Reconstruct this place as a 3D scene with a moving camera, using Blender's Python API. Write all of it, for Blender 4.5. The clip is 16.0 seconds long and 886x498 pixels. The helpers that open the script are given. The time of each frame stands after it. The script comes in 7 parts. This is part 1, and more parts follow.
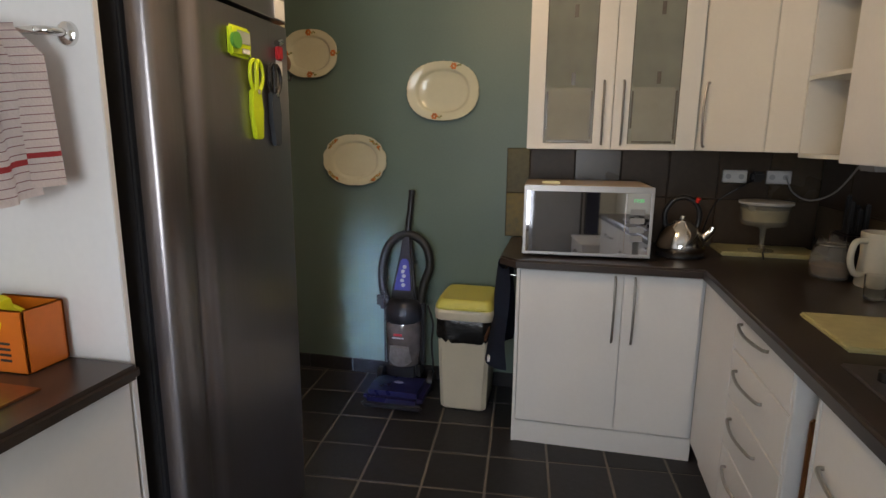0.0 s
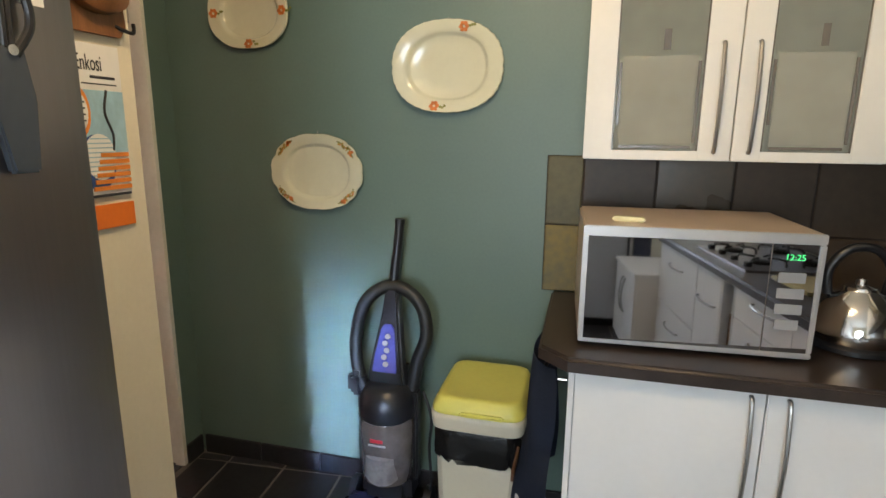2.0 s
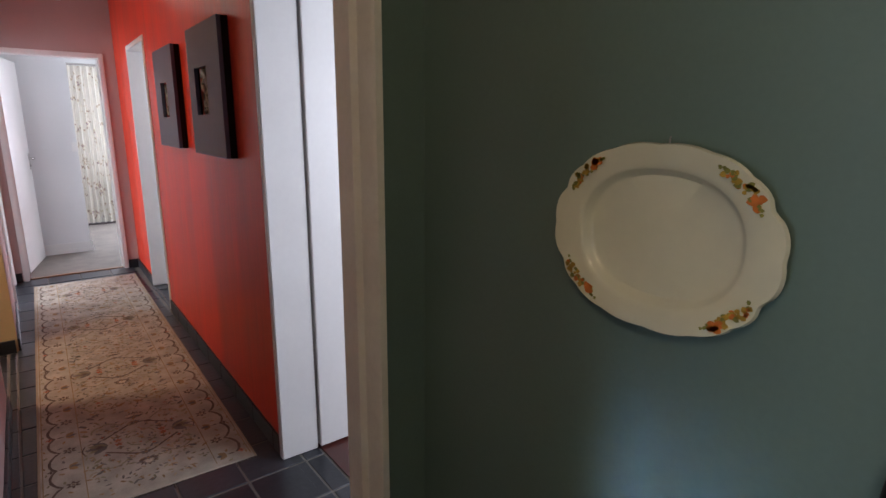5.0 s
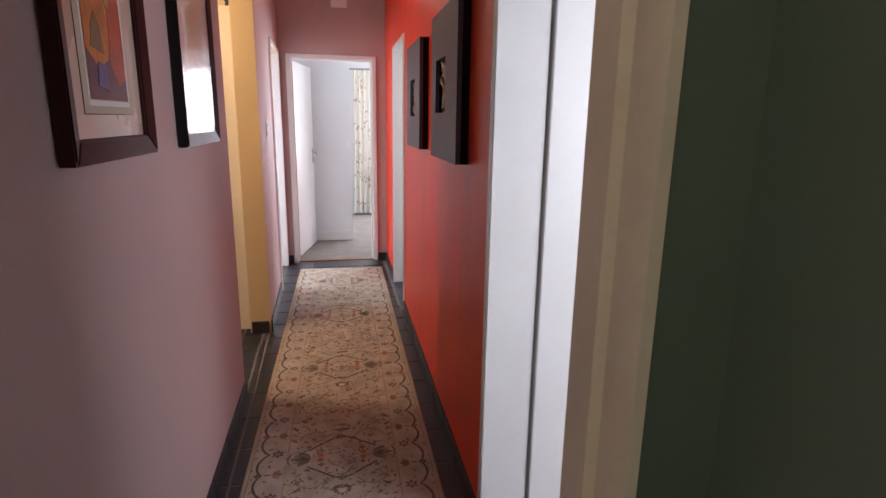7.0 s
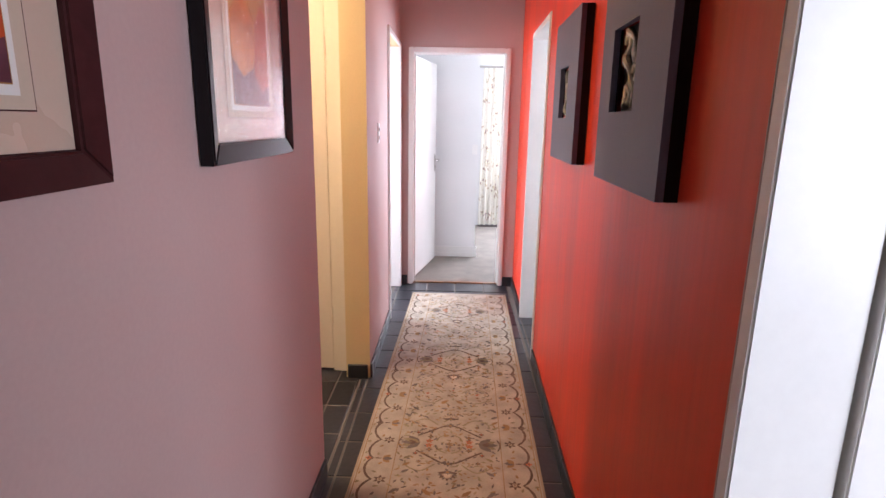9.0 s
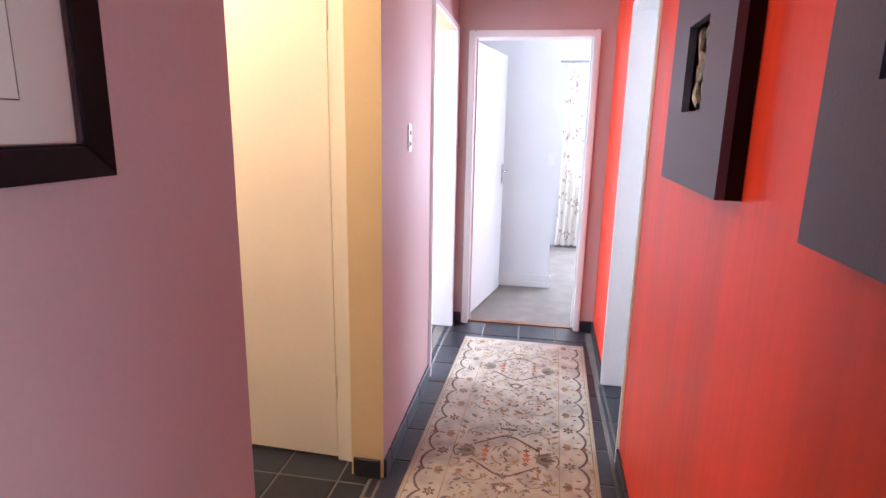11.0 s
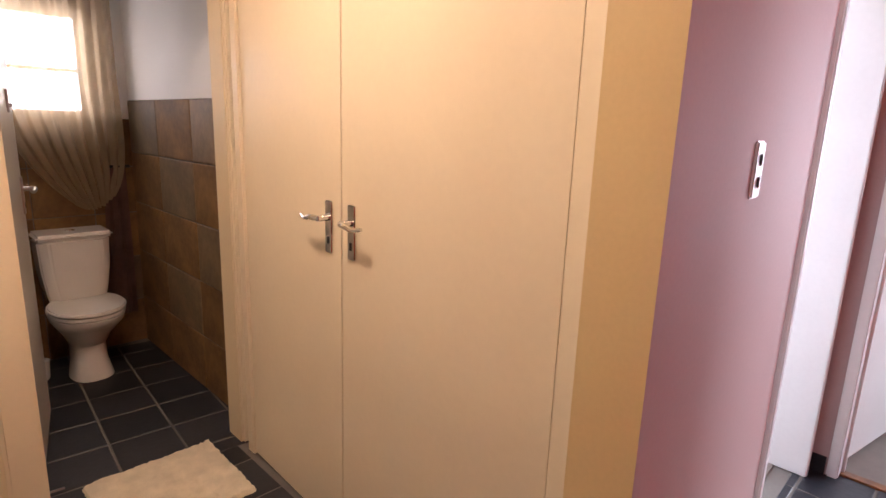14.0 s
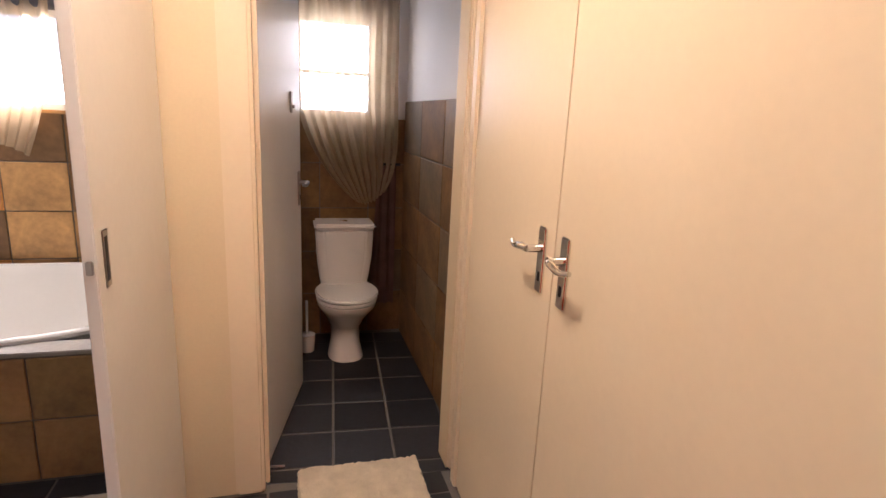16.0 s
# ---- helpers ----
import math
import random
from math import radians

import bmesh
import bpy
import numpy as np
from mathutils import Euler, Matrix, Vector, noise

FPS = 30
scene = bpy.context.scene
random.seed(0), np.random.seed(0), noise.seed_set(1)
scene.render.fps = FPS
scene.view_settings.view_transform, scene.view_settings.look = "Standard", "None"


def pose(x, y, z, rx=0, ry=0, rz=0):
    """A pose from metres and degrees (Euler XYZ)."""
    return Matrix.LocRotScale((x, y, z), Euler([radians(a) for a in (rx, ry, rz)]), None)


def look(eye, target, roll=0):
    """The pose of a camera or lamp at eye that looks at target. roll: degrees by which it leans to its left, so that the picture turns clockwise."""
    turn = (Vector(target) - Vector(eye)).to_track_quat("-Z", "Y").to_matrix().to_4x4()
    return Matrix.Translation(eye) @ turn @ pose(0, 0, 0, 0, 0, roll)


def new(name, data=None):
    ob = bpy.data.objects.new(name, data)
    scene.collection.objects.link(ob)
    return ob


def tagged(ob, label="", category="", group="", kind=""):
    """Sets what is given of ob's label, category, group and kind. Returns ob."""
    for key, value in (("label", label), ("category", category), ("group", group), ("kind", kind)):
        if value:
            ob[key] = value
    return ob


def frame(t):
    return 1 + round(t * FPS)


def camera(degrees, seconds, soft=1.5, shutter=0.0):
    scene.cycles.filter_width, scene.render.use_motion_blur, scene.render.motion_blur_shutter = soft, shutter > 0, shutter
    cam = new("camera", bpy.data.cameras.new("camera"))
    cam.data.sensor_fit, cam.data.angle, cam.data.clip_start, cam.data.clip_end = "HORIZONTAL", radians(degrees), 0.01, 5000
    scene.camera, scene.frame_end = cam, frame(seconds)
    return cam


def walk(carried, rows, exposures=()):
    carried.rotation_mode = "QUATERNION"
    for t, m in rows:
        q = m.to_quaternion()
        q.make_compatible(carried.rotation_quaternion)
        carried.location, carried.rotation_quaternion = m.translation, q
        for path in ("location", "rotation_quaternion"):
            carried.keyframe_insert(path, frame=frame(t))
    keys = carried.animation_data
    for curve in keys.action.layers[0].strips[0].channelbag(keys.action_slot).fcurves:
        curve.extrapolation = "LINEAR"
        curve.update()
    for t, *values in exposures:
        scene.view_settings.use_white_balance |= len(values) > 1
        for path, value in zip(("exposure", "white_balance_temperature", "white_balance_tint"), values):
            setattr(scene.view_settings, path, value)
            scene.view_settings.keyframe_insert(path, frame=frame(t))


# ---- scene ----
cam = camera(77.5, 16.0)
PATH = [
    (0, (0.562, 0.494, 1.426), (0.143, 2.41, 1.036), 0.6),
    (1, (0.474, 1.024, 1.446), (0.062, 2.94, 1.043), 0.6),
    (1.5, (0.429, 1.31, 1.447), (0.007, 3.223, 1.044), 0.8),
    (2, (0.384, 1.573, 1.461), (-0.105, 3.467, 1.044), 0.5),
    (2.5, (0.326, 1.819, 1.484), (-0.267, 3.68, 1.054), 0.5),
    (3, (0.257, 2.061, 1.481), (-0.499, 3.861, 1.046), 0.3),
    (3.5, (0.17, 2.265, 1.489), (-0.791, 3.959, 1.035), 0.3),
    (4, (0.047, 2.473, 1.483), (-1.135, 4.022, 1.032), 0.5),
    (5, (-0.162, 2.759, 1.478), (-1.707, 3.945, 1.025), 0.4),
    (7.5, (-0.87, 3.047, 1.469), (-2.804, 3.279, 1.015), 1.0),
    (8, (-1.091, 3.04, 1.469), (-3.037, 3.137, 1.018), 1.0),
    (8.5, (-1.305, 3.052, 1.47), (-3.253, 3.073, 1.017), 1.0),
    (11, (-2.511, 3.18, 1.446), (-4.435, 2.854, 1.006), 1.1),
    (12, (-2.945, 3.185, 1.452), (-4.799, 2.572, 1.016), 1.0),
    (12.5, (-3.126, 3.164, 1.444), (-4.904, 2.358, 1.009), 1.1),
    (13, (-3.3, 3.097, 1.449), (-4.989, 2.12, 1.011), 1.3),
    (13.5, (-3.467, 3.015, 1.494), (-5.023, 1.855, 1.013), 0.9),
    (14, (-3.612, 2.972, 1.451), (-5.006, 1.604, 1.022), 2.0),
    (14.5, (-3.732, 2.925, 1.452), (-4.908, 1.369, 1.013), 2.4),
    (15, (-3.83, 2.843, 1.454), (-4.795, 1.15, 1.003), 2.6),
    (16, (-3.99, 2.716, 1.466), (-4.525, 0.846, 1.001), 2.8),
]
EXPOSURES = [
    (0.0, -0.28, 7120, 17),
    (1.0, 0.14, 7100, 16),
    (1.5, 0.40, 6850, 13),
    (2.5, 0.74, 6550, 9),
    (3.5, 0.2, 6800, 12),
    (4.5, -0.45, 6200, 17),
    (7.5, -0.05, 6500, 18),
    (8.5, 0.25, 6400, 18),
    (11.0, 0.5, 5750, 18),
    (12.5, 0.0, 6250, 23),
    (13.5, -0.24, 6350, 24),
    (14.5, 0.19, 6050, 21),
    (15.0, 0.33, 5800, 22),
    (16.0, 0.04, 5800, 20),
]
walk(cam, [(t, look(eye, target, roll)) for t, eye, target, roll in PATH], EXPOSURES)

# ---- light ----
world = bpy.data.worlds.new("sky")
scene.world = world
world.use_nodes = True
wn = world.node_tree
sky = wn.nodes.new("ShaderNodeTexSky")
sky.sky_type = "NISHITA"
sky.sun_disc = False
sky.sun_elevation, sky.sun_rotation = radians(42), radians(130)
wn.links.new(sky.outputs[0], wn.nodes["Background"].inputs[0])
wn.nodes["Background"].inputs[1].default_value = 0.14

sun = new("sun", bpy.data.lights.new("sun", "SUN"))
sun.data.energy, sun.data.angle, sun.data.color = 2.5, radians(0.6), (1, 0.95, 0.88)
sun.matrix_world = look((4, -4, 6), (0, 0, 0))


def area(name, eye, target, w, h, watts, colour):
    lamp = new(name, bpy.data.lights.new(name, "AREA"))
    lamp.data.shape, lamp.data.size, lamp.data.size_y = "RECTANGLE", w, h
    lamp.data.energy, lamp.data.color = watts, colour
    lamp.matrix_world = look(eye, target)
    return lamp


DAY = (0.86, 0.92, 1.0)
area("kitchen_window_light", (0.35, -1.42, 1.26), (-0.15, 3.4, 0.7), 1.3, 1.45, 54, (0.74, 0.87, 1.0))
# Added narrow lamp, aimed to put the blue streak on the green wall.
beam = area("kitchen_sky_beam", (0.62, -1.40, 1.30), (-0.60, 3.5, 0.38), 0.28, 0.9, 2.9, (0.38, 0.58, 1.0))
beam.data.spread = radians(9)
area("store_window_light", (-0.75, 5.2, 1.5), (-2.2, 4.0, 1.2), 1.0, 1.2, 53, DAY)
area("bedroom_window_light", (-9.22, 4.78, 1.4), (-6.4, 3.2, 1.0), 1.6, 1.5, 150, DAY)
area("study_window_light", (-6.0, 0.55, 1.5), (-6.0, 3.0, 0.6), 1.2, 1.2, 100, DAY)
area("toilet_window_light", (-4.28, -1.06, 1.74), (-4.3, 1.0, 1.0), 0.46, 0.56, 9, (0.98, 0.95, 0.92))
area("bath_window_light", (-2.4, -0.84, 1.66), (-2.9, 1.2, 0.6), 0.9, 0.48, 38, (1.0, 0.88, 0.74))
# The pantry has no window; this fill is added to brighten its door reveal.
area("pantry_window_light", (-4.62, 5.3, 1.6), (-5.5, 3.6, 1.3), 0.6, 1.0, 34, DAY)


def point(name, place, watts, radius, colour):
    lamp = new(name, bpy.data.lights.new(name, "POINT"))
    lamp.data.energy, lamp.data.shadow_soft_size, lamp.data.color = watts, radius, colour
    lamp.location = place
    return lamp


WARM = (1.0, 0.76, 0.52)
dome = area("alcove_lamp_light", (-3.86, 1.70, 2.57), (-3.86, 1.701, 0.0), 0.34, 0.34, 31, WARM)
dome.data.shape = "DISK"
point("kitchen_lamp_light", (0.17, 2.05, 2.40), 23, 0.09, (1.0, 0.74, 0.44))
# Added fill for the corridor's far end; no lamp is known there.
point("corridor_lamp_light", (-4.7, 3.05, 2.34), 3.0, 0.08, (1.0, 0.80, 0.62))


# ---- materials ----
def nodes_of(name):
    m = bpy.data.materials.new(name)
    m.use_nodes = True
    t = m.node_tree
    return m, t, t.nodes["Principled BSDF"]


def surface(name, base, rough=0.5, metal=0.0, var=0.12, coarse=3.0, fine=60.0, bump=0.08, coat=0.0, random_var=0.0, stretch=(1, 1, 1), dark=None):
    """A painted or natural surface: colour drifts at two scales, with fine relief."""
    m, t, b = nodes_of(name)
    n, l = t.nodes, t.links
    co = n.new("ShaderNodeTexCoord")
    mp = n.new("ShaderNodeMapping")
    mp.inputs["Scale"].default_value = stretch
    l.new(co.outputs["Object"], mp.inputs[0])
    n1, n2 = n.new("ShaderNodeTexNoise"), n.new("ShaderNodeTexNoise")
    n1.inputs["Scale"].default_value, n1.inputs["Detail"].default_value = coarse, 4
    n2.inputs["Scale"].default_value, n2.inputs["Detail"].default_value = fine, 3
    l.new(mp.outputs[0], n1.inputs["Vector"])
    l.new(mp.outputs[0], n2.inputs["Vector"])
    add = n.new("ShaderNodeMath")
    add.operation = "MULTIPLY_ADD"
    l.new(n2.outputs["Fac"], add.inputs[0])
    add.inputs[1].default_value = 0.4
    l.new(n1.outputs["Fac"], add.inputs[2])
    ramp = n.new("ShaderNodeValToRGB")
    lo = dark if dark else tuple(c * (1 - var) for c in base)
    hi = tuple(min(1, c * (1 + var * 0.6)) for c in base)
    ramp.color_ramp.elements[0].position, ramp.color_ramp.elements[0].color = 0.45, (*lo, 1)
    ramp.color_ramp.elements[1].position, ramp.color_ramp.elements[1].color = 0.95, (*hi, 1)
    l.new(add.outputs[0], ramp.inputs[0])
    out = ramp.outputs[0]
    if random_var:
        info, hsv = n.new("ShaderNodeObjectInfo"), n.new("ShaderNodeHueSaturation")
        rr = n.new("ShaderNodeMapRange")
        rr.inputs["To Min"].default_value, rr.inputs["To Max"].default_value = 1 - random_var, 1 + random_var
        l.new(info.outputs["Random"], rr.inputs[0])
        l.new(rr.outputs[0], hsv.inputs["Value"])
        l.new(out, hsv.inputs["Color"])
        out = hsv.outputs[0]
    l.new(out, b.inputs["Base Color"])
    rg = n.new("ShaderNodeMapRange")
    rg.inputs["To Min"].default_value, rg.inputs["To Max"].default_value = max(0.02, rough * 0.85), min(1, rough * 1.15)
    l.new(n1.outputs["Fac"], rg.inputs[0])
    l.new(rg.outputs[0], b.inputs["Roughness"])
    b.inputs["Metallic"].default_value = metal
    b.inputs["Coat Weight"].default_value = coat
    if bump:
        bp = n.new("ShaderNodeBump")
        bp.inputs["Strength"].default_value, bp.inputs["Distance"].default_value = bump, 0.01
        l.new(add.outputs[0], bp.inputs["Height"])
        l.new(bp.outputs[0], b.inputs["Normal"])
    return m


def glass(name, tint=(1, 1, 1), rough=0.0, alpha=None):
    m, t, b = nodes_of(name)
    b.inputs["Base Color"].default_value = (*tint, 1)
    b.inputs["Roughness"].default_value = rough
    b.inputs["Transmission Weight"].default_value = 1.0
    b.inputs["IOR"].default_value = 1.45
    return m


def glow(name, colour, strength):
    m, t, b = nodes_of(name)
    b.inputs["Base Color"].default_value = (*colour, 1)
    b.inputs["Emission Color"].default_value = (*colour, 1)
    b.inputs["Emission Strength"].default_value = strength
    return m


def sheer(name, colour, density):
    """Thin cloth that lets part of the light straight through."""
    m, t, b = nodes_of(name)
    n, l = t.nodes, t.links
    b.inputs["Base Color"].default_value = (*colour, 1)
    b.inputs["Roughness"].default_value = 0.9
    tr, mix, tl, mix2 = n.new("ShaderNodeBsdfTransparent"), n.new("ShaderNodeMixShader"), n.new("ShaderNodeBsdfTranslucent"), n.new("ShaderNodeMixShader")
    tl.inputs[0].default_value = (*colour, 1)
    mix2.inputs[0].default_value = 0.55
    l.new(b.outputs[0], mix2.inputs[1])
    l.new(tl.outputs[0], mix2.inputs[2])
    co, nz, mr = n.new("ShaderNodeTexCoord"), n.new("ShaderNodeTexNoise"), n.new("ShaderNodeMapRange")
    nz.inputs["Scale"].default_value = 9
    l.new(co.outputs["Object"], nz.inputs["Vector"])
    l.new(nz.outputs["Fac"], mr.inputs[0])
    mr.inputs["To Min"].default_value, mr.inputs["To Max"].default_value = density * 0.8, min(1, density * 1.2)
    l.new(mr.outputs[0], mix.inputs[0])
    l.new(tr.outputs[0], mix.inputs[1])
    l.new(mix2.outputs[0], mix.inputs[2])
    l.new(mix.outputs[0], n["Material Output"].inputs[0])
    return m


GREEN = surface("green_wall_paint", (0.132, 0.195, 0.165), 0.45, var=0.10, coarse=1.6, fine=90, bump=0.05)
PINK = surface("dusty_pink_wall_paint", (0.50, 0.36, 0.34), 0.68, var=0.08, coarse=1.4, fine=90, bump=0.05)
RED = surface("red_gloss_wall_paint", (0.70, 0.050, 0.018), 0.40, var=0.20, coarse=2.0, fine=12, bump=0.14, stretch=(3, 3, 0.25))
RED.node_tree.nodes["Principled BSDF"].inputs["Specular IOR Level"].default_value = 0.30
YELLOW = surface("warm_cream_wall_paint", (0.72, 0.56, 0.30), 0.5, var=0.07, coarse=1.6, fine=90, bump=0.05)
PALEYELLOW = surface("pale_cream_wall_paint", (0.72, 0.61, 0.42), 0.55, var=0.07, coarse=1.6, fine=90, bump=0.05)
CREAM = surface("cream_wall_paint", (0.70, 0.64, 0.50), 0.55, var=0.07, coarse=1.6, fine=90, bump=0.05)
WHITEWALL = surface("white_wall_paint", (0.74, 0.74, 0.74), 0.6, var=0.05, coarse=1.5, fine=90, bump=0.04)
CEIL = surface("ceiling_paint", (0.78, 0.77, 0.74), 0.8, var=0.04, coarse=2, fine=60, bump=0.04)
WHITEGLOSS = surface("white_gloss_paint", (0.78, 0.77, 0.75), 0.32, var=0.05, coarse=3, fine=50, bump=0.03)
CREAMGLOSS = surface("cream_gloss_door_paint", (0.77, 0.665, 0.50), 0.45, var=0.05, coarse=2.5, fine=45, bump=0.03)
FRAMEGREY = surface("pale_grey_frame_paint", (0.86, 0.83, 0.74), 0.42, var=0.10, coarse=5, fine=60, bump=0.06)
LAMINATE = surface("white_laminate", (0.78, 0.78, 0.77), 0.38, var=0.04, coarse=3, fine=50, bump=0.015)
LAMCREAM = surface("cream_white_laminate", (0.74, 0.71, 0.63), 0.38, var=0.04, coarse=3, fine=50, bump=0.015)
WORKTOP = surface("dark_brown_worktop", (0.038, 0.027, 0.022), 0.30, var=0.35, coarse=9, fine=180, bump=0.02)
SLATE = surface("dark_slate_tile", (0.018, 0.018, 0.022), 0.54, var=0.4, coarse=5, fine=40, bump=0.22, random_var=0.35)
SLATEB = surface("blue_grey_slate_tile", (0.027, 0.030, 0.038), 0.34, var=0.35, coarse=5, fine=40, bump=0.22, random_var=0.30)
GROUT = surface("grey_grout", (0.165, 0.150, 0.130), 0.9, var=0.2, coarse=8, fine=120, bump=0.15)
BROWNTILE = surface("brown_stone_tile", (0.062, 0.041, 0.025), 0.42, var=0.30, coarse=4, fine=40, bump=0.06, random_var=0.12)
TILEJOINT = surface("brown_tile_joint", (0.040, 0.030, 0.024), 0.8, var=0.2, coarse=8, fine=120, bump=0.1)
DADO = surface("rust_brown_stone_tile", (0.21, 0.118, 0.046), 0.7, var=0.45, coarse=5, fine=35, bump=0.2, random_var=0.12)
SANDTILE = surface("sandstone_tile", (0.44, 0.25, 0.09), 0.5, var=0.45, coarse=4, fine=35, bump=0.18, random_var=0.4)
for dull in (DADO, BROWNTILE):
    dull.node_tree.nodes["Principled BSDF"].inputs["Specular IOR Level"].default_value = 0.3
STEEL = surface("brushed_steel", (0.33, 0.30, 0.30), 0.32, metal=1.0, var=0.10, coarse=2, fine=120, bump=0.03, stretch=(1, 1, 0.04))
DARKSTEEL = surface("dark_grey_fridge_side", (0.035, 0.034, 0.036), 0.42, metal=0.3, var=0.2, coarse=2, fine=80, bump=0.03)
CHROME = surface("chrome", (0.75, 0.74, 0.72), 0.12, metal=1.0, var=0.04, coarse=6, fine=60, bump=0.0)
SATIN = surface("satin_nickel", (0.40, 0.385, 0.36), 0.30, metal=1.0, var=0.08, coarse=6, fine=60, bump=0.02)
MIRROR = surface("dark_mirror_glass", (0.52, 0.52, 0.55), 0.03, metal=1.0, var=0.02, coarse=3, fine=30, bump=0.0)
SILVER = surface("silver_plastic", (0.50, 0.49, 0.48), 0.36, metal=0.5, var=0.06, coarse=5, fine=80, bump=0.02)
BLACK = surface("black_plastic", (0.012, 0.012, 0.013), 0.34, var=0.3, coarse=6, fine=80, bump=0.04)
RUBBER = surface("black_ribbed_hose", (0.013, 0.014, 0.013), 0.5, var=0.3, coarse=6, fine=80, bump=0.05)
BLUEP = surface("deep_blue_plastic", (0.010, 0.010, 0.052), 0.28, var=0.2, coarse=5, fine=60, bump=0.03)
VIOLET = surface("violet_blue_plastic", (0.085, 0.088, 0.33), 0.25, var=0.15, coarse=5, fine=60, bump=0.02)
SMOKE = surface("smoky_clear_plastic", (0.10, 0.085, 0.075), 0.14, var=0.45, coarse=9, fine=30, bump=0.03, coat=0.5)
BINCREAM = surface("cream_plastic", (0.62, 0.58, 0.46), 0.4, var=0.06, coarse=4, fine=60, bump=0.03)
BINYEL = surface("pale_yellow_plastic", (0.66, 0.63, 0.14), 0.38, var=0.08, coarse=4, fine=60, bump=0.03)
BAG = surface("black_bin_liner", (0.010, 0.010, 0.010), 0.22, var=0.3, coarse=12, fine=60, bump=0.5)
DENIM = surface("blue_denim", (0.030, 0.045, 0.085), 0.9, var=0.35, coarse=5, fine=220, bump=0.25)
LEATHER = surface("brown_leather", (0.12, 0.05, 0.02), 0.6, var=0.3, coarse=8, fine=90, bump=0.1)
CHINA = surface("ivory_glazed_china", (0.71, 0.69, 0.50), 0.14, var=0.05, coarse=5, fine=50, bump=0.015, coat=0.4)
PORCELAIN = surface("white_porcelain", (0.78, 0.75, 0.70), 0.12, var=0.03, coarse=4, fine=50, bump=0.0, coat=0.5)
ORANGE = surface("orange_plastic", (0.72, 0.17, 0.02), 0.35, var=0.1, coarse=6, fine=60, bump=0.03)
LIME = surface("lime_yellow_plastic", (0.62, 0.78, 0.02), 0.4, var=0.08, coarse=6, fine=60, bump=0.03)
YELLOWCLOTH = surface("bright_yellow_cloth", (0.92, 0.84, 0.02), 0.85, var=0.12, coarse=9, fine=150, bump=0.3)
WOOD = surface("warm_brown_wood", (0.22, 0.09, 0.03), 0.4, var=0.4, coarse=4, fine=60, bump=0.06, stretch=(6, 6, 0.7))
DARKWOOD = surface("dark_mahogany_frame", (0.055, 0.016, 0.017), 0.42, var=0.35, coarse=5, fine=60, bump=0.04)
BLACKWOOD = surface("black_lacquer_frame", (0.012, 0.009, 0.010), 0.34, var=0.3, coarse=5, fine=60, bump=0.02)
for gloss in (DARKWOOD, BLACKWOOD):
    gloss.node_tree.nodes["Principled BSDF"].inputs["Specular IOR Level"].default_value = 0.12
BOARD = surface("pale_olive_board", (0.46, 0.41, 0.20), 0.4, var=0.22, coarse=5, fine=40, bump=0.04)
CANVAS = surface("slate_grey_canvas", (0.105, 0.104, 0.168), 0.55, var=0.12, coarse=3, fine=160, bump=0.15)
MATBOARD = surface("beige_mat_board", (0.56, 0.46, 0.36), 0.75, var=0.05, coarse=3, fine=160, bump=0.04)
BRONZE = surface("antique_silver_relief", (0.40, 0.38, 0.32), 0.36, metal=0.8, var=0.5, coarse=25, fine=90, bump=0.3)
CARPET = surface("grey_beige_carpet", (0.215, 0.185, 0.16), 0.95, var=0.22, coarse=6, fine=320, bump=0.5)
OXBLOOD = surface("oxblood_floor_boards", (0.075, 0.016, 0.011), 0.4, var=0.3, coarse=3, fine=40, bump=0.05, stretch=(1, 8, 1))
BATHMAT = surface("cream_tufted_mat", (0.66, 0.58, 0.44), 0.95, var=0.2, coarse=12, fine=240, bump=0.9)
RUGBASE = surface("cream_woven_wool", (0.45, 0.40, 0.32), 0.95, var=0.30, coarse=11, fine=260, bump=0.5)
TOWEL = surface("pinkish_white_towel", (0.78, 0.66, 0.60), 0.92, var=0.12, coarse=8, fine=200, bump=0.4)
TOWELRED = surface("red_towel_stripe", (0.50, 0.05, 0.05), 0.92, var=0.15, coarse=8, fine=200, bump=0.3)
TOWELDARK = surface("maroon_thin_stripe", (0.30, 0.10, 0.11), 0.92, var=0.15, coarse=8, fine=200, bump=0.3)
PAPER = surface("white_printed_paper", (0.76, 0.75, 0.72), 0.6, var=0.05, coarse=5, fine=100, bump=0.02)
INK = surface("dark_ink", (0.03, 0.03, 0.035), 0.6, var=0.1, coarse=5, fine=100, bump=0.0)
LBLUE = surface("pale_blue_ink", (0.30, 0.48, 0.58), 0.6, var=0.25, coarse=12, fine=60, bump=0.0)
ORINK = surface("orange_ink", (0.75, 0.24, 0.03), 0.6, var=0.15, coarse=12, fine=60, bump=0.0)
GLASS = glass("clear_glass")
FROST = sheer("frosted_cabinet_glass", (0.50, 0.52, 0.45), 0.68)
ETCH = sheer("etched_glass_panel", (0.82, 0.80, 0.70), 0.38)
FROSTLINE = surface("etched_glass_edge", (0.14, 0.12, 0.095), 0.25, var=0.3, coarse=6, fine=60, bump=0.01)
SHEER = sheer("sheer_beige_voile", (0.60, 0.47, 0.31), 0.58)
BLIND = surface("dark_grey_blind", (0.10, 0.10, 0.11), 0.8, var=0.1, coarse=4, fine=120, bump=0.05)


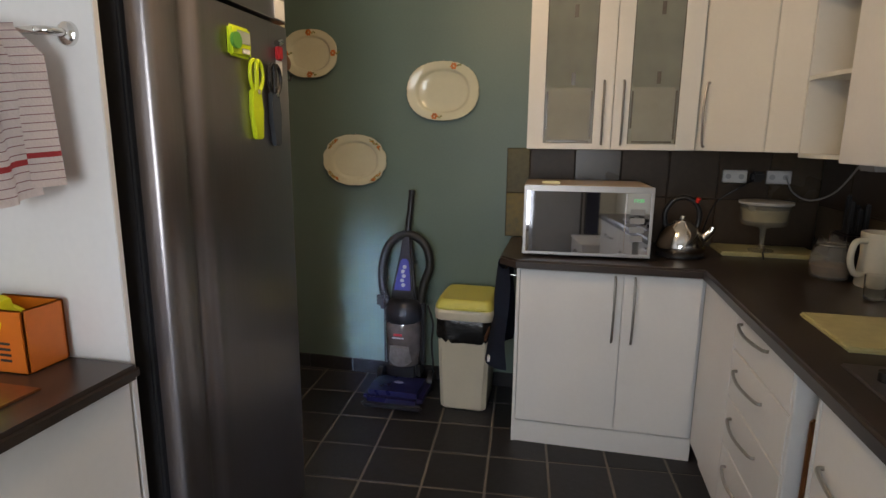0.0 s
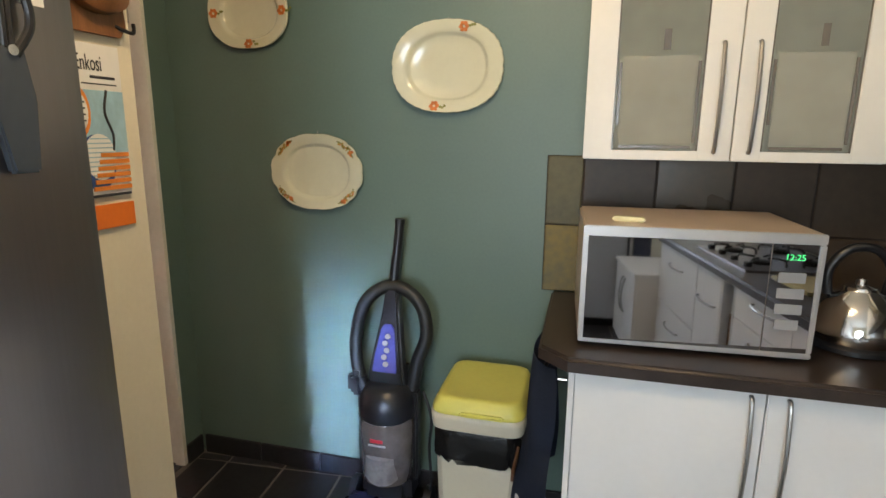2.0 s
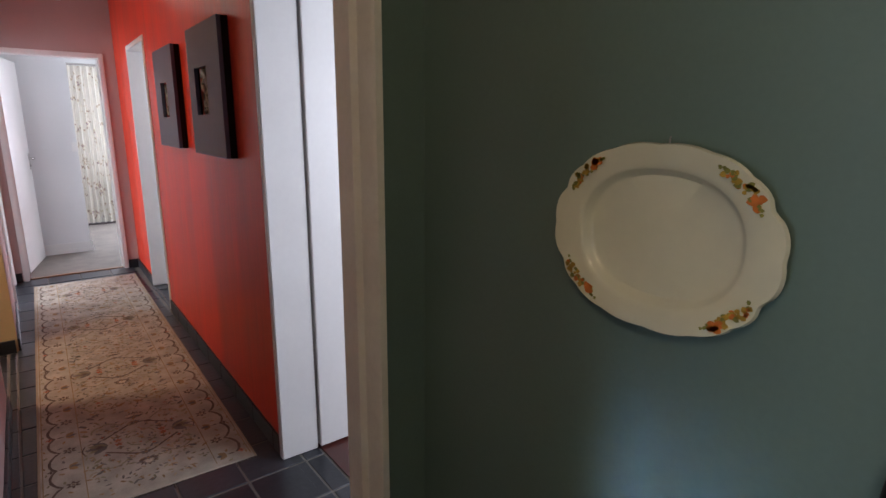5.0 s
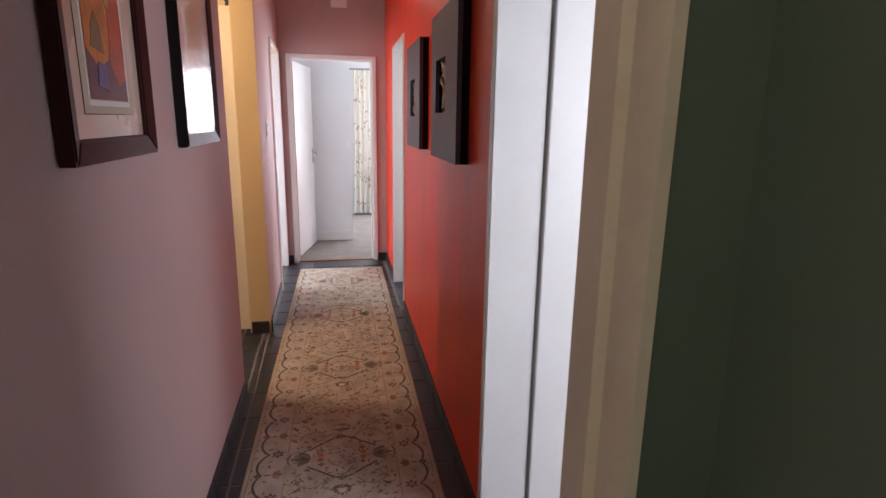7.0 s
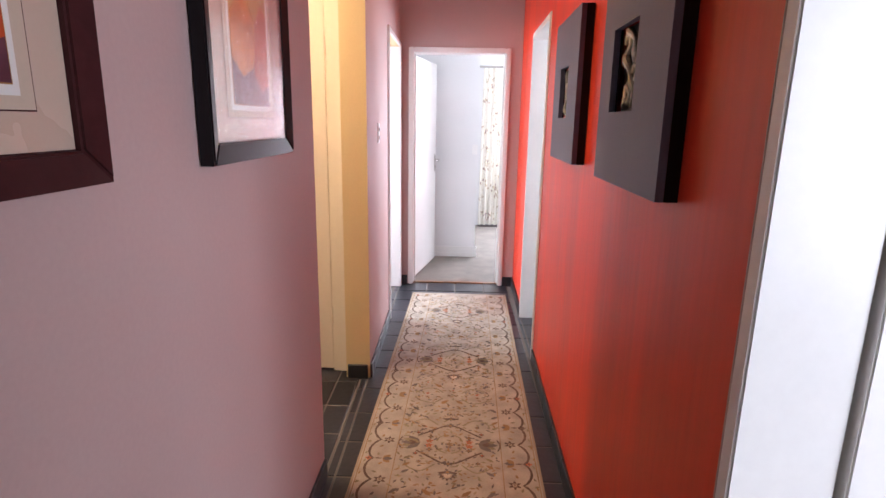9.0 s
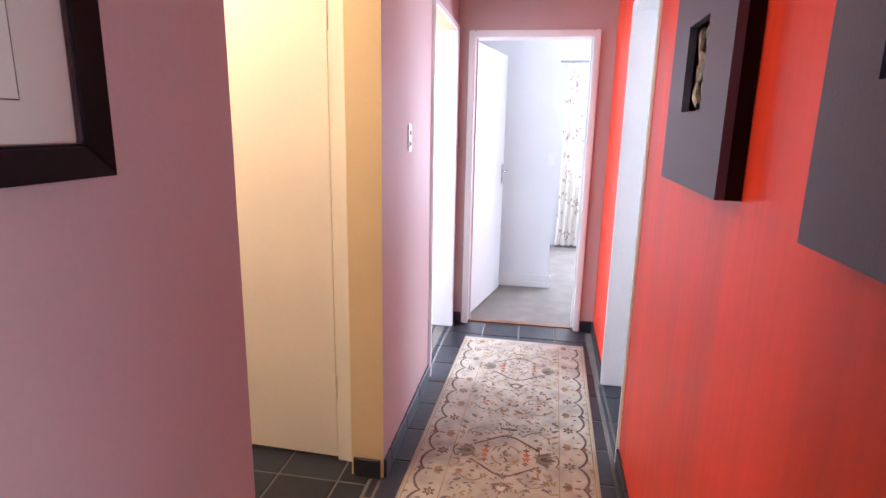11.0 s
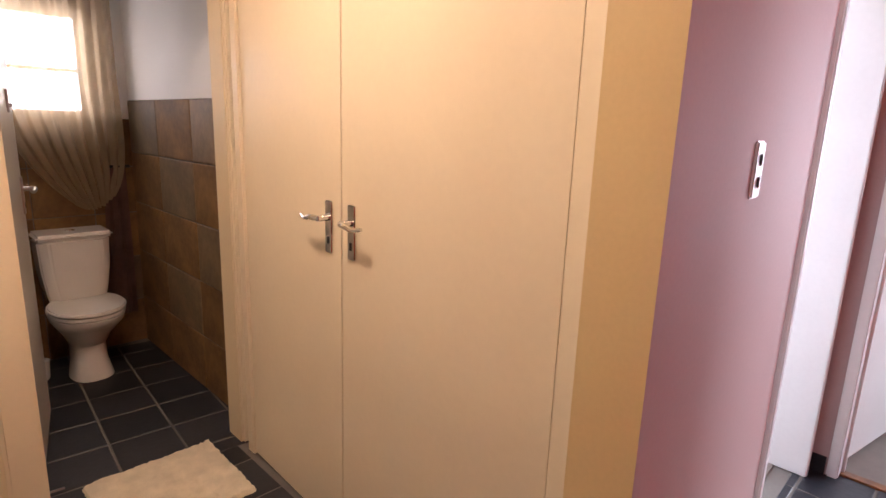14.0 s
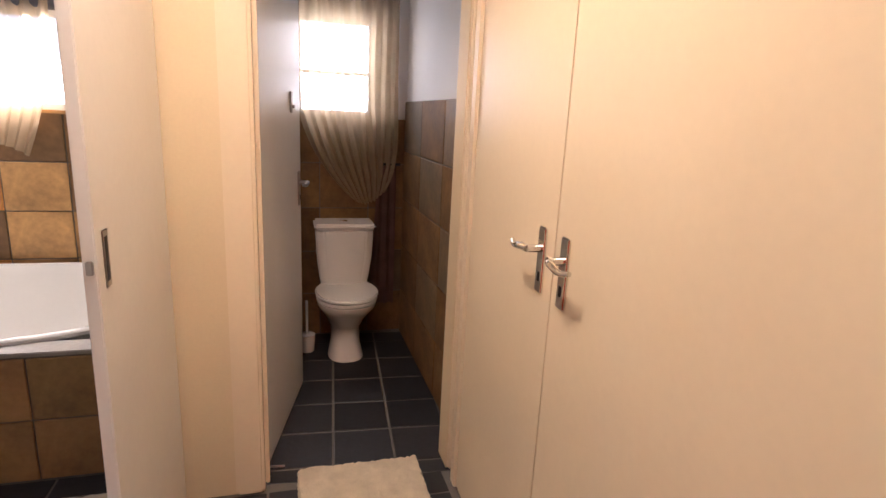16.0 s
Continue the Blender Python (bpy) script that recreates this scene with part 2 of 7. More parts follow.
# ---- mesh helpers ----
def box(bm, x0, x1, y0, y1, z0, z1, bevel=0.0, seg=2, mat=0):
    r = bmesh.ops.create_cube(bm, size=1.0, matrix=Matrix.Translation(((x0 + x1) / 2, (y0 + y1) / 2, (z0 + z1) / 2)) @ Matrix.Diagonal((abs(x1 - x0), abs(y1 - y0), abs(z1 - z0), 1)))
    vs = r["verts"]
    fs = {f for v in vs for f in v.link_faces}
    for f in fs:
        f.material_index = mat
    if bevel:
        es = list({e for v in vs for e in v.link_edges})
        bmesh.ops.bevel(bm, geom=es, offset=bevel, segments=seg, affect="EDGES", clamp_overlap=True, material=-1)
    return vs


def boxm(x0, x1, y0, y1, z0, z1, bevel=0.004, seg=2):
    bm = bmesh.new()
    box(bm, x0, x1, y0, y1, z0, z1, bevel, seg)
    return bm


def cyl(bm, a, b, r0, r1=None, seg=20, caps=True):
    a, b = Vector(a), Vector(b)
    r1 = r0 if r1 is None else r1
    q = (b - a).to_track_quat("Z", "Y").to_matrix().to_4x4()
    m = Matrix.Translation((a + b) / 2) @ q
    return bmesh.ops.create_cone(bm, cap_ends=caps, segments=seg, radius1=r0, radius2=r1, depth=(b - a).length, matrix=m)["verts"]


def cylm(a, b, r0, r1=None, seg=20):
    bm = bmesh.new()
    cyl(bm, a, b, r0, r1, seg)
    return bm


def lathe(profile, seg=40, sx=1.0, sy=1.0, bm=None, centre=(0, 0, 0)):
    """Turns (radius, height) pairs round z."""
    bm = bm or bmesh.new()
    rings = []
    for r, z in profile:
        rings.append([bm.verts.new((centre[0] + sx * r * math.cos(2 * math.pi * i / seg), centre[1] + sy * r * math.sin(2 * math.pi * i / seg), centre[2] + z)) for i in range(seg)])
    for a, b in zip(rings, rings[1:]):
        for i in range(seg):
            bm.faces.new((a[i], a[(i + 1) % seg], b[(i + 1) % seg], b[i]))
    for ring, flip in ((rings[0], True), (rings[-1], False)):
        bm.faces.new(ring[::-1] if flip else ring)
    return bm


def tube(points, r, seg=10, bm=None, ribs=0.0, n=24):
    """A round bar or hose along a smooth line through the points; r may be one radius or one for each point."""
    bm = bm or bmesh.new()
    pts = [Vector(p) for p in points]
    rs = r if isinstance(r, (list, tuple)) else [r] * len(pts)
    line, rad = [], []
    for i in range(len(pts) - 1):
        p0, p1, p2, p3 = pts[max(0, i - 1)], pts[i], pts[i + 1], pts[min(len(pts) - 1, i + 2)]
        for k in range(n):
            t = k / n
            line.append(0.5 * ((2 * p1) + (p2 - p0) * t + (2 * p0 - 5 * p1 + 4 * p2 - p3) * t * t + (3 * p1 - p0 - 3 * p2 + p3) * t ** 3))
            rad.append(rs[i] * (1 - t) + rs[i + 1] * t)
    line.append(pts[-1])
    rad.append(rs[-1])
    rings, side = [], None
    for i, p in enumerate(line):
        d = (line[min(i + 1, len(line) - 1)] - line[max(i - 1, 0)]).normalized()
        if side is None:
            side = d.orthogonal().normalized()
        side = (side - d * side.dot(d)).normalized()
        up = d.cross(side)
        rr = rad[i] * (1 + (ribs if i % 2 else -ribs))
        rings.append([bm.verts.new(p + rr * (side * math.cos(2 * math.pi * k / seg) + up * math.sin(2 * math.pi * k / seg))) for k in range(seg)])
    for a, b in zip(rings, rings[1:]):
        for k in range(seg):
            bm.faces.new((a[k], a[(k + 1) % seg], b[(k + 1) % seg], b[k]))
    bm.faces.new(rings[0][::-1])
    bm.faces.new(rings[-1])
    return bm


def poly(bm, pts, depth, axis="y", bevel=0.0):
    """A flat outline given in two coordinates, made depth thick along the axis."""
    def at(u, v, w):
        return {"y": (u, w, v), "x": (w, u, v), "z": (u, v, w)}[axis]
    a = [bm.verts.new(at(u, v, 0)) for u, v in pts]
    b = [bm.verts.new(at(u, v, depth)) for u, v in pts]
    k = len(pts)
    bm.faces.new(a)
    bm.faces.new(b[::-1])
    for i in range(k):
        bm.faces.new((a[(i + 1) % k], a[i], b[i], b[(i + 1) % k]))
    return bm


def mesh_of(name, bm, mats, smooth=True):
    bmesh.ops.recalc_face_normals(bm, faces=bm.faces)
    me = bpy.data.meshes.new(name)
    bm.to_mesh(me)
    bm.free()
    for m in mats if isinstance(mats, (list, tuple)) else [mats]:
        me.materials.append(m)
    if smooth:
        for p in me.polygons:
            p.use_smooth = True
        me.set_sharp_from_angle(angle=radians(38))
    return me


def part(name, bm, material, parent, label=""):
    ob = new(name, mesh_of(name, bm, material))
    ob.parent = parent
    return tagged(ob, label)


def thing(name, label, category, m=None, group=""):
    ob = new(name)
    ob.empty_display_size = 0.05
    if m is not None:
        ob.matrix_world = m
    return tagged(ob, label, category, group)


def solid(name, bm, material, label, category, m=None, group=""):
    ob = new(name, mesh_of(name, bm, material))
    if m is not None:
        ob.matrix_world = m
    return tagged(ob, label, category, group)


def fixed(name, bm, material, label=""):
    return tagged(new(name, mesh_of(name, bm, material, smooth=False)), label, kind="structure")


def wall(name, p0, p1, thick, front, back, ends, label, z1=2.6, openings=()):
    """A wall from p0 to p1, thick to the left of that way (front faces right), with openings (from, to, bottom, top)."""
    bm = bmesh.new()
    L = (Vector(p1) - Vector(p0)).length
    s = 0.0
    for a, b, lo, hi in sorted(openings):
        box(bm, s, a, 0, thick, 0, z1)
        if lo > 0:
            box(bm, a, b, 0, thick, 0, lo)
        if hi < z1:
            box(bm, a, b, 0, thick, hi, z1)
        s = b
    box(bm, s, L, 0, thick, 0, z1)
    for f in bm.faces:
        n, c = f.normal, f.calc_center_median()
        f.material_index = 2 if abs(n.y) < 0.5 else 0 if abs(c.y) < 0.001 else 1
    ob = fixed(name, bm, [front, back, ends], label)
    d = Vector(p1) - Vector(p0)
    ob.matrix_world = pose(p0[0], p0[1], 0, 0, 0, math.degrees(math.atan2(d.y, d.x)))
    return ob


# ---- structure ----
RW = pose(-1.45, 3.522, 0, 0, 0, 180 - 1.2)   # along the red wall, from its near end, x onwards, y into the corridor
bm = bmesh.new()
box(bm, -9.9, 2.1, -1.9, 6.2, -0.06, -0.0035)
floor = fixed("floor", bm, GROUT, "dark slate tiles with grey grout joints")
bm = bmesh.new()
box(bm, -9.9, 2.1, -1.9, 6.2, 2.6, 2.7)
fixed("ceiling", bm, CEIL, "plain white painted ceiling")

wall("wall_green", (1.80, 3.55), (-1.27, 3.55), -0.17, GREEN, WHITEWALL, GREEN, "muted green painted kitchen wall")
wall("wall_kitchen_east", (1.80, -1.6), (1.80, 3.55), -0.12, CREAM, CREAM, CREAM, "cream kitchen wall behind the worktop")
wall("wall_kitchen_south", (-1.2, -1.6), (1.92, -1.6), -0.15, CREAM, CREAM, CREAM, "cream kitchen wall with a tall window", openings=[(0.8, 2.3, 0.46, 2.05)])
wall("wall_kitchen_west", (-1.08, 2.30), (-1.08, -1.6), -0.12, WHITEWALL, WHITEWALL, WHITEWALL, "white kitchen wall behind the sink")
wall("wall_corridor_left", (-0.51, 2.535), (-3.57, 2.560), 0.23, PINK, WHITEWALL, CREAM, "dusty pink painted corridor wall")
wall("wall_nib", (-1.27, 3.55), (-1.27, 3.425), -0.18, GREEN, PINK, FRAMEGREY, "short green wall end beside the doorway")
wall("wall_lintel", (-1.27, 3.425), (-1.27, 2.55), -0.18, GREEN, PINK, WHITEGLOSS, "plain wall above the kitchen doorway", openings=[(0.0, 0.875, 0, 2.08)])


def red_wall():
    bm = bmesh.new()
    for a, b, lo, hi in ((0.0, 0.05, 0, 2.6), (0.05, 0.885, 2.05, 2.6), (0.885, 3.34, 0, 2.6), (3.34, 4.12, 2.03, 2.6), (4.12, 5.0, 0, 2.6)):
        box(bm, a, b, -0.16, 0.0, lo, hi)
    for f in bm.faces:
        f.material_index = 0 if f.normal.y > 0.5 else 1
    ob = fixed("wall_red", bm, [RED, WHITEWALL], "bright red glossy painted corridor wall")
    ob.matrix_world = RW


red_wall()
wall("wall_end", (-6.40, 2.58), (-6.40, 3.70), 0.16, PINK, WHITEWALL, PINK, "dusty pink end wall with a doorway", openings=[(0.115, 0.93, 0, 2.045)])
wall("wall_switch", (-4.485, 2.612), (-6.42, 2.60), 0.137, PINK, WHITEWALL, YELLOW, "dusty pink wall with a light switch", openings=[(0.975, 1.83, 0, 2.05)])
wall("wall_alcove_east", (-3.57, 0.60), (-3.57, 2.33), -0.12, PALEYELLOW, WHITEWALL, PALEYELLOW, "cream alcove wall with the bathroom opening", openings=[(0.30, 1.56, 0, 2.05)])
wall("wall_toilet_front", (-3.45, 0.72), (-4.75, 0.72), 0.12, PALEYELLOW, WHITEWALL, PALEYELLOW, "cream wall round the toilet doorway", openings=[(0.43, 1.17, 0, 2.03)])
wall("wall_toilet_right", (-4.73, -0.95), (-4.73, 0.72), 0.08, WHITEWALL, WHITEWALL, WHITEWALL, "white toilet wall above stone tiles")
wall("wall_toilet_left", (-3.84, 0.60), (-3.84, -0.95), 0.08, WHITEWALL, WHITEWALL, WHITEWALL, "white toilet wall")
wall("wall_south", (-1.6, -0.88), (-4.9, -0.88), 0.16, WHITEWALL, WHITEWALL, WHITEWALL, "outer wall with toilet and bathroom windows", openings=[(0.30, 1.26, 1.40, 1.92), (2.44, 2.92, 1.44, 2.02)])
wall("wall_bath_east", (-1.75, -0.95), (-1.75, 2.33), -0.1, WHITEWALL, WHITEWALL, WHITEWALL, "plain bathroom wall")
wall("wall_cupboard_back", (-5.15, 2.39), (-5.15, 0.3), -0.1, WHITEWALL, WHITEWALL, WHITEWALL, "plain wall behind the cupboard")
wall("wall_study", (-5.25, 0.35), (-6.9, 0.35), 0.1, WHITEWALL, WHITEWALL, WHITEWALL, "plain study wall", openings=[(0.2, 1.3, 0.9, 2.0)])
wall("wall_study_far", (-6.9, 0.35), (-6.9, 2.5), 0.1, WHITEWALL, WHITEWALL, WHITEWALL, "plain study wall")
wall("wall_bedroom_pier", (-7.50, 2.45), (-7.50, 3.315), 0.12, WHITEWALL, WHITEWALL, WHITEWALL, "white bedroom wall end with a skirting board")
wall("wall_bedroom_south", (-6.56, 2.45), (-7.62, 2.45), 0.1, WHITEWALL, WHITEWALL, WHITEWALL, "plain bedroom wall")
wall("wall_bedroom_west", (-9.42, 2.0), (-9.42, 6.1), 0.12, WHITEWALL, WHITEWALL, WHITEWALL, "white bedroom wall with a window", openings=[(1.56, 3.2, 0.75, 2.1)])
wall("wall_bedroom_inner", (-7.62, 2.10), (-9.42, 2.10), 0.1, WHITEWALL, WHITEWALL, WHITEWALL, "plain bedroom wall")
wall("wall_bedroom_north", (-9.5, 6.0), (-6.40, 6.0), 0.1, WHITEWALL, WHITEWALL, WHITEWALL, "plain bedroom wall")
wall("wall_bedroom_east", (-6.56, 6.0), (-6.56, 3.70), 0.1, WHITEWALL, WHITEWALL, WHITEWALL, "plain bedroom wall")
wall("wall_store_west", (-2.62, 6.0), (-2.62, 3.72), -0.08, WHITEWALL, WHITEWALL, WHITEWALL, "plain store room wall")
wall("wall_store_east", (-0.35, 3.72), (-0.35, 6.0), -0.08, WHITEWALL, WHITEWALL, WHITEWALL, "plain store room wall", openings=[(0.9, 2.0, 0.9, 2.1)])
wall("wall_store_north", (-6.4, 6.0), (-0.3, 6.0), 0.1, WHITEWALL, WHITEWALL, WHITEWALL, "plain outer wall")
wall("wall_pantry_east", (-4.3, 3.76), (-4.3, 6.0), 0.08, WHITEWALL, WHITEWALL, WHITEWALL, "plain pantry wall")


def lever(parent, x, y, z, side, face, material=CHROME):
    """A lever handle on its long back plate; face: way out of the door along y; side: way in which the lever points."""
    pl = part("handle", boxm(x - 0.019, x + 0.019, y, y + 0.008 * face, z - 0.085, z + 0.085, 0.003), material, parent, "polished lever handle on a long plate")
    bm = cylm((x, y, z + 0.03), (x, y + 0.045 * face, z + 0.03), 0.010)
    tube([(x, y + 0.045 * face, z + 0.03), (x + 0.03 * side, y + 0.052 * face, z + 0.032), (x + 0.07 * side, y + 0.05 * face, z + 0.024), (x + 0.105 * side, y + 0.043 * face, z + 0.03)], [0.009, 0.010, 0.008, 0.006], 10, bm, n=8)
    part("lever", bm, material, pl)
    part("keyhole", boxm(x - 0.005, x + 0.005, y + 0.007 * face, y + 0.010 * face, z - 0.055, z - 0.03, 0.001), INK, pl)


def bow(parent, a, b, out, r=0.0055, label="slim bowed metal handle"):
    """A bowed bar handle between two points, standing out by the vector."""
    a, b, o = Vector(a), Vector(b), Vector(out)
    mid = (a + b) / 2
    part("handle", tube([a, a + o * 0.55 + (b - a) * 0.06, mid + o, b + o * 0.55 - (b - a) * 0.06, b], r, 8, n=8), SATIN, parent, label)


# ---- kitchen: units along the green wall and the right side ----
def base_cabinet():
    ob = thing("base_cabinet", "white two-door base cabinet under a dark worktop", "cabinet", pose(0.385, 2.952, 0))
    part("body", boxm(0, 0.79, 0.02, 0.595, 0.10, 0.858, 0.002), LAMINATE, ob)
    part("plinth", boxm(-0.012, 0.79, 0.005, 0.03, 0.0, 0.108, 0.002), LAMINATE, ob)
    part("end_panel", boxm(-0.016, -0.001, 0.0, 0.595, 0.0, 0.858, 0.002), LAMINATE, ob)
    for x0, x1, h in ((0.002, 0.449, 0.415), (0.453, 0.772, 0.498)):
        d = part("door", boxm(x0, x1, 0.0, 0.018, 0.115, 0.853, 0.003), LAMINATE, ob)
        bow(d, (h, 0.0, 0.842), (h, 0.0, 0.542), (0, -0.03, 0))
    bm = cylm((-0.02, 0.03, 0.815), (-0.045, 0.03, 0.815), 0.006)
    part("hook", bm, CHROME, ob, "small chrome hook")


base_cabinet()


def drawer_unit():
    ob = thing("drawer_unit", "white four-drawer kitchen unit with bowed handles", "cabinet", pose(1.17, 2.0, 0))
    part("body", boxm(0.02, 0.60, 0.0, 0.51, 0.10, 0.858, 0.002), LAMINATE, ob)
    part("plinth", boxm(0.04, 0.06, 0.0, 0.94, 0.0, 0.10, 0.002), LAMINATE, ob)
    part("filler", boxm(0.0, 0.02, 0.512, 0.951, 0.10, 0.856, 0.002), LAMINATE, ob)
    for z0, z1 in ((0.722, 0.855), (0.545, 0.718), (0.362, 0.541), (0.115, 0.358)):
        d = part("drawer_front", boxm(0.0, 0.018, 0.003, 0.508, z0, z1, 0.003), LAMINATE, ob)
        hz = z1 - 0.03 if z0 > 0.7 else z1 - 0.06
        bow(d, (0.0, 0.19, hz), (0.0, 0.44, hz), (-0.032, 0, 0))


drawer_unit()


def open_slot():
    ob = thing("tray_slot", "narrow open slot holding brown wooden trays", "cabinet", pose(1.17, 1.845, 0))
    for y in (0.0, 0.137):
        part("side_panel", boxm(0.0, 0.59, y, y + 0.014, 0.0, 0.857, 0.002), LAMINATE, ob)
    part("back", boxm(0.57, 0.59, 0.014, 0.137, 0, 0.857, 0.001), LAMINATE, ob)
    for k, (z, y) in enumerate(((0.70, 0.03), (0.64, 0.065), (0.74, 0.10))):
        part("tray", boxm(0.03, 0.50, y, y + 0.016, 0.02, z, 0.006), WOOD, ob, "upright brown wooden tray")


open_slot()


def door_unit():
    ob = thing("hob_cabinet", "narrow white cabinet with a drawer and a door", "cabinet", pose(1.17, 1.50, 0), "right side units")
    part("body", boxm(0.02, 0.60, 0.0, 0.342, 0.10, 0.858, 0.002), LAMINATE, ob)
    part("plinth", boxm(0.04, 0.06, 0.0, 0.342, 0.0, 0.10, 0.002), LAMINATE, ob)
    d = part("door", boxm(0.0, 0.018, 0.003, 0.339, 0.115, 0.855, 0.003), LAMINATE, ob)
    bow(d, (0.0, 0.05, 0.70), (0.0, 0.29, 0.70), (-0.032, 0, 0))


def pan_drawers():
    ob = thing("pan_drawer_unit", "wide white unit with two deep pan drawers", "cabinet", pose(1.17, 0.78, 0), "right side units")
    part("body", boxm(0.02, 0.60, 0.0, 0.718, 0.10, 0.858, 0.002), LAMINATE, ob)
    part("plinth", boxm(0.04, 0.06, 0.0, 0.718, 0.0, 0.10, 0.002), LAMINATE, ob)
    part("end_panel", boxm(0.0, 0.60, -0.016, -0.001, 0.0, 0.858, 0.002), LAMINATE, ob)
    for z0, z1 in ((0.487, 0.855), (0.115, 0.483)):
        d = part("drawer_front", boxm(0.0, 0.018, 0.003, 0.715, z0, z1, 0.003), LAMINATE, ob)
        bow(d, (0.0, 0.23, z1 - 0.10), (0.0, 0.48, z1 - 0.10), (-0.032, 0, 0))


door_unit()
pan_drawers()


def low_chest():
    """The low cupboard beyond the worktop's end, seen in the microwave's door."""
    ob = thing("low_cupboard", "low white two-door cupboard beside the steel freezer", "cupboard", pose(1.03, 0.06, 0))
    part("body", boxm(0.018, 0.58, 0.0, 0.66, 0.0, 0.60, 0.003), LAMINATE, ob)
    part("top", boxm(-0.012, 0.60, -0.01, 0.67, 0.60, 0.62, 0.005), LAMINATE, ob)
    for a, b, h in ((0.003, 0.338, 0.30), (0.342, 0.677, 0.38)):
        d = part("door", boxm(0.0, 0.017, a, min(b, 0.657), 0.04, 0.595, 0.003), LAMINATE, ob)
        bow(d, (0.0, h, 0.52), (0.0, h, 0.28), (-0.03, 0, 0))


low_chest()


def freezer():
    """A steel freezer at the kitchen's end, seen in the microwave's door."""
    ob = thing("freezer", "blue-grey steel freezer with a long black handle", "freezer", pose(0.80, -0.62, 0))
    part("body", boxm(-0.15, 0.50, 0.0, 0.555, 0.06, 1.25, 0.006), DARKSTEEL, ob)
    part("plinth", boxm(-0.14, 0.49, 0.02, 0.535, 0.0, 0.06, 0.003), BLACK, ob)
    left = part("door", boxm(-0.15, 0.352, 0.56, 0.60, 0.08, 1.25, 0.012, 3), surface("pale_blue_steel", (0.42, 0.45, 0.50), 0.40, metal=0.1, var=0.06, coarse=3, fine=90, bump=0.02), ob)
    part("door", boxm(0.358, 0.50, 0.56, 0.60, 0.08, 1.25, 0.012, 3), surface("navy_steel", (0.06, 0.07, 0.11), 0.40, metal=0.6, var=0.1, coarse=3, fine=90, bump=0.02), ob)
    h = part("handle", tube([(0.33, 0.60, 0.50), (0.33, 0.635, 0.54), (0.33, 0.645, 0.80), (0.33, 0.645, 1.05), (0.33, 0.60, 1.18)], [0.014, 0.024, 0.026, 0.026, 0.016], 12, n=8), BLACK, left, "long black handle")
    part("grip_face", boxm(0.318, 0.342, 0.668, 0.674, 0.60, 1.06, 0.002), SATIN, h, "silver grip strip")


freezer()


def worktop():
    out = [(0.285, 3.538), (0.285, 3.00), (0.365, 2.925), (1.148, 2.925), (1.148, 0.755), (1.788, 0.755), (1.788, 3.538)]
    bm = bmesh.new()
    a = [bm.verts.new((x, y, 0.862)) for x, y in out]
    f = bm.faces.new(a)
    r = bmesh.ops.extrude_face_region(bm, geom=[f])
    up = [v for v in r["geom"] if isinstance(v, bmesh.types.BMVert)]
    bmesh.ops.translate(bm, verts=up, vec=(0, 0, 0.038))
    bmesh.ops.bevel(bm, geom=[e for e in bm.edges if all(abs(v.co.z - 0.9) < 1e-4 for v in e.verts)], offset=0.009, segments=3, affect="EDGES")
    return solid("worktop", bm, WORKTOP, "dark brown laminate worktop with a rounded edge", "worktop")


worktop()


def glass_cabinet():
    ob = thing("glass_cabinet", "cream-white wall cabinet with frosted glass doors", "cabinet", pose(0.368, 3.267, 1.385))
    H = 0.85
    part("side_panel", boxm(0, 0.016, 0.02, 0.275, 0, H, 0.002), LAMCREAM, ob)
    part("side_panel", boxm(0.755, 0.770, 0.02, 0.275, 0, H, 0.002), LAMCREAM, ob)
    part("base_panel", boxm(0.016, 0.755, 0.02, 0.275, 0, 0.016, 0.002), LAMCREAM, ob)
    part("back_panel", boxm(0.016, 0.755, 0.262, 0.275, 0.016, H, 0.002), LAMCREAM, ob)
    for z in (0.30, 0.60):
        part("shelf", boxm(0.018, 0.753, 0.04, 0.258, z, z + 0.012, 0.002), LAMCREAM, ob)
    for x0, x1, g0, g1, h in ((0.002, 0.393, 0.078, 0.310, 0.350), (0.397, 0.768, 0.468, 0.684, 0.438)):
        d = bmesh.new()
        box(d, x0, g0, 0, 0.018, 0.002, H, 0.002)
        box(d, g1, x1, 0, 0.018, 0.002, H, 0.002)
        box(d, g0, g1, 0.0005, 0.0175, 0.002, 0.028)
        door = part("door", d, LAMCREAM, ob)
        pane = part("pane", boxm(g0, g1, 0.006, 0.011, 0.028, H, 0.0), FROST, door, "frosted glass pane")
        w = g1 - g0
        part("etched_panel", boxm(g0 + 0.018, g1 - 0.020, 0.0035, 0.0045, 0.045, 0.285, 0.0), ETCH, pane, "paler etched panel")
        for z in (0.30, 0.60):
            part("etched_mark", boxm(g0 + w * 0.52, g0 + w * 0.60, 0.0045, 0.0058, z, z + 0.055, 0.0), FROSTLINE, pane)
        for a, b, c, e in ((g0 + 0.008, g0 + 0.016, 0.10, 0.27), (g1 - 0.018, g1 - 0.010, 0.05, 0.27), (g0 + 0.02, g1 - 0.02, 0.034, 0.042), (g0, g0 + 0.004, 0.028, H), (g1 - 0.004, g1, 0.028, H)):
            part("etched_line", boxm(a, b, 0.0046, 0.0059, c, e, 0.0), FROSTLINE, pane)
        bow(door, (h, 0.0, 0.025), (h, 0.0, 0.315), (0, -0.028, 0))


glass_cabinet()


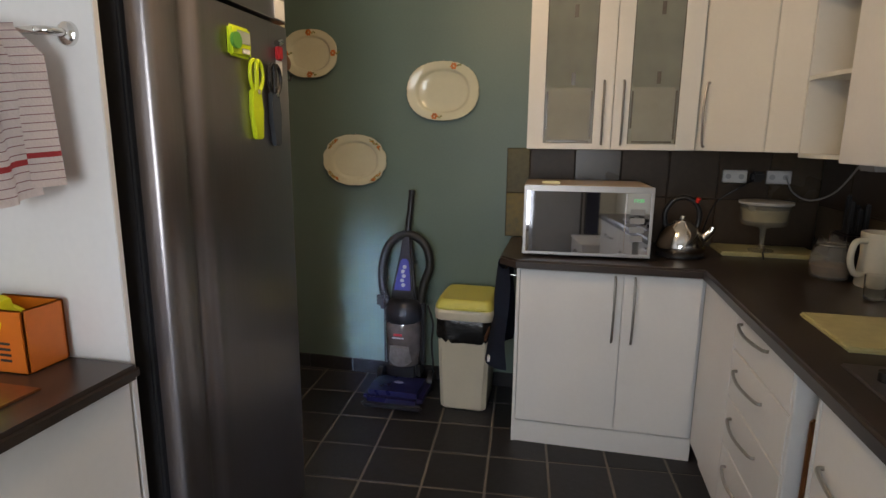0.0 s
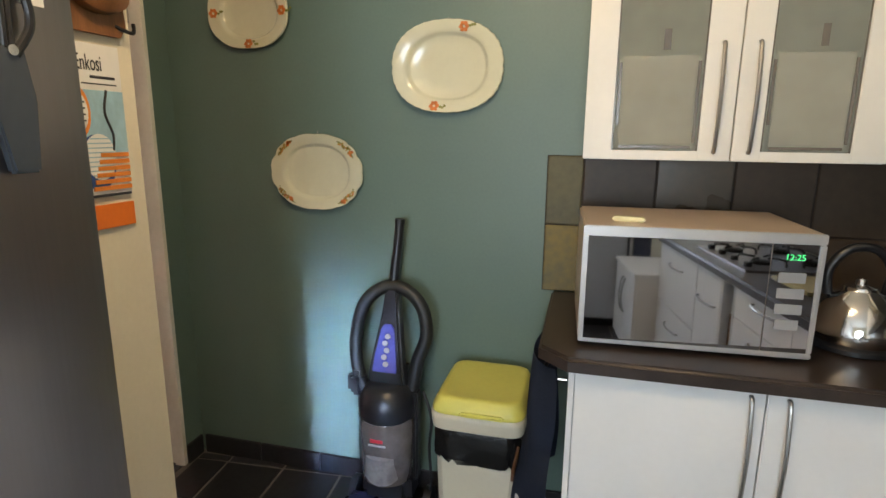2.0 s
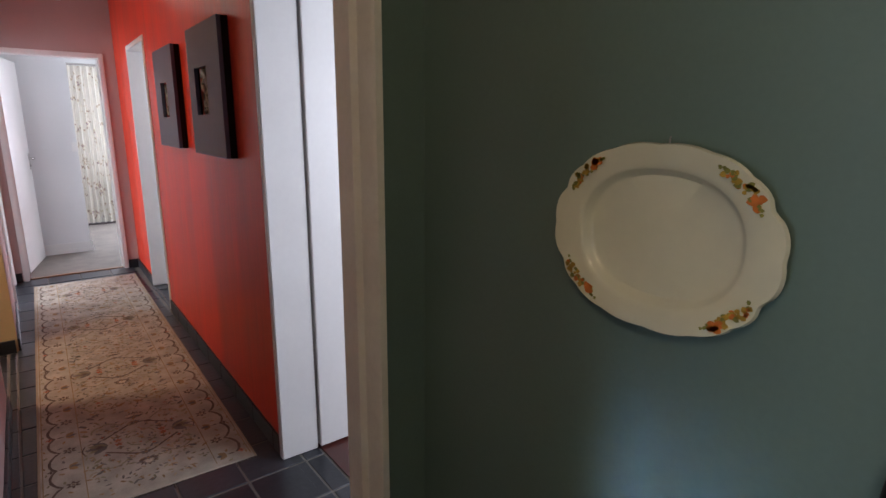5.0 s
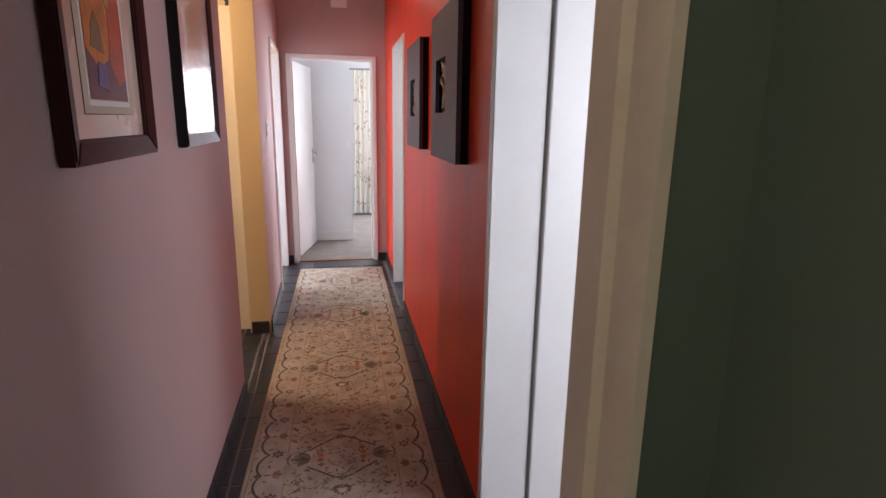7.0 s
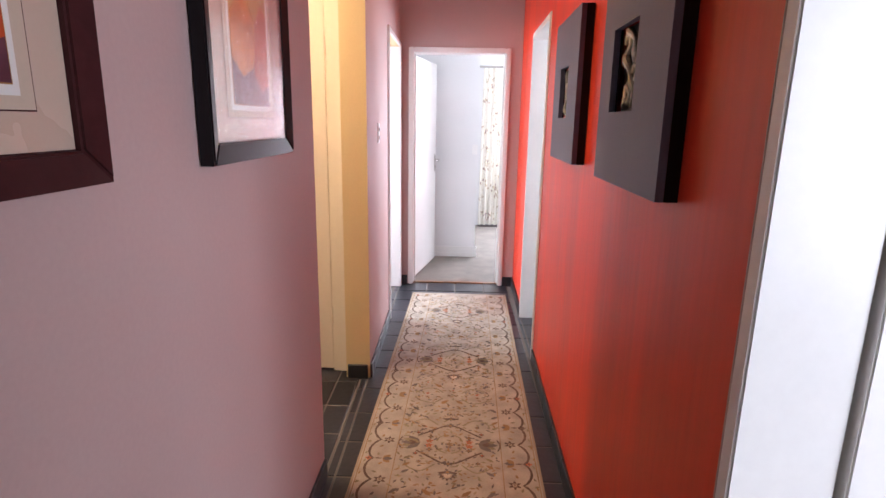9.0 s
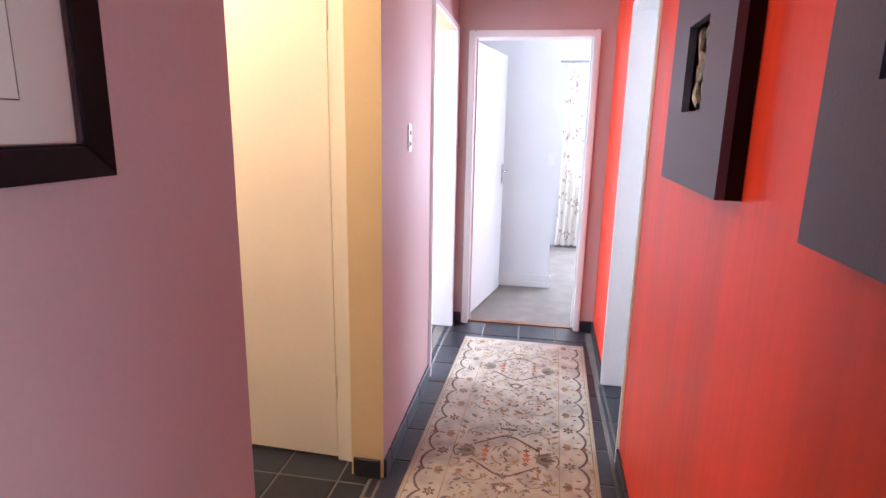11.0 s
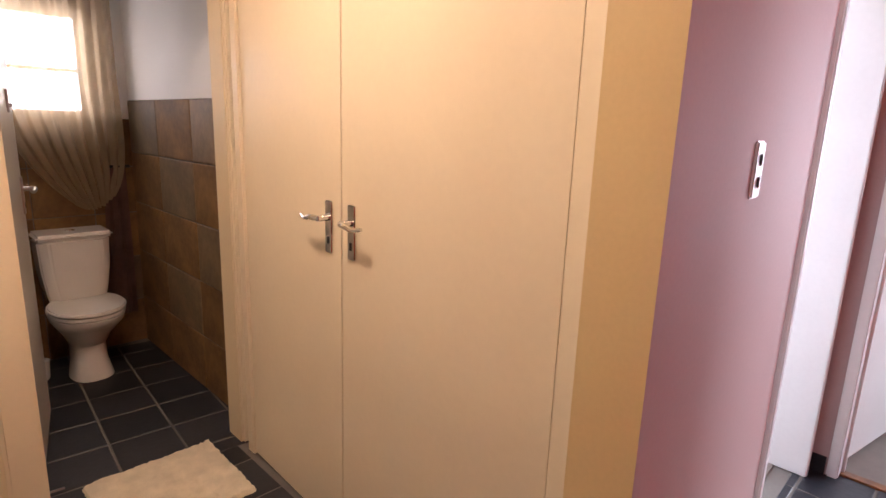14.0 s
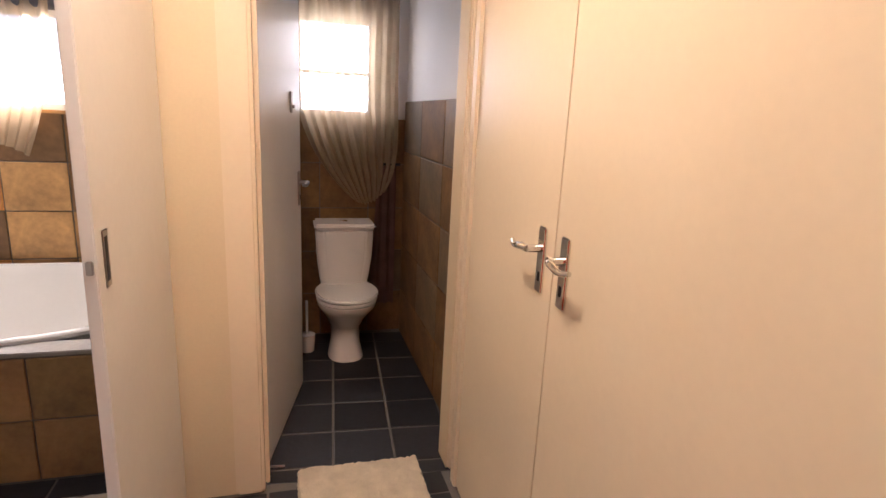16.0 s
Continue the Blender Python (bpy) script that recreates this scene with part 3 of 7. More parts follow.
def seen_through(name, label, x, z, r, h, material):
    ob = solid(name, lathe([(r * 0.9, 0), (r, 0.006), (r, h - 0.01), (r * 0.8, h)], 20), material, label, "container", pose(x, 3.262, z))
    return ob


seen_through("cup", "white cup behind the frosted glass", 0.975, 1.402, 0.022, 0.075, PORCELAIN).location.y = 3.33
seen_through("spice_box", "orange box behind the frosted glass", 1.03, 1.402, 0.020, 0.11, ORANGE).location.y = 3.34
seen_through("bottle", "tall white bottle behind the frosted glass", 0.465, 1.402, 0.024, 0.24, PORCELAIN).location.y = 3.33
seen_through("canister", "grey canister behind the frosted glass", 0.60, 1.402, 0.05, 0.12, DARKSTEEL).location.y = 3.38


def corner_cabinet():
    a, b = Vector((1.140, 3.267)), Vector((1.452, 2.94))
    d = b - a
    L = d.length
    ang = math.degrees(math.atan2(d.y, d.x))
    m = pose(a.x, a.y, 1.385, 0, 0, ang)
    ob = thing("corner_cabinet", "cream-white diagonal corner wall cabinet", "cabinet", m)
    H = 0.85
    dr = part("door", boxm(0.003, L * 0.69, 0.0, 0.018, 0.002, H, 0.003), LAMCREAM, ob)
    bow(dr, (0.04, 0.0, 0.02), (0.04, 0.0, 0.30), (0, -0.028, 0))
    part("filler", boxm(L * 0.69 + 0.003, L, 0.0, 0.018, 0.002, H, 0.003), LAMCREAM, ob)
    bm = bmesh.new()
    out = [(1.142, 3.29), (1.464, 2.953), (1.785, 2.953), (1.785, 3.538), (1.142, 3.538)]
    inv = m.inverted()
    lo = [bm.verts.new(inv @ Vector((x, y, 1.387))) for x, y in out]
    hi = [bm.verts.new(inv @ Vector((x, y, 1.385 + H))) for x, y in out]
    bm.faces.new(lo)
    bm.faces.new(hi)
    for i in range(5):
        bm.faces.new((lo[i], lo[(i + 1) % 5], hi[(i + 1) % 5], hi[i]))
    part("body", bm, LAMCREAM, ob)


corner_cabinet()


def open_shelves():
    ob = thing("open_shelf_unit", "cream-white open wall shelves with a curved lip", "shelf", pose(1.452, 2.615, 1.37))
    part("back_panel", boxm(0.32, 0.334, 0.0, 0.334, 0, 0.86, 0.001), LAMCREAM, ob)
    part("side_panel", boxm(0.0, 0.32, 0.32, 0.334, 0, 0.86, 0.001), LAMCREAM, ob)
    for z in (0.0, 0.29, 0.58):
        bm = bmesh.new()
        pts = [(0.32, 0.0), (0.32, 0.32), (0.0, 0.32)] + [(0.0 + 0.10 * (1 - math.cos(t)) + 0.0, 0.32 - 0.32 * math.sin(t)) for t in (0.3, 0.7, 1.1, 1.57)]
        poly(bm, pts, 0.016, "z")
        bmesh.ops.translate(bm, verts=bm.verts, vec=(0, 0, z))
        part("shelf", bm, LAMCREAM, ob)


open_shelves()


def wall_cabinet():
    ob = thing("wall_cabinet", "plain white wall cabinet beside the open shelves", "cabinet", pose(1.452, 0.9, 1.36))
    part("body", boxm(0.02, 0.334, 0.0, 1.712, 0, 0.87, 0.002), LAMINATE, ob)
    for k in range(3):
        part("door", boxm(0.0, 0.018, 0.003 + k * 0.57, 0.567 + k * 0.57, 0.0, 0.87, 0.003), LAMINATE, ob)
    part("light_strip", boxm(0.06, 0.12, 1.60, 1.70, -0.022, 0.0, 0.004), SILVER, ob, "small grey under-cabinet light")


wall_cabinet()


def microwave():
    m = pose(0.385, 3.022, 0.90, 0, 0, 2.5)
    ob = thing("microwave_oven", "silver microwave oven with a mirrored door", "microwave oven", m)
    W, D, Hh = 0.565, 0.40, 0.328
    part("casing", boxm(0, W, 0.012, D, 0.012, Hh, 0.006), surface("brushed_casing", (0.66, 0.52, 0.40), 0.33, metal=0.3, var=0.1, coarse=4, fine=80, bump=0.02), ob)
    bm = bmesh.new()
    for a, b, c, e in ((0, W, 0.302, Hh), (0, W, 0.012, 0.026), (0, 0.013, 0.026, 0.302), (W - 0.012, W, 0.026, 0.302)):
        box(bm, a, b, 0.0, 0.014, c, e, 0.003)
    part("front_frame", bm, SILVER, ob)
    # the mirrored glass leans back a little in its frame
    lean = pose(0.28, 0.006, 0.164, -1.0, 0, 1.1) @ pose(-0.28, -0.006, -0.164)
    dr = part("door", boxm(0.013, 0.447, 0.001, 0.011, 0.026, 0.302, 0.001), MIRROR, ob, "dark mirrored glass door")
    pn = part("control_panel", boxm(0.449, W - 0.012, 0.001, 0.011, 0.026, 0.302, 0.001), MIRROR, ob)
    dr.matrix_basis, pn.matrix_basis = lean, lean
    for z, x0, x1 in ((0.205, 0.468, 0.530), (0.165, 0.468, 0.530), (0.125, 0.468, 0.530), (0.085, 0.472, 0.526)):
        part("button", boxm(x0, x1, -0.0015, 0.001, z, z + 0.026, 0.001), surface("grey_button", (0.30, 0.30, 0.30), 0.4, var=0.1), pn)
    cu = bpy.data.curves.new("clock", "FONT")
    cu.body, cu.size, cu.extrude = "12:25", 0.021, 0.0004
    tx = new("clock_digits", cu)
    cu.materials.append(glow("green_display", (0.08, 0.8, 0.25), 0.55))
    tx.parent, tx.matrix_basis = pn, pose(0.478, -0.001, 0.262, 90, 0, 0)
    for x in (0.05, W - 0.05):
        for y in (0.05, D - 0.05):
            part("foot", cylm((x, y, 0), (x, y, 0.013), 0.014, seg=12), BLACK, ob)


microwave()
solid("butter_wrapper", boxm(-0.042, 0.042, -0.016, 0.016, 0, 0.013, 0.004), surface("pale_wrapper", (0.72, 0.68, 0.40), 0.4, var=0.15, coarse=20), "pale yellow wrapped block on the microwave", "packet", pose(0.50, 3.12, 1.2285, 0, 0, -6))


def kettle():
    ob = thing("kettle", "polished steel dome kettle with a black handle", "kettle", pose(1.105, 3.22, 0.90) @ Matrix.Diagonal((1.08, 1.08, 1.04, 1)))
    part("base", lathe([(0.085, 0), (0.098, 0.004), (0.098, 0.016), (0.09, 0.024)], 40), BLACK, ob)
    part("body", lathe([(0.094, 0.024), (0.100, 0.035), (0.098, 0.06), (0.086, 0.10), (0.064, 0.135), (0.040, 0.152), (0.038, 0.156)], 48), CHROME, ob)
    part("lid", lathe([(0.038, 0.156), (0.036, 0.162), (0.014, 0.168), (0.012, 0.178), (0.010, 0.182)], 32), CHROME, ob)
    part("handle", tube([(-0.066, 0.01, 0.135), (-0.07, 0.01, 0.20), (-0.03, 0.01, 0.255), (0.03, 0.01, 0.255), (0.066, 0.01, 0.20), (0.064, 0.01, 0.13)], 0.0115, 10, n=10), BLACK, ob)
    part("spout", tube([(0.085, -0.01, 0.085), (0.112, -0.012, 0.115), (0.122, -0.014, 0.14)], [0.022, 0.017, 0.014], 14, n=8), CHROME, ob)
    part("knob", cylm((0.052, 0.006, 0.243), (0.058, 0.0, 0.262), 0.010), surface("red_knob", (0.6, 0.03, 0.02), 0.3, var=0.1), ob, "small red switch knob")


kettle()


def cake_stand():
    ob = thing("cake_stand", "clear glass footed bowl standing on the tray", "glass bowl", pose(1.485, 3.33, 0.921))
    gm = sheer("pressed_glass", (0.66, 0.64, 0.54), 0.34)
    gm.node_tree.nodes["Principled BSDF"].inputs["Roughness"].default_value = 0.08
    part("foot", lathe([(0.055, 0), (0.055, 0.006), (0.014, 0.016), (0.010, 0.05), (0.012, 0.10), (0.03, 0.118)], 36), gm, ob)
    part("bowl", lathe([(0.03, 0.118), (0.090, 0.126), (0.100, 0.14), (0.108, 0.225), (0.112, 0.232), (0.104, 0.228), (0.094, 0.145), (0.02, 0.136)], 44), gm, ob)
    part("rim", lathe([(0.108, 0.222), (0.115, 0.226), (0.115, 0.236), (0.100, 0.238)], 44), surface("pale_lid_rim", (0.48, 0.46, 0.42), 0.3, var=0.1), ob)
    part("filling", lathe([(0.088, 0.146), (0.096, 0.20), (0.02, 0.205)], 30), surface("biscuit_filling", (0.48, 0.38, 0.18), 0.8, var=0.4, coarse=20, bump=0.3), ob)


solid("serving_tray", boxm(1.30, 1.735, 3.27, 3.50, 0.90, 0.921, 0.006), BOARD, "pale olive patterned tray on the worktop", "tray")
cake_stand()


def socket(x, label):
    ob = thing("wall_socket", label, "socket", pose(x, 3.531, 1.258), "splashback sockets")
    part("plate", boxm(-0.058, 0.058, -0.008, 0.0, -0.034, 0.034, 0.004), WHITEGLOSS, ob)
    for k in (-0.03, 0.03):
        part("outlet", cylm((k, -0.0075, 0), (k, -0.0105, 0), 0.013, seg=16), surface("socket_grey", (0.5, 0.5, 0.5), 0.4, var=0.05), ob)


socket(1.39, "white double wall socket on brown tiles")
socket(1.59, "white double wall socket on brown tiles")
solid("plug", boxm(1.455, 1.515, 3.475, 3.528, 1.235, 1.285, 0.012), BLACK, "black plug in the wall socket", "plug")
solid("power_cable", tube([(1.47, 3.48, 1.25), (1.40, 3.45, 1.21), (1.30, 3.46, 1.13), (1.24, 3.40, 1.00), (1.21, 3.30, 0.925)], 0.004, 8), BLACK, "black kettle cable hanging to the worktop", "cable")
solid("lamp_cable", tube([(1.62, 3.52, 1.26), (1.64, 3.46, 1.19), (1.68, 3.36, 1.165), (1.71, 3.20, 1.22), (1.72, 3.05, 1.34)], 0.004, 8), SILVER, "thin grey cable looping under the cabinets", "cable")
solid("tray_cable", tube([(1.52, 3.42, 0.925), (1.50, 3.33, 0.928), (1.47, 3.25, 0.925), (1.46, 3.20, 0.908)], 0.004, 8), BLACK, "black cable lying across the tray", "cable")


def jar():
    ob = thing("storage_jar", "round clear glass storage jar with a lid", "jar", pose(1.60, 2.90, 0.90))
    gm = sheer("jar_glass", (0.50, 0.49, 0.45), 0.28)
    gm.node_tree.nodes["Principled BSDF"].inputs["Roughness"].default_value = 0.06
    part("body", lathe([(0.052, 0), (0.066, 0.008), (0.074, 0.06), (0.066, 0.11), (0.048, 0.128), (0.05, 0.134), (0.044, 0.130), (0.062, 0.108), (0.070, 0.06), (0.062, 0.012), (0.04, 0.006)], 36), gm, ob)
    part("contents", lathe([(0.055, 0.014), (0.066, 0.055), (0.05, 0.062), (0.006, 0.066)], 24), surface("brown_rusks", (0.20, 0.11, 0.05), 0.85, var=0.5, coarse=30, fine=120, bump=0.5), ob, "brown rusks")
    part("lid", lathe([(0.051, 0.134), (0.054, 0.140), (0.048, 0.152), (0.016, 0.160), (0.014, 0.172), (0.004, 0.176)], 32), gm, ob)
    part("rim_ring", tube([(0.05 * math.cos(t), 0.05 * math.sin(t), 0.136) for t in [k * math.pi / 4 for k in range(9)]], 0.003, 6, n=4), CHROME, ob)


jar()


def jug():
    ob = thing("cream_jug", "cream plastic jug with an open handle", "jug", pose(1.715, 2.80, 0.90))
    part("body", lathe([(0.062, 0), (0.066, 0.006), (0.060, 0.12), (0.066, 0.205), (0.063, 0.207), (0.055, 0.12), (0.05, 0.02)], 36), BINCREAM, ob)
    part("handle", tube([(-0.056, -0.02, 0.175), (-0.10, -0.035, 0.17), (-0.112, -0.04, 0.11), (-0.09, -0.03, 0.055), (-0.055, -0.02, 0.05)], 0.011, 10, n=8), BINCREAM, ob)


jug()


def knife_block():
    ob = thing("knife_block", "dark knife block with black-handled knives", "knife block", pose(1.72, 3.03, 0.90, 0, 0, 0))
    part("block", boxm(-0.05, 0.05, -0.06, 0.06, 0, 0.17, 0.008), BLACKWOOD, ob)
    for k, (x, y, h) in enumerate(((-0.03, -0.03, 0.30), (0.0, -0.035, 0.27), (0.03, -0.025, 0.29), (-0.02, 0.025, 0.32), (0.02, 0.03, 0.28))):
        part("knife_handle", boxm(x - 0.009, x + 0.009, y - 0.012, y + 0.012, 0.16, h, 0.005), BLACK, ob)


knife_block()


def small_glass():
    return solid("tumbler", lathe([(0.028, 0), (0.032, 0.004), (0.036, 0.085), (0.034, 0.085), (0.029, 0.01)], 28), glass("tumbler_glass", (0.95, 0.96, 0.94)), "short clear glass tumbler on the worktop", "glass", pose(1.62, 2.60, 0.90))


small_glass()
solid("chopping_board", boxm(1.29, 1.70, 2.02, 2.33, 0.90, 0.916, 0.006), BOARD, "pale olive glass chopping board on the worktop", "chopping board")


def hob():
    ob = thing("gas_hob", "steel gas hob with black pan supports", "hob", pose(1.23, 1.24, 0.90))
    part("plate", boxm(0, 0.50, 0, 0.68, 0.0, 0.010, 0.004), STEEL, ob)
    for x in (0.14, 0.37):
        for y in (0.17, 0.50):
            b = part("burner", lathe([(0.045, 0.010), (0.045, 0.022), (0.030, 0.030), (0.004, 0.031)], 24, centre=(x, y, 0)), BLACK, ob)
            for k in range(4):
                t = k * math.pi / 2 + 0.78
                part("pan_support", tube([(x + 0.03 * math.cos(t), y + 0.03 * math.sin(t), 0.040), (x + 0.10 * math.cos(t), y + 0.10 * math.sin(t), 0.040), (x + 0.11 * math.cos(t), y + 0.11 * math.sin(t), 0.010)], 0.005, 6, n=3), BLACK, b)
    for k in range(4):
        part("knob", cylm((0.05, 0.10 + k * 0.16, 0.010), (0.05, 0.10 + k * 0.16, 0.032), 0.018), BLACK, ob)


hob()


# ---- kitchen: bin, vacuum cleaner, cloths ----
def bin_():
    ob = thing("kitchen_bin", "cream plastic bin with a pale yellow lid", "bin", pose(0.087, 3.335, 0) @ Matrix.Diagonal((1.07, 1.04, 1.05, 1)))
    bm = bmesh.new()
    prof = [(0.105, 0.0), (0.115, 0.012), (0.128, 0.40)]
    rings = []
    for w, z in prof:
        d = w * 1.22
        rings.append([bm.verts.new((sx * (w - c), sy * (d - e), z)) for sx, sy, c, e in ((-1, -1, 0, 0.02), (-1, -1, 0.02, 0), (1, -1, 0.02, 0), (1, -1, 0, 0.02), (1, 1, 0, 0.02), (1, 1, 0.02, 0), (-1, 1, 0.02, 0), (-1, 1, 0, 0.02))])
    for a, b in zip(rings, rings[1:]):
        for i in range(8):
            bm.faces.new((a[i], a[(i + 1) % 8], b[(i + 1) % 8], b[i]))
    bm.faces.new(rings[0][::-1])
    bm.faces.new(rings[-1])
    part("bucket", bm, BINCREAM, ob)
    bm = bmesh.new()
    rnd = random.Random(4)
    seg = 64
    rows = []
    for z, k in ((0.375, 1.02), (0.39, 1.10), (0.43, 1.09), (0.47, 1.10), (0.492, 1.05)):
        ring = []
        for i in range(seg):
            t = 2 * math.pi * i / seg
            c, s = math.cos(t), math.sin(t)
            x = 0.128 * k * math.copysign(abs(c) ** 0.35, c)
            y = 0.155 * k * math.copysign(abs(s) ** 0.35, s)
            j = rnd.uniform(-0.005, 0.005)
            ring.append(bm.verts.new((x + j * c, y + j * s, z + (rnd.uniform(-0.012, 0.006) if z < 0.38 else 0))))
        rows.append(ring)
    for a, b in zip(rows, rows[1:]):
        for i in range(seg):
            bm.faces.new((a[i], a[(i + 1) % seg], b[(i + 1) % seg], b[i]))
    part("bin_liner", bm, BAG, ob, "black plastic liner folded over the rim")
    def shell(rows):
        bm = bmesh.new()
        rings = []
        for z, k in rows:
            rings.append([bm.verts.new((0.142 * k * math.copysign(abs(math.cos(q)) ** 0.28, math.cos(q)), 0.168 * k * math.copysign(abs(math.sin(q)) ** 0.28, math.sin(q)), z)) for q in [2 * math.pi * (i + 0.5) / 72 for i in range(72)]])
        for a, b in zip(rings, rings[1:]):
            for i in range(72):
                bm.faces.new((a[i], a[(i + 1) % 72], b[(i + 1) % 72], b[i]))
        bm.faces.new(rings[0])
        bm.faces.new(rings[-1])
        return bm

    part("collar", shell([(0.484, 0.98), (0.488, 1.02), (0.522, 1.05), (0.534, 1.05), (0.540, 1.03)]), BINCREAM, ob)
    lid = part("lid", shell([(0.536, 1.0), (0.542, 1.025), (0.552, 1.025), (0.572, 0.95), (0.582, 0.92), (0.587, 0.88), (0.588, 0.80), (0.586, 0.76)]), BINYEL, ob, "pale yellow lid")
    part("grip", boxm(-0.05, 0.085, -0.186, -0.166, 0.543, 0.556, 0.006), BINYEL, lid)


bin_()


def vacuum():
    ob = thing("vacuum_cleaner", "upright black and blue vacuum cleaner with a clear dust tank", "vacuum cleaner", pose(-0.285, 3.40, 0))
    head = part("floor_head", boxm(-0.165, 0.165, -0.30, -0.04, 0.012, 0.095, 0.03, 4), BLUEP, ob, "deep blue floor head")
    part("bumper", boxm(-0.168, 0.168, -0.306, -0.27, 0.006, 0.04, 0.012, 3), BLACK, head)
    part("badge", lathe([(0.028, 0), (0.026, 0.003)], 24, 1, 0.5, centre=(0.0, -0.15, 0.0945)), SILVER, head)
    for x in (-0.15, 0.15):
        part("wheel", cylm((x - 0.014, 0.0, 0.055), (x + 0.014, 0.0, 0.055), 0.055, seg=28), BLACK, ob)
    part("neck", boxm(-0.10, 0.10, -0.09, 0.05, 0.07, 0.20, 0.03, 4), BLACK, ob)
    tank = part("dust_tank", lathe([(0.078, 0.0), (0.092, 0.012), (0.100, 0.10), (0.104, 0.24), (0.098, 0.26)], 40, centre=(0, -0.05, 0.17)), SMOKE, ob, "smoky transparent dust tank")
    part("tank_core", lathe([(0.060, 0.02), (0.072, 0.04), (0.072, 0.13), (0.055, 0.15)], 32, centre=(0, -0.088, 0.17)), surface("dusty_filter", (0.16, 0.14, 0.12), 0.8, var=0.4, coarse=20, bump=0.2), tank)
    part("label_bar", boxm(-0.028, 0.02, -0.154, -0.149, 0.365, 0.378, 0.001), surface("red_badge", (0.5, 0.02, 0.03), 0.4, var=0.1), tank, "small red badge")
    part("label_bar", boxm(-0.036, 0.03, -0.154, -0.149, 0.350, 0.357, 0.001), SILVER, tank)
    part("motor_cap", lathe([(0.098, 0.0), (0.106, 0.02), (0.104, 0.07), (0.080, 0.115), (0.055, 0.13)], 40, centre=(0, -0.045, 0.425)), BLACK, ob)
    part("back_spine", boxm(-0.06, 0.06, 0.0, 0.06, 0.10, 0.62, 0.02, 3), BLACK, ob)
    part("side_rail", boxm(-0.118, -0.098, -0.05, 0.0, 0.16, 0.50, 0.008), BLACK, ob)
    part("side_rail", boxm(0.098, 0.118, -0.05, 0.0, 0.16, 0.53, 0.008), BLACK, ob)
    bm = bmesh.new()
    rows = []
    for w, z, y in ((0.072, 0.54, -0.03), (0.066, 0.60, -0.035), (0.050, 0.70, -0.01), (0.034, 0.80, 0.02), (0.024, 0.90, 0.04)):
        rows.append([bm.verts.new((sx * w, y + sy * 0.028, z)) for sx, sy in ((-1, -1), (1, -1), (1, 1), (-1, 1))])
    for a, b in zip(rows, rows[1:]):
        for i in range(4):
            bm.faces.new((a[i], a[(i + 1) % 4], b[(i + 1) % 4], b[i]))
    bm.faces.new(rows[0])
    bm.faces.new(rows[-1])
    bmesh.ops.bevel(bm, geom=list(bm.edges), offset=0.01, segments=3, affect="EDGES")
    up = part("handle_base", bm, BLACK, ob)
    bm = bmesh.new()
    poly(bm, [(-0.047, 0.0), (0.047, 0.0), (0.040, 0.06), (0.026, 0.155), (0.014, 0.175), (-0.014, 0.175), (-0.026, 0.155), (-0.040, 0.06)], 0.010)
    bmesh.ops.bevel(bm, geom=list(bm.edges), offset=0.003, segments=2, affect="EDGES")
    lb = part("name_panel", bm, VIOLET, ob, "violet-blue name panel with pale emblem shapes")
    lb.matrix_basis = pose(0.0, -0.078, 0.605, -16, 0, 0)
    for k, z in enumerate((0.03, 0.055, 0.08, 0.105, 0.13)):
        e = part("emblem", lathe([(0.0115, 0), (0.0105, 0.003)], 14, 1.0, 0.9), SILVER, lb)
        e.matrix_basis = pose(0.004 * (-1) ** k, -0.0005, z, 90, 0, 0)
    part("wand", tube([(0.0, 0.035, 0.86), (0.002, 0.045, 0.95), (0.010, 0.055, 1.04), (0.018, 0.06, 1.135)], [0.021, 0.018, 0.0165, 0.017], 16, n=10), BLACK, ob)
    part("wand_cap", cylm((0.0178, 0.06, 1.130), (0.019, 0.0605, 1.148), 0.0185), BLACK, ob)
    part("hose", tube([(-0.105, -0.01, 0.50), (-0.138, 0.0, 0.60), (-0.140, 0.01, 0.72), (-0.105, 0.02, 0.835), (-0.03, 0.03, 0.895), (0.05, 0.03, 0.89), (0.115, 0.02, 0.83), (0.135, 0.01, 0.73), (0.105, 0.0, 0.63), (0.088, -0.01, 0.52)], 0.0245, 14, ribs=0.02, n=26), RUBBER, ob, "black ribbed hose")
    part("hose_cuff", boxm(-0.165, -0.095, -0.05, 0.02, 0.475, 0.575, 0.022, 4), BLACK, ob)
    part("power_cord", tube([(0.12, 0.02, 0.50), (0.155, 0.01, 0.40), (0.15, 0.0, 0.28), (0.165, -0.02, 0.15), (0.14, 0.02, 0.05)], 0.006, 8), BLACK, ob)


vacuum()


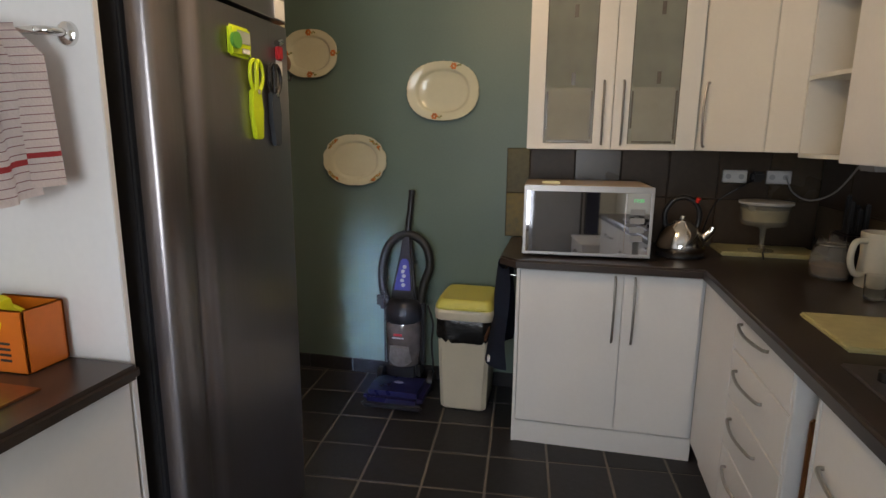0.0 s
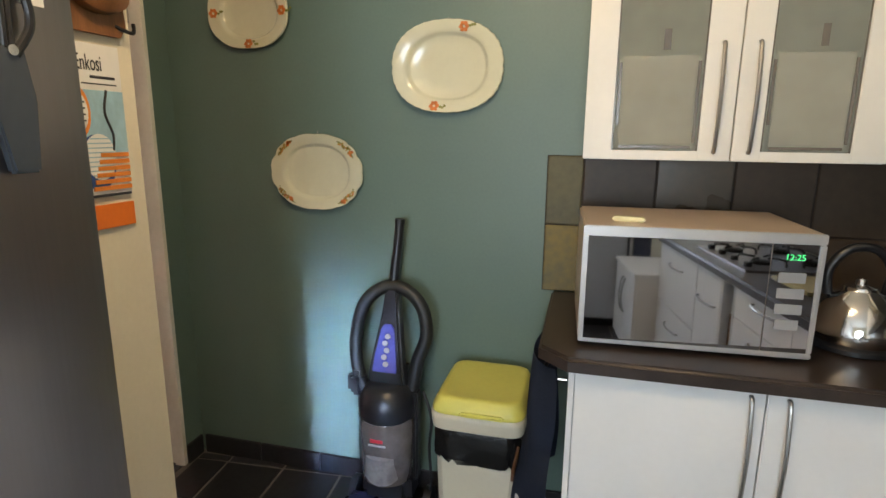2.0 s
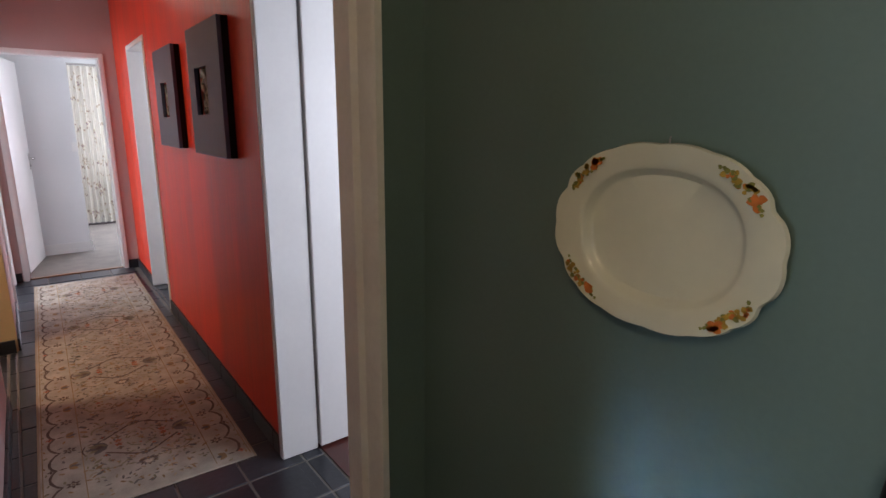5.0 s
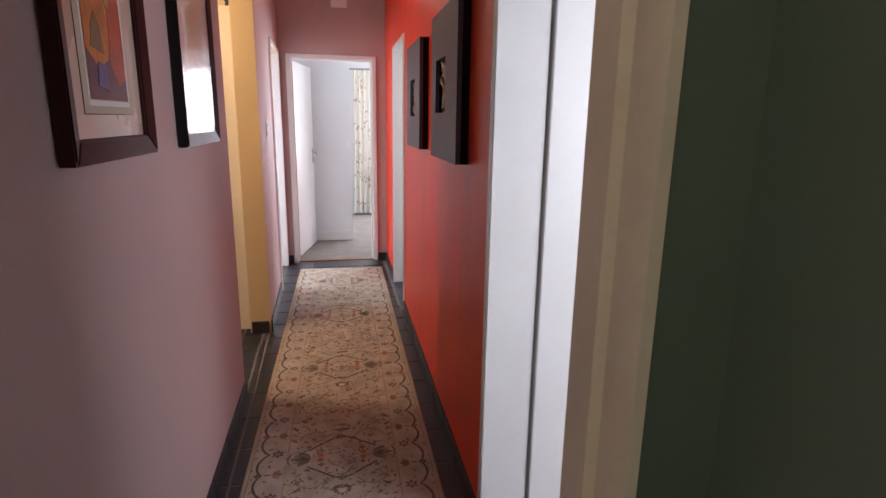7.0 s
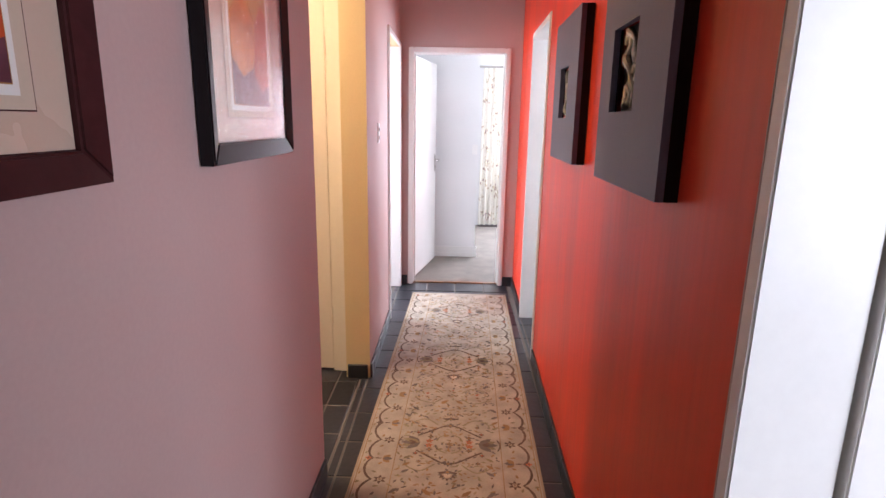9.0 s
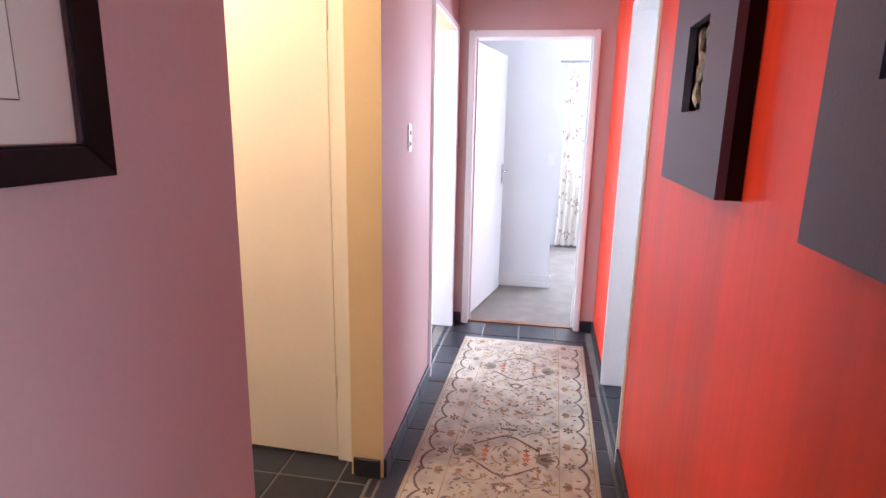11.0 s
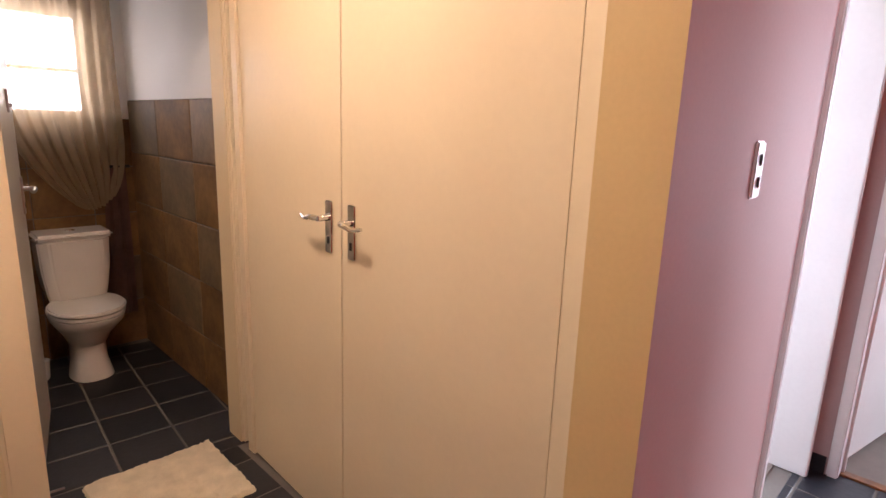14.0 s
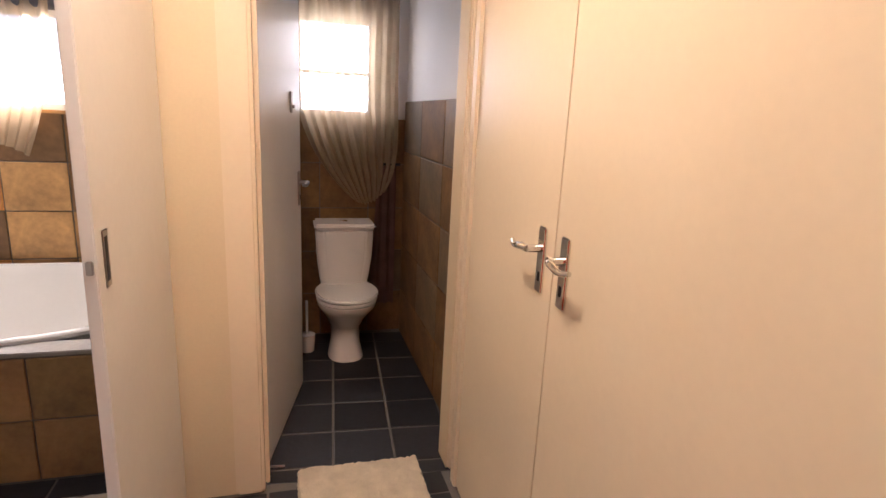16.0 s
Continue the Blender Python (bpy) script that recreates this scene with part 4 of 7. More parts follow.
def hanging_cloth():
    """A folded pair of jeans hanging on the worktop's end."""
    ob = thing("denim_cloth", "folded dark blue denim hanging at the worktop end", "cloth", pose(0.30, 3.08, 0))
    bm = bmesh.new()
    nx, nz = 18, 22
    rnd = random.Random(7)
    g = []
    for k in range(nz + 1):
        z = 0.86 - 0.50 * k / nz
        row = []
        for i in range(nx + 1):
            u = i / nx
            row.append(bm.verts.new((0.055 - 0.115 * (0.55 + 0.45 * k / nz) * math.sin(math.pi * u) - 0.02 + 0.008 * math.sin(9 * u + 0.3 * k), -0.14 + 0.36 * u + 0.01 * math.sin(k * 0.7), z - 0.03 * math.sin(5 * u))))
        g.append(row)
    for a, b in zip(g, g[1:]):
        for i in range(nx):
            bm.faces.new((a[i], a[i + 1], b[i + 1], b[i]))
    r = bmesh.ops.solidify(bm, geom=list(bm.faces), thickness=0.012)
    part("denim", bm, DENIM, ob)
    part("patch", boxm(-0.076, -0.068, -0.09, 0.06, 0.475, 0.505, 0.003), LEATHER, ob, "brown leather patch")
    part("tag", boxm(-0.07, -0.055, -0.02, 0.03, 0.345, 0.375, 0.002), PAPER, ob, "small white tag")
    part("hanging_loop", tube([(0.0, 0.0, 0.80), (0.02, -0.02, 0.855), (0.04, -0.04, 0.86), (0.06, -0.06, 0.83)], 0.006, 8), BLACK, ob)


hanging_cloth()


# ---- kitchen: fridge side ----
def fridge():
    ob = thing("fridge", "tall brushed steel fridge with rounded door edges", "fridge", pose(-0.37, 1.62, 0))
    part("body", boxm(-0.68, -0.065, 0.0, 0.675, 0.03, 1.97, 0.006), DARKSTEEL, ob, "dark grey sides")

    def door(z0, z1):
        prof = [(-0.058, 0.012), (-0.020, 0.012), (-0.008, 0.018), (-0.002, 0.030), (0.0, 0.05), (-0.001, 0.105), (-0.006, 0.118), (-0.012, 0.128), (-0.012, 0.150), (-0.004, 0.162), (0.004, 0.172), (0.006, 0.188), (0.002, 0.206), (0.0, 0.235), (0.0, 0.645), (-0.004, 0.662), (-0.014, 0.670), (-0.058, 0.672)]
        bm = bmesh.new()
        lo = [bm.verts.new((x, y, z0)) for x, y in prof]
        hi = [bm.verts.new((x, y, z1)) for x, y in prof]
        k = len(prof)
        bm.faces.new(lo[::-1])
        bm.faces.new(hi)
        for i in range(k):
            bm.faces.new((lo[i], lo[(i + 1) % k], hi[(i + 1) % k], hi[i]))
        return bm

    part("door", door(0.07, 1.782), STEEL, ob, "brushed steel lower door")
    part("door", door(1.796, 1.965), STEEL, ob, "brushed steel upper door")
    part("seal", boxm(-0.066, -0.056, 0.015, 0.668, 0.07, 1.965, 0.002), BLACK, ob)
    for y in (0.06, 0.61):
        part("foot", cylm((-0.10, y, 0), (-0.10, y, 0.035), 0.022), BLACK, ob)


fridge()


def timer():
    ob = thing("kitchen_timer", "lime green digital timer stuck on the fridge", "timer", pose(-0.369, 1.975, 1.69))
    part("case", boxm(0.0, 0.018, -0.05, 0.055, -0.042, 0.042, 0.008, 3), LIME, ob)
    part("screen", boxm(0.0175, 0.0195, -0.02, 0.045, -0.005, 0.03, 0.002), surface("grey_lcd", (0.42, 0.46, 0.40), 0.3, var=0.1), ob)
    part("dial", cylm((0.016, -0.03, 0.0), (0.026, -0.03, 0.0), 0.022), surface("green_dial", (0.10, 0.35, 0.05), 0.4, var=0.2), ob)
    part("button", boxm(0.0175, 0.021, 0.0, 0.04, -0.032, -0.016, 0.002), PAPER, ob)


timer()


def scissors(name, label, y, z, material, h, blade):
    ob = thing(name, label, "scissors", pose(-0.369, y, z), "scissors on the fridge")
    bm = bmesh.new()
    poly(bm, [(-0.030, 0.0), (0.020, 0.0), (0.030, -h * 0.4), (0.022, -h), (-0.018, -h), (-0.030, -h * 0.5)], 0.016, "x")
    bmesh.ops.bevel(bm, geom=list(bm.edges), offset=0.004, segments=2, affect="EDGES")
    part("sheath", bm, material, ob)
    for s in (-1, 1):
        part("finger_loop", tube([(0.010 + 0.004 * s, s * 0.006, -0.01), (0.012, s * 0.034, 0.03), (0.012, s * 0.030, 0.072), (0.012, s * 0.008, 0.085), (0.012, s * 0.004, 0.05), (0.010, s * 0.004, 0.0)], 0.006, 8, n=8), blade, ob)
    part("pivot", cylm((0.012, 0, -0.005), (0.020, 0, -0.005), 0.007), CHROME, ob)


scissors("scissors", "lime green kitchen scissors in a magnetic sheath", 2.055, 1.565, LIME, 0.145, LIME)
scissors("scissors", "dark grey scissors in a magnetic sheath", 2.165, 1.565, surface("grey_blue_plastic", (0.04, 0.05, 0.065), 0.4, var=0.2), 0.165, BLACK)


def clip():
    ob = thing("magnetic_clip", "red magnetic clip holding a small white note", "clip", pose(-0.369, 2.205, 1.68))
    part("clip_body", boxm(0.0, 0.016, -0.016, 0.016, -0.01, 0.035, 0.005), surface("red_clip", (0.45, 0.02, 0.03), 0.35, var=0.1), ob)
    part("clip_jaw", cylm((0.01, -0.014, 0.04), (0.01, 0.014, 0.05), 0.010), CHROME, ob)
    n = part("note", boxm(0.002, 0.004, -0.012, 0.026, -0.055, -0.01, 0.0), PAPER, ob, "small white paper note")


clip()
solid("paper_strip", boxm(-0.369, -0.366, 2.20, 2.262, 1.80, 1.86, 0.0), PAPER, "white paper strip on the fridge door", "note")


def end_panel():
    return solid("fridge_end_panel", boxm(-1.078, -0.43, 1.545, 1.562, 0.0, 2.1, 0.002), WHITEGLOSS, "tall white panel between sink and fridge", "panel")


end_panel()


def sink_side():
    ob = thing("sink_cabinet", "white base cabinet under the sink worktop", "cabinet", pose(-0.43, 1.54, 0))
    part("body", boxm(-0.64, -0.02, -2.4, 0.0, 0.10, 0.858, 0.002), LAMINATE, ob)
    part("plinth", boxm(-0.06, -0.045, -2.4, 0.0, 0, 0.1, 0.001), LAMINATE, ob)
    for k in range(4):
        d = part("door", boxm(-0.018, 0.0, -0.598 - 0.6 * k, -0.002 - 0.6 * k, 0.115, 0.853, 0.003), LAMINATE, ob)
        bow(d, (0, -0.55 - 0.6 * k, 0.8), (0, -0.55 - 0.6 * k, 0.55), (0.03, 0, 0))
    bm = boxm(-1.077, -0.392, -0.9, 1.543, 0.862, 0.90, 0.012, 4)
    solid("sink_worktop", bm, WORKTOP, "dark brown worktop with a rounded corner", "worktop")
    s = thing("sink_drainer", "copper-tinted steel drainer let into the worktop", "sink", pose(-0.95, 0.75, 0.90))
    sm = surface("coppery_steel", (0.32, 0.17, 0.10), 0.30, metal=0.9, var=0.2, coarse=5, fine=60, bump=0.03)
    part("rim", boxm(0, 0.46, 0, 0.62, 0.0, 0.005, 0.002), sm, s)
    for k in range(6):
        part("drain_rib", boxm(0.05 + 0.065 * k, 0.058 + 0.065 * k, 0.26, 0.58, 0.005, 0.010, 0.002), sm, s)
    t = thing("sink_tap", "curved chrome kitchen tap", "tap", pose(-0.86, 1.22, 0.90))
    part("base", lathe([(0.026, 0), (0.024, 0.04), (0.014, 0.05)], 20), CHROME, t)
    part("spout", tube([(0, 0, 0.04), (0.0, 0, 0.16), (0.05, -0.02, 0.20), (0.13, -0.04, 0.17), (0.16, -0.05, 0.10)], 0.012, 12), CHROME, t)


sink_side()


def rack():
    ob = thing("dish_rack", "orange plastic caddy standing on the worktop", "caddy", pose(-0.672, 1.475, 0.90) @ Matrix.Diagonal((1, 1, 1.1, 1)))
    bm = bmesh.new()
    for a, b, c, d in ((-0.09, 0.09, -0.055, -0.049), (-0.09, 0.09, 0.049, 0.055), (-0.09, -0.084, -0.049, 0.049), (0.084, 0.09, -0.049, 0.049)):
        box(bm, a, b, c, d, 0.0, 0.135, 0.003)
    box(bm, -0.084, 0.084, -0.049, 0.049, 0.0, 0.006)
    part("tub", bm, ORANGE, ob)
    for k in range(4):
        part("drain_slot", boxm(0.02 + 0.0, 0.05, -0.0562, -0.0548, 0.025 + 0.012 * k, 0.030 + 0.012 * k, 0.0), INK, ob)


rack()


def washing_cloth():
    """A thick cloth thrown over the caddy's rim, in soft bulges."""
    bm = boxm(-0.085, 0.070, -0.085, 0.050, -0.035, 0.068, 0.030, 5)
    bmesh.ops.subdivide_edges(bm, edges=[e for e in bm.edges if e.calc_length() > 0.03], cuts=6, use_grid_fill=True)
    for v in bm.verts:
        x, y, z = v.co
        v.co += Vector((0.005 * math.sin(60 * z + 30 * y), 0.007 * math.sin(38 * x + 25 * z), 0.008 * math.sin(30 * x + 45 * y)))
    solid("washing_up_cloth", bm, YELLOWCLOTH, "bright yellow cloth draped over the orange caddy", "cloth", pose(-0.715, 1.458, 0.985, 0, 6, 0))


washing_cloth()


def towel_rail():
    ob = thing("towel_rail", "chrome towel rail on the white panel", "towel rail", pose(-0.496, 1.544, 1.640))
    part("wall_rose", lathe([(0.026, 0), (0.024, 0.008), (0.014, 0.014)], 28), CHROME, ob).matrix_basis = pose(0, 0, 0, 90, 0, 0)
    part("arm", tube([(0, -0.01, 0), (-0.01, -0.04, 0), (-0.04, -0.05, 0)], 0.009, 10), CHROME, ob)
    part("rail", cylm((-0.03, -0.05, 0), (-0.52, -0.05, 0), 0.008), CHROME, ob)
    part("wall_rose", lathe([(0.026, 0), (0.024, 0.008), (0.014, 0.014)], 28), CHROME, ob).matrix_basis = pose(-0.56, 0, 0, 90, 0, 0)
    part("arm", tube([(-0.56, -0.01, 0), (-0.55, -0.04, 0), (-0.52, -0.05, 0)], 0.009, 10), CHROME, ob)


towel_rail()


def towel(x0, x1, z_top, z_bot, y, seed, label, lean=0.0):
    """A checked tea towel hung over the rail, its thin stripes woven as separate bands."""
    ob = thing("tea_towel", label, "towel", pose(x0, y, 0), "tea towels on the rail")
    w = x1 - x0
    nz, nx = 60, 14
    rows = []
    for k in range(nz + 1):
        z = z_top - (z_top - z_bot) * k / nz
        rows.append([(w * (i / nx) * (0.75 + 0.25 * min(1, k / 12)) + lean * k / nz, -0.008 * math.sin(i / nx * 9 + seed) * (0.4 + k / nz) - 0.012 * math.sin(math.pi * min(1, k / 3) / 2), z - 0.02 * math.sin(i / nx * 2 + seed) * k / nz) for i in range(nx + 1)])
    bands = {"cloth": [], "thin": [], "red": []}
    for k in range(nz):
        kind = "red" if k in (47, 48) else "thin" if k % 3 == 0 else "cloth"
        bands[kind].append(k)
    for kind, mat, nm in (("cloth", TOWEL, "cloth"), ("thin", TOWELDARK, "thin_stripe"), ("red", TOWELRED, "wide_stripe")):
        bm = bmesh.new()
        for k in bands[kind]:
            a, b = rows[k], rows[k + 1]
            if kind == "thin":
                b = [tuple(p + 0.30 * (q - p) for p, q in zip(u, v)) for u, v in zip(a, b)]
            va, vb = [bm.verts.new(p) for p in a], [bm.verts.new(p) for p in b]
            for i in range(nx):
                bm.faces.new((va[i], va[i + 1], vb[i + 1], vb[i]))
            if kind == "thin":
                va, vb = [bm.verts.new(p) for p in b], [bm.verts.new(p) for p in rows[k + 1]]
                for i in range(nx):
                    f = bm.faces.new((va[i], va[i + 1], vb[i + 1], vb[i]))
                    f.material_index = 1
        bmesh.ops.solidify(bm, geom=list(bm.faces), thickness=0.004)
        part(nm, bm, [mat, TOWEL], ob)


towel(-0.80, -0.500, 1.655, 1.325, 1.487, 1.0, "pale tea towel with thin maroon stripes", 0.02)
towel(-0.690, -0.585, 1.662, 1.285, 1.474, 2.0, "pale tea towel with a red band folded narrow", 0.05)


# ---- kitchen: pier with calendar and board ----
def calendar():
    ob = thing("paper_calendar", "colourful printed calendar hanging on the wall end", "calendar", pose(-0.509, 2.374, 0) @ Matrix.Diagonal((1, 0.555, 1, 1)))
    part("sheet", boxm(0.0, 0.003, 0.0, 0.222, 1.335, 1.60, 0.0), PAPER, ob)
    part("header", boxm(0.0, 0.004, 0.0, 0.222, 1.535, 1.612, 0.0), PAPER, ob)
    part("header_stripe", boxm(0.0, 0.0045, 0.06, 0.20, 1.540, 1.5425, 0.0), INK, ob)
    part("print_base", boxm(0.0, 0.0045, 0.0, 0.222, 1.413, 1.53, 0.0), LBLUE, ob, "pale blue printed picture")
    bm = bmesh.new()
    poly(bm, [(0.035 + 0.045 * math.cos(t), 1.49 + 0.045 * math.sin(t)) for t in [k * 0.3142 for k in range(20)]], 0.0055, "x")
    part("orange_ring", bm, ORINK, ob)
    bm = bmesh.new()
    poly(bm, [(0.035 + 0.034 * math.cos(t), 1.49 + 0.034 * math.sin(t)) for t in [k * 0.3142 for k in range(20)]], 0.0065, "x")
    part("white_disc", bm, PAPER, ob)
    for k in range(4):
        part("text_bar", boxm(0.0, 0.0072, 0.012, 0.058, 1.473 + 0.011 * k, 1.476 + 0.011 * k, 0.0), INK, ob)
    disc = [k * 0.2618 for k in range(24)]
    bm = bmesh.new()
    poly(bm, [(0.088 + 0.074 * math.cos(t), 1.398 + 0.052 * math.sin(t)) for t in disc], 0.0050, "x")
    part("blue_disc", bm, surface("navy_ink", (0.035, 0.085, 0.26), 0.6, var=0.3, coarse=20), ob)
    bm = bmesh.new()
    poly(bm, [(0.100 + 0.064 * math.cos(t), 1.408 + 0.043 * math.sin(t)) for t in disc], 0.0056, "x")
    part("hatched_disc", bm, PAPER, ob)
    for k in range(9):
        v = -0.034 + 0.0085 * k
        u = 0.060 * math.sqrt(max(0.0, 1 - (v / 0.043) ** 2))
        part("hatch_bar", boxm(0.0, 0.0061, 0.100 - u, 0.100 + u, 1.408 + v - 0.0011, 1.408 + v + 0.0011, 0.0), LBLUE, ob)
    part("sub_heading", boxm(0.0, 0.0048, 0.095, 0.195, 1.551, 1.556, 0.0), INK, ob)
    part("arc_line", tube([(0.006, 0.15, 1.53), (0.006, 0.135, 1.49), (0.006, 0.16, 1.45), (0.006, 0.155, 1.42)], 0.003, 6, n=6), INK, ob)
    for k in range(6):
        part("orange_bar", boxm(0.0, 0.0066, 0.10 - 0.008 * (5 - k), 0.218, 1.345 + 0.0125 * k, 1.353 + 0.0125 * k, 0.0), ORINK, ob)
    part("ink_bar", boxm(0.0, 0.0055, 0.04, 0.215, 1.333, 1.338, 0.0), INK, ob)
    part("orange_strip", boxm(0.0, 0.006, 0.02, 0.220, 1.272, 1.318, 0.001), ORANGE, ob, "orange lower strip")
    part("red_emblem", cylm((0.0, 0.012, 1.59), (0.0065, 0.012, 1.59), 0.016, seg=14), ORINK, ob)
    cu = bpy.data.curves.new("heading", "FONT")
    cu.body, cu.size, cu.extrude = "Enkosi", 0.040, 0.0003
    cu.materials.append(INK)
    tx = new("heading", cu)
    tx.parent, tx.matrix_basis = ob, pose(0.0053, 0.040, 1.565, 90, 0, 90)


calendar()


def bread_board():
    ob = thing("wooden_spoon_plaque", "carved brown wooden plaque above the calendar", "wooden plaque", pose(-0.509, 2.30, 1.63))
    bm = bmesh.new()
    poly(bm, [(0.0, 0.0), (0.20, 0.0), (0.215, 0.02), (0.205, 0.20), (0.0, 0.21)], 0.012, "x")
    part("board", bm, WOOD, ob)
    part("carved_boss", lathe([(0.0, 0.0), (0.05, 0.004), (0.046, 0.02), (0.02, 0.032)], 28, 0.7, 1.3), WOOD, ob).matrix_basis = pose(0.012, 0.15, 0.07, 0, 90, 0)
    part("hook", tube([(0.01, 0.19, 0.02), (0.02, 0.222, 0.012), (0.02, 0.226, 0.03)], 0.004, 6, n=5), BLACK, ob)


bread_board()


# ---- plates on the green wall ----
def plate(x, z, w, h, seed, sprays, label, lobes, ends=0.0, tilt=0.0):
    """An oval scalloped platter hung on the wall, with painted flower sprays on its rim."""
    ob = thing("wall_plate", label, "plate", pose(x, 3.548, z, 0, tilt, 0), "plates on the green wall")
    seg = 120
    bm = bmesh.new()
    prof = [(1.0, 0.025), (0.985, 0.031), (0.93, 0.030), (0.80, 0.0245), (0.745, 0.0225), (0.722, 0.019), (0.690, 0.010), (0.655, 0.0055), (0.40, 0.0045), (0.02, 0.006)]
    rings = []

    def edge(t, r):
        k = max(0, (r - 0.72) / 0.28)
        tab = math.exp(-((abs(math.sin(t)) / 0.30) ** 4))
        notch = math.exp(-(((abs(math.sin(t)) - 0.42) / 0.07) ** 2))
        wob = 1 + k * (0.018 * abs(math.sin(lobes * t / 2)) ** 0.7 - 0.012 + ends * (0.026 * tab - 0.022 * notch))
        c, s = math.cos(t), math.sin(t)
        p = 0.88
        return (w / 2 * r * wob * math.copysign(abs(c) ** p, c), h / 2 * r * wob * math.copysign(abs(s) ** p, s))

    for r, d in prof:
        rings.append([bm.verts.new((edge(2 * math.pi * i / seg, r)[0], -d, edge(2 * math.pi * i / seg, r)[1])) for i in range(seg)])
    back = [bm.verts.new((edge(2 * math.pi * i / seg, 0.99)[0], -0.019, edge(2 * math.pi * i / seg, 0.99)[1])) for i in range(seg)]
    foot = [bm.verts.new((edge(2 * math.pi * i / seg, 0.66)[0], -0.002, edge(2 * math.pi * i / seg, 0.66)[1])) for i in range(seg)]
    rings = [foot, back] + rings
    for a, b in zip(rings, rings[1:]):
        for i in range(seg):
            bm.faces.new((a[i], a[(i + 1) % seg], b[(i + 1) % seg], b[i]))
    bm.faces.new(rings[-1])
    bm.faces.new(foot)
    part("dish", bm, CHINA, ob)
    rnd = random.Random(seed)
    for a, kind in sprays:
        t0 = radians(a)
        bm = bmesh.new()
        cols = []
        span = 0.30 if kind == "spray" else 0.0
        for j in range(40 if kind == "spray" else 9):
            if kind == "spray":
                t, r = t0 + span * (j / 39 - 0.5) * 2 + rnd.uniform(-0.03, 0.03), 0.9
                r = 0.915 + rnd.uniform(-0.050, 0.030) * (1 if 3 < j < 36 else 0.3)
                ex, ez = edge(t, r)
                red = 28 <= j < 35 if a in (222, ) else 5 <= j < 12
                big = rnd.uniform(0.0045, 0.0065) if red else 0.0026 if j < 4 or j > 35 else rnd.uniform(0.0028, 0.0048)
                col = 0 if red else 2 if j < 4 or j > 35 else rnd.choice((1, 1, 1, 2, 0) if j % 3 else (1, 2))
            else:
                ex, ez = edge(t0, 0.86)
                tt = j * 2 * math.pi / 6
                if j < 6:
                    ex, ez = ex + 0.011 * math.cos(tt), ez + 0.011 * math.sin(tt)
                    big, col = 0.0075, 0
                else:
                    ex, ez = ex + 0.022 + 0.008 * (j - 6), ez + rnd.uniform(-0.006, 0.01)
                    big, col = 0.005, 2
            rr = math.hypot(ex / (w / 2), ez / (h / 2))
            d = 0.0255 + 0.0045 * max(0, min(1, (rr - 0.80) / 0.15))
            ring = [bm.verts.new((ex + big * (1 + 0.3 * math.sin(3 * q + j)) * math.cos(q), -d - 0.0012, ez + big * math.sin(q))) for q in [k * 2 * math.pi / 9 for k in range(9)]]
            f = bm.faces.new(ring)
            f.material_index = col
        r = bmesh.ops.extrude_face_region(bm, geom=list(bm.faces))
        bmesh.ops.translate(bm, verts=[v for v in r["geom"] if isinstance(v, bmesh.types.BMVert)], vec=(0, -0.0006, 0))
        part("flower_spray", bm, [surface("orange_red_enamel", (0.62, 0.18, 0.03), 0.3, var=0.3, coarse=60), surface("mustard_enamel", (0.48, 0.30, 0.04), 0.3, var=0.3, coarse=60), surface("olive_enamel", (0.24, 0.24, 0.05), 0.3, var=0.3, coarse=60)], ob, "painted flower spray")
    part("wall_wire", tube([(0, -0.004, h / 2 - 0.012), (0, -0.002, h / 2 + 0.004), (0, 0.0, h / 2 + 0.008)], 0.0015, 6, n=3), SATIN, ob)


plate(-0.627, 1.303, 0.376, 0.292, 11, [(138, "spray"), (42, "spray"), (222, "spray"), (318, "spray")], "ivory oval platter with four orange flower sprays", 16, 1.0)
plate(-0.113, 1.682, 0.402, 0.314, 12, [(72, "flower"), (258, "flower")], "large ivory oval platter with two small orange flowers", 34)
plate(-0.885, 1.892, 0.338, 0.264, 13, [(180, "flower"), (270, "flower"), (0, "flower"), (90, "flower")], "ivory octagonal platter with small leaf sprigs", 8)


# ---- corridor: doorways and doors ----
def nib_frame():
    """The kitchen doorway's pressed frame on the short wall end, with its stepped profile."""
    ob = thing("door_frame_kitchen", "pale grey stepped metal door frame", "door frame", pose(0, 0, 0))
    ob["kind"] = "structure"
    bm = bmesh.new()
    prof = [(-1.462, 3.56), (-1.462, 3.424), (-1.452, 3.411), (-1.384, 3.411), (-1.379, 3.403), (-1.360, 3.403), (-1.354, 3.420), (-1.316, 3.420), (-1.309, 3.408), (-1.276, 3.408), (-1.264, 3.414), (-1.264, 3.432), (-1.32, 3.432), (-1.32, 3.56)]
    lo = [bm.verts.new((x, y, 0)) for x, y in prof]
    hi = [bm.verts.new((x, y, 2.08)) for x, y in prof]
    k = len(prof)
    bm.faces.new(lo)
    bm.faces.new(hi)
    for i in range(k):
        bm.faces.new((lo[i], lo[(i + 1) % k], hi[(i + 1) % k], hi[i]))
    part("post", bm, FRAMEGREY, ob)
    part("strike_plate", boxm(-1.346, -1.326, 3.416, 3.421, 1.85, 1.93, 0.001), SATIN, ob)


nib_frame()


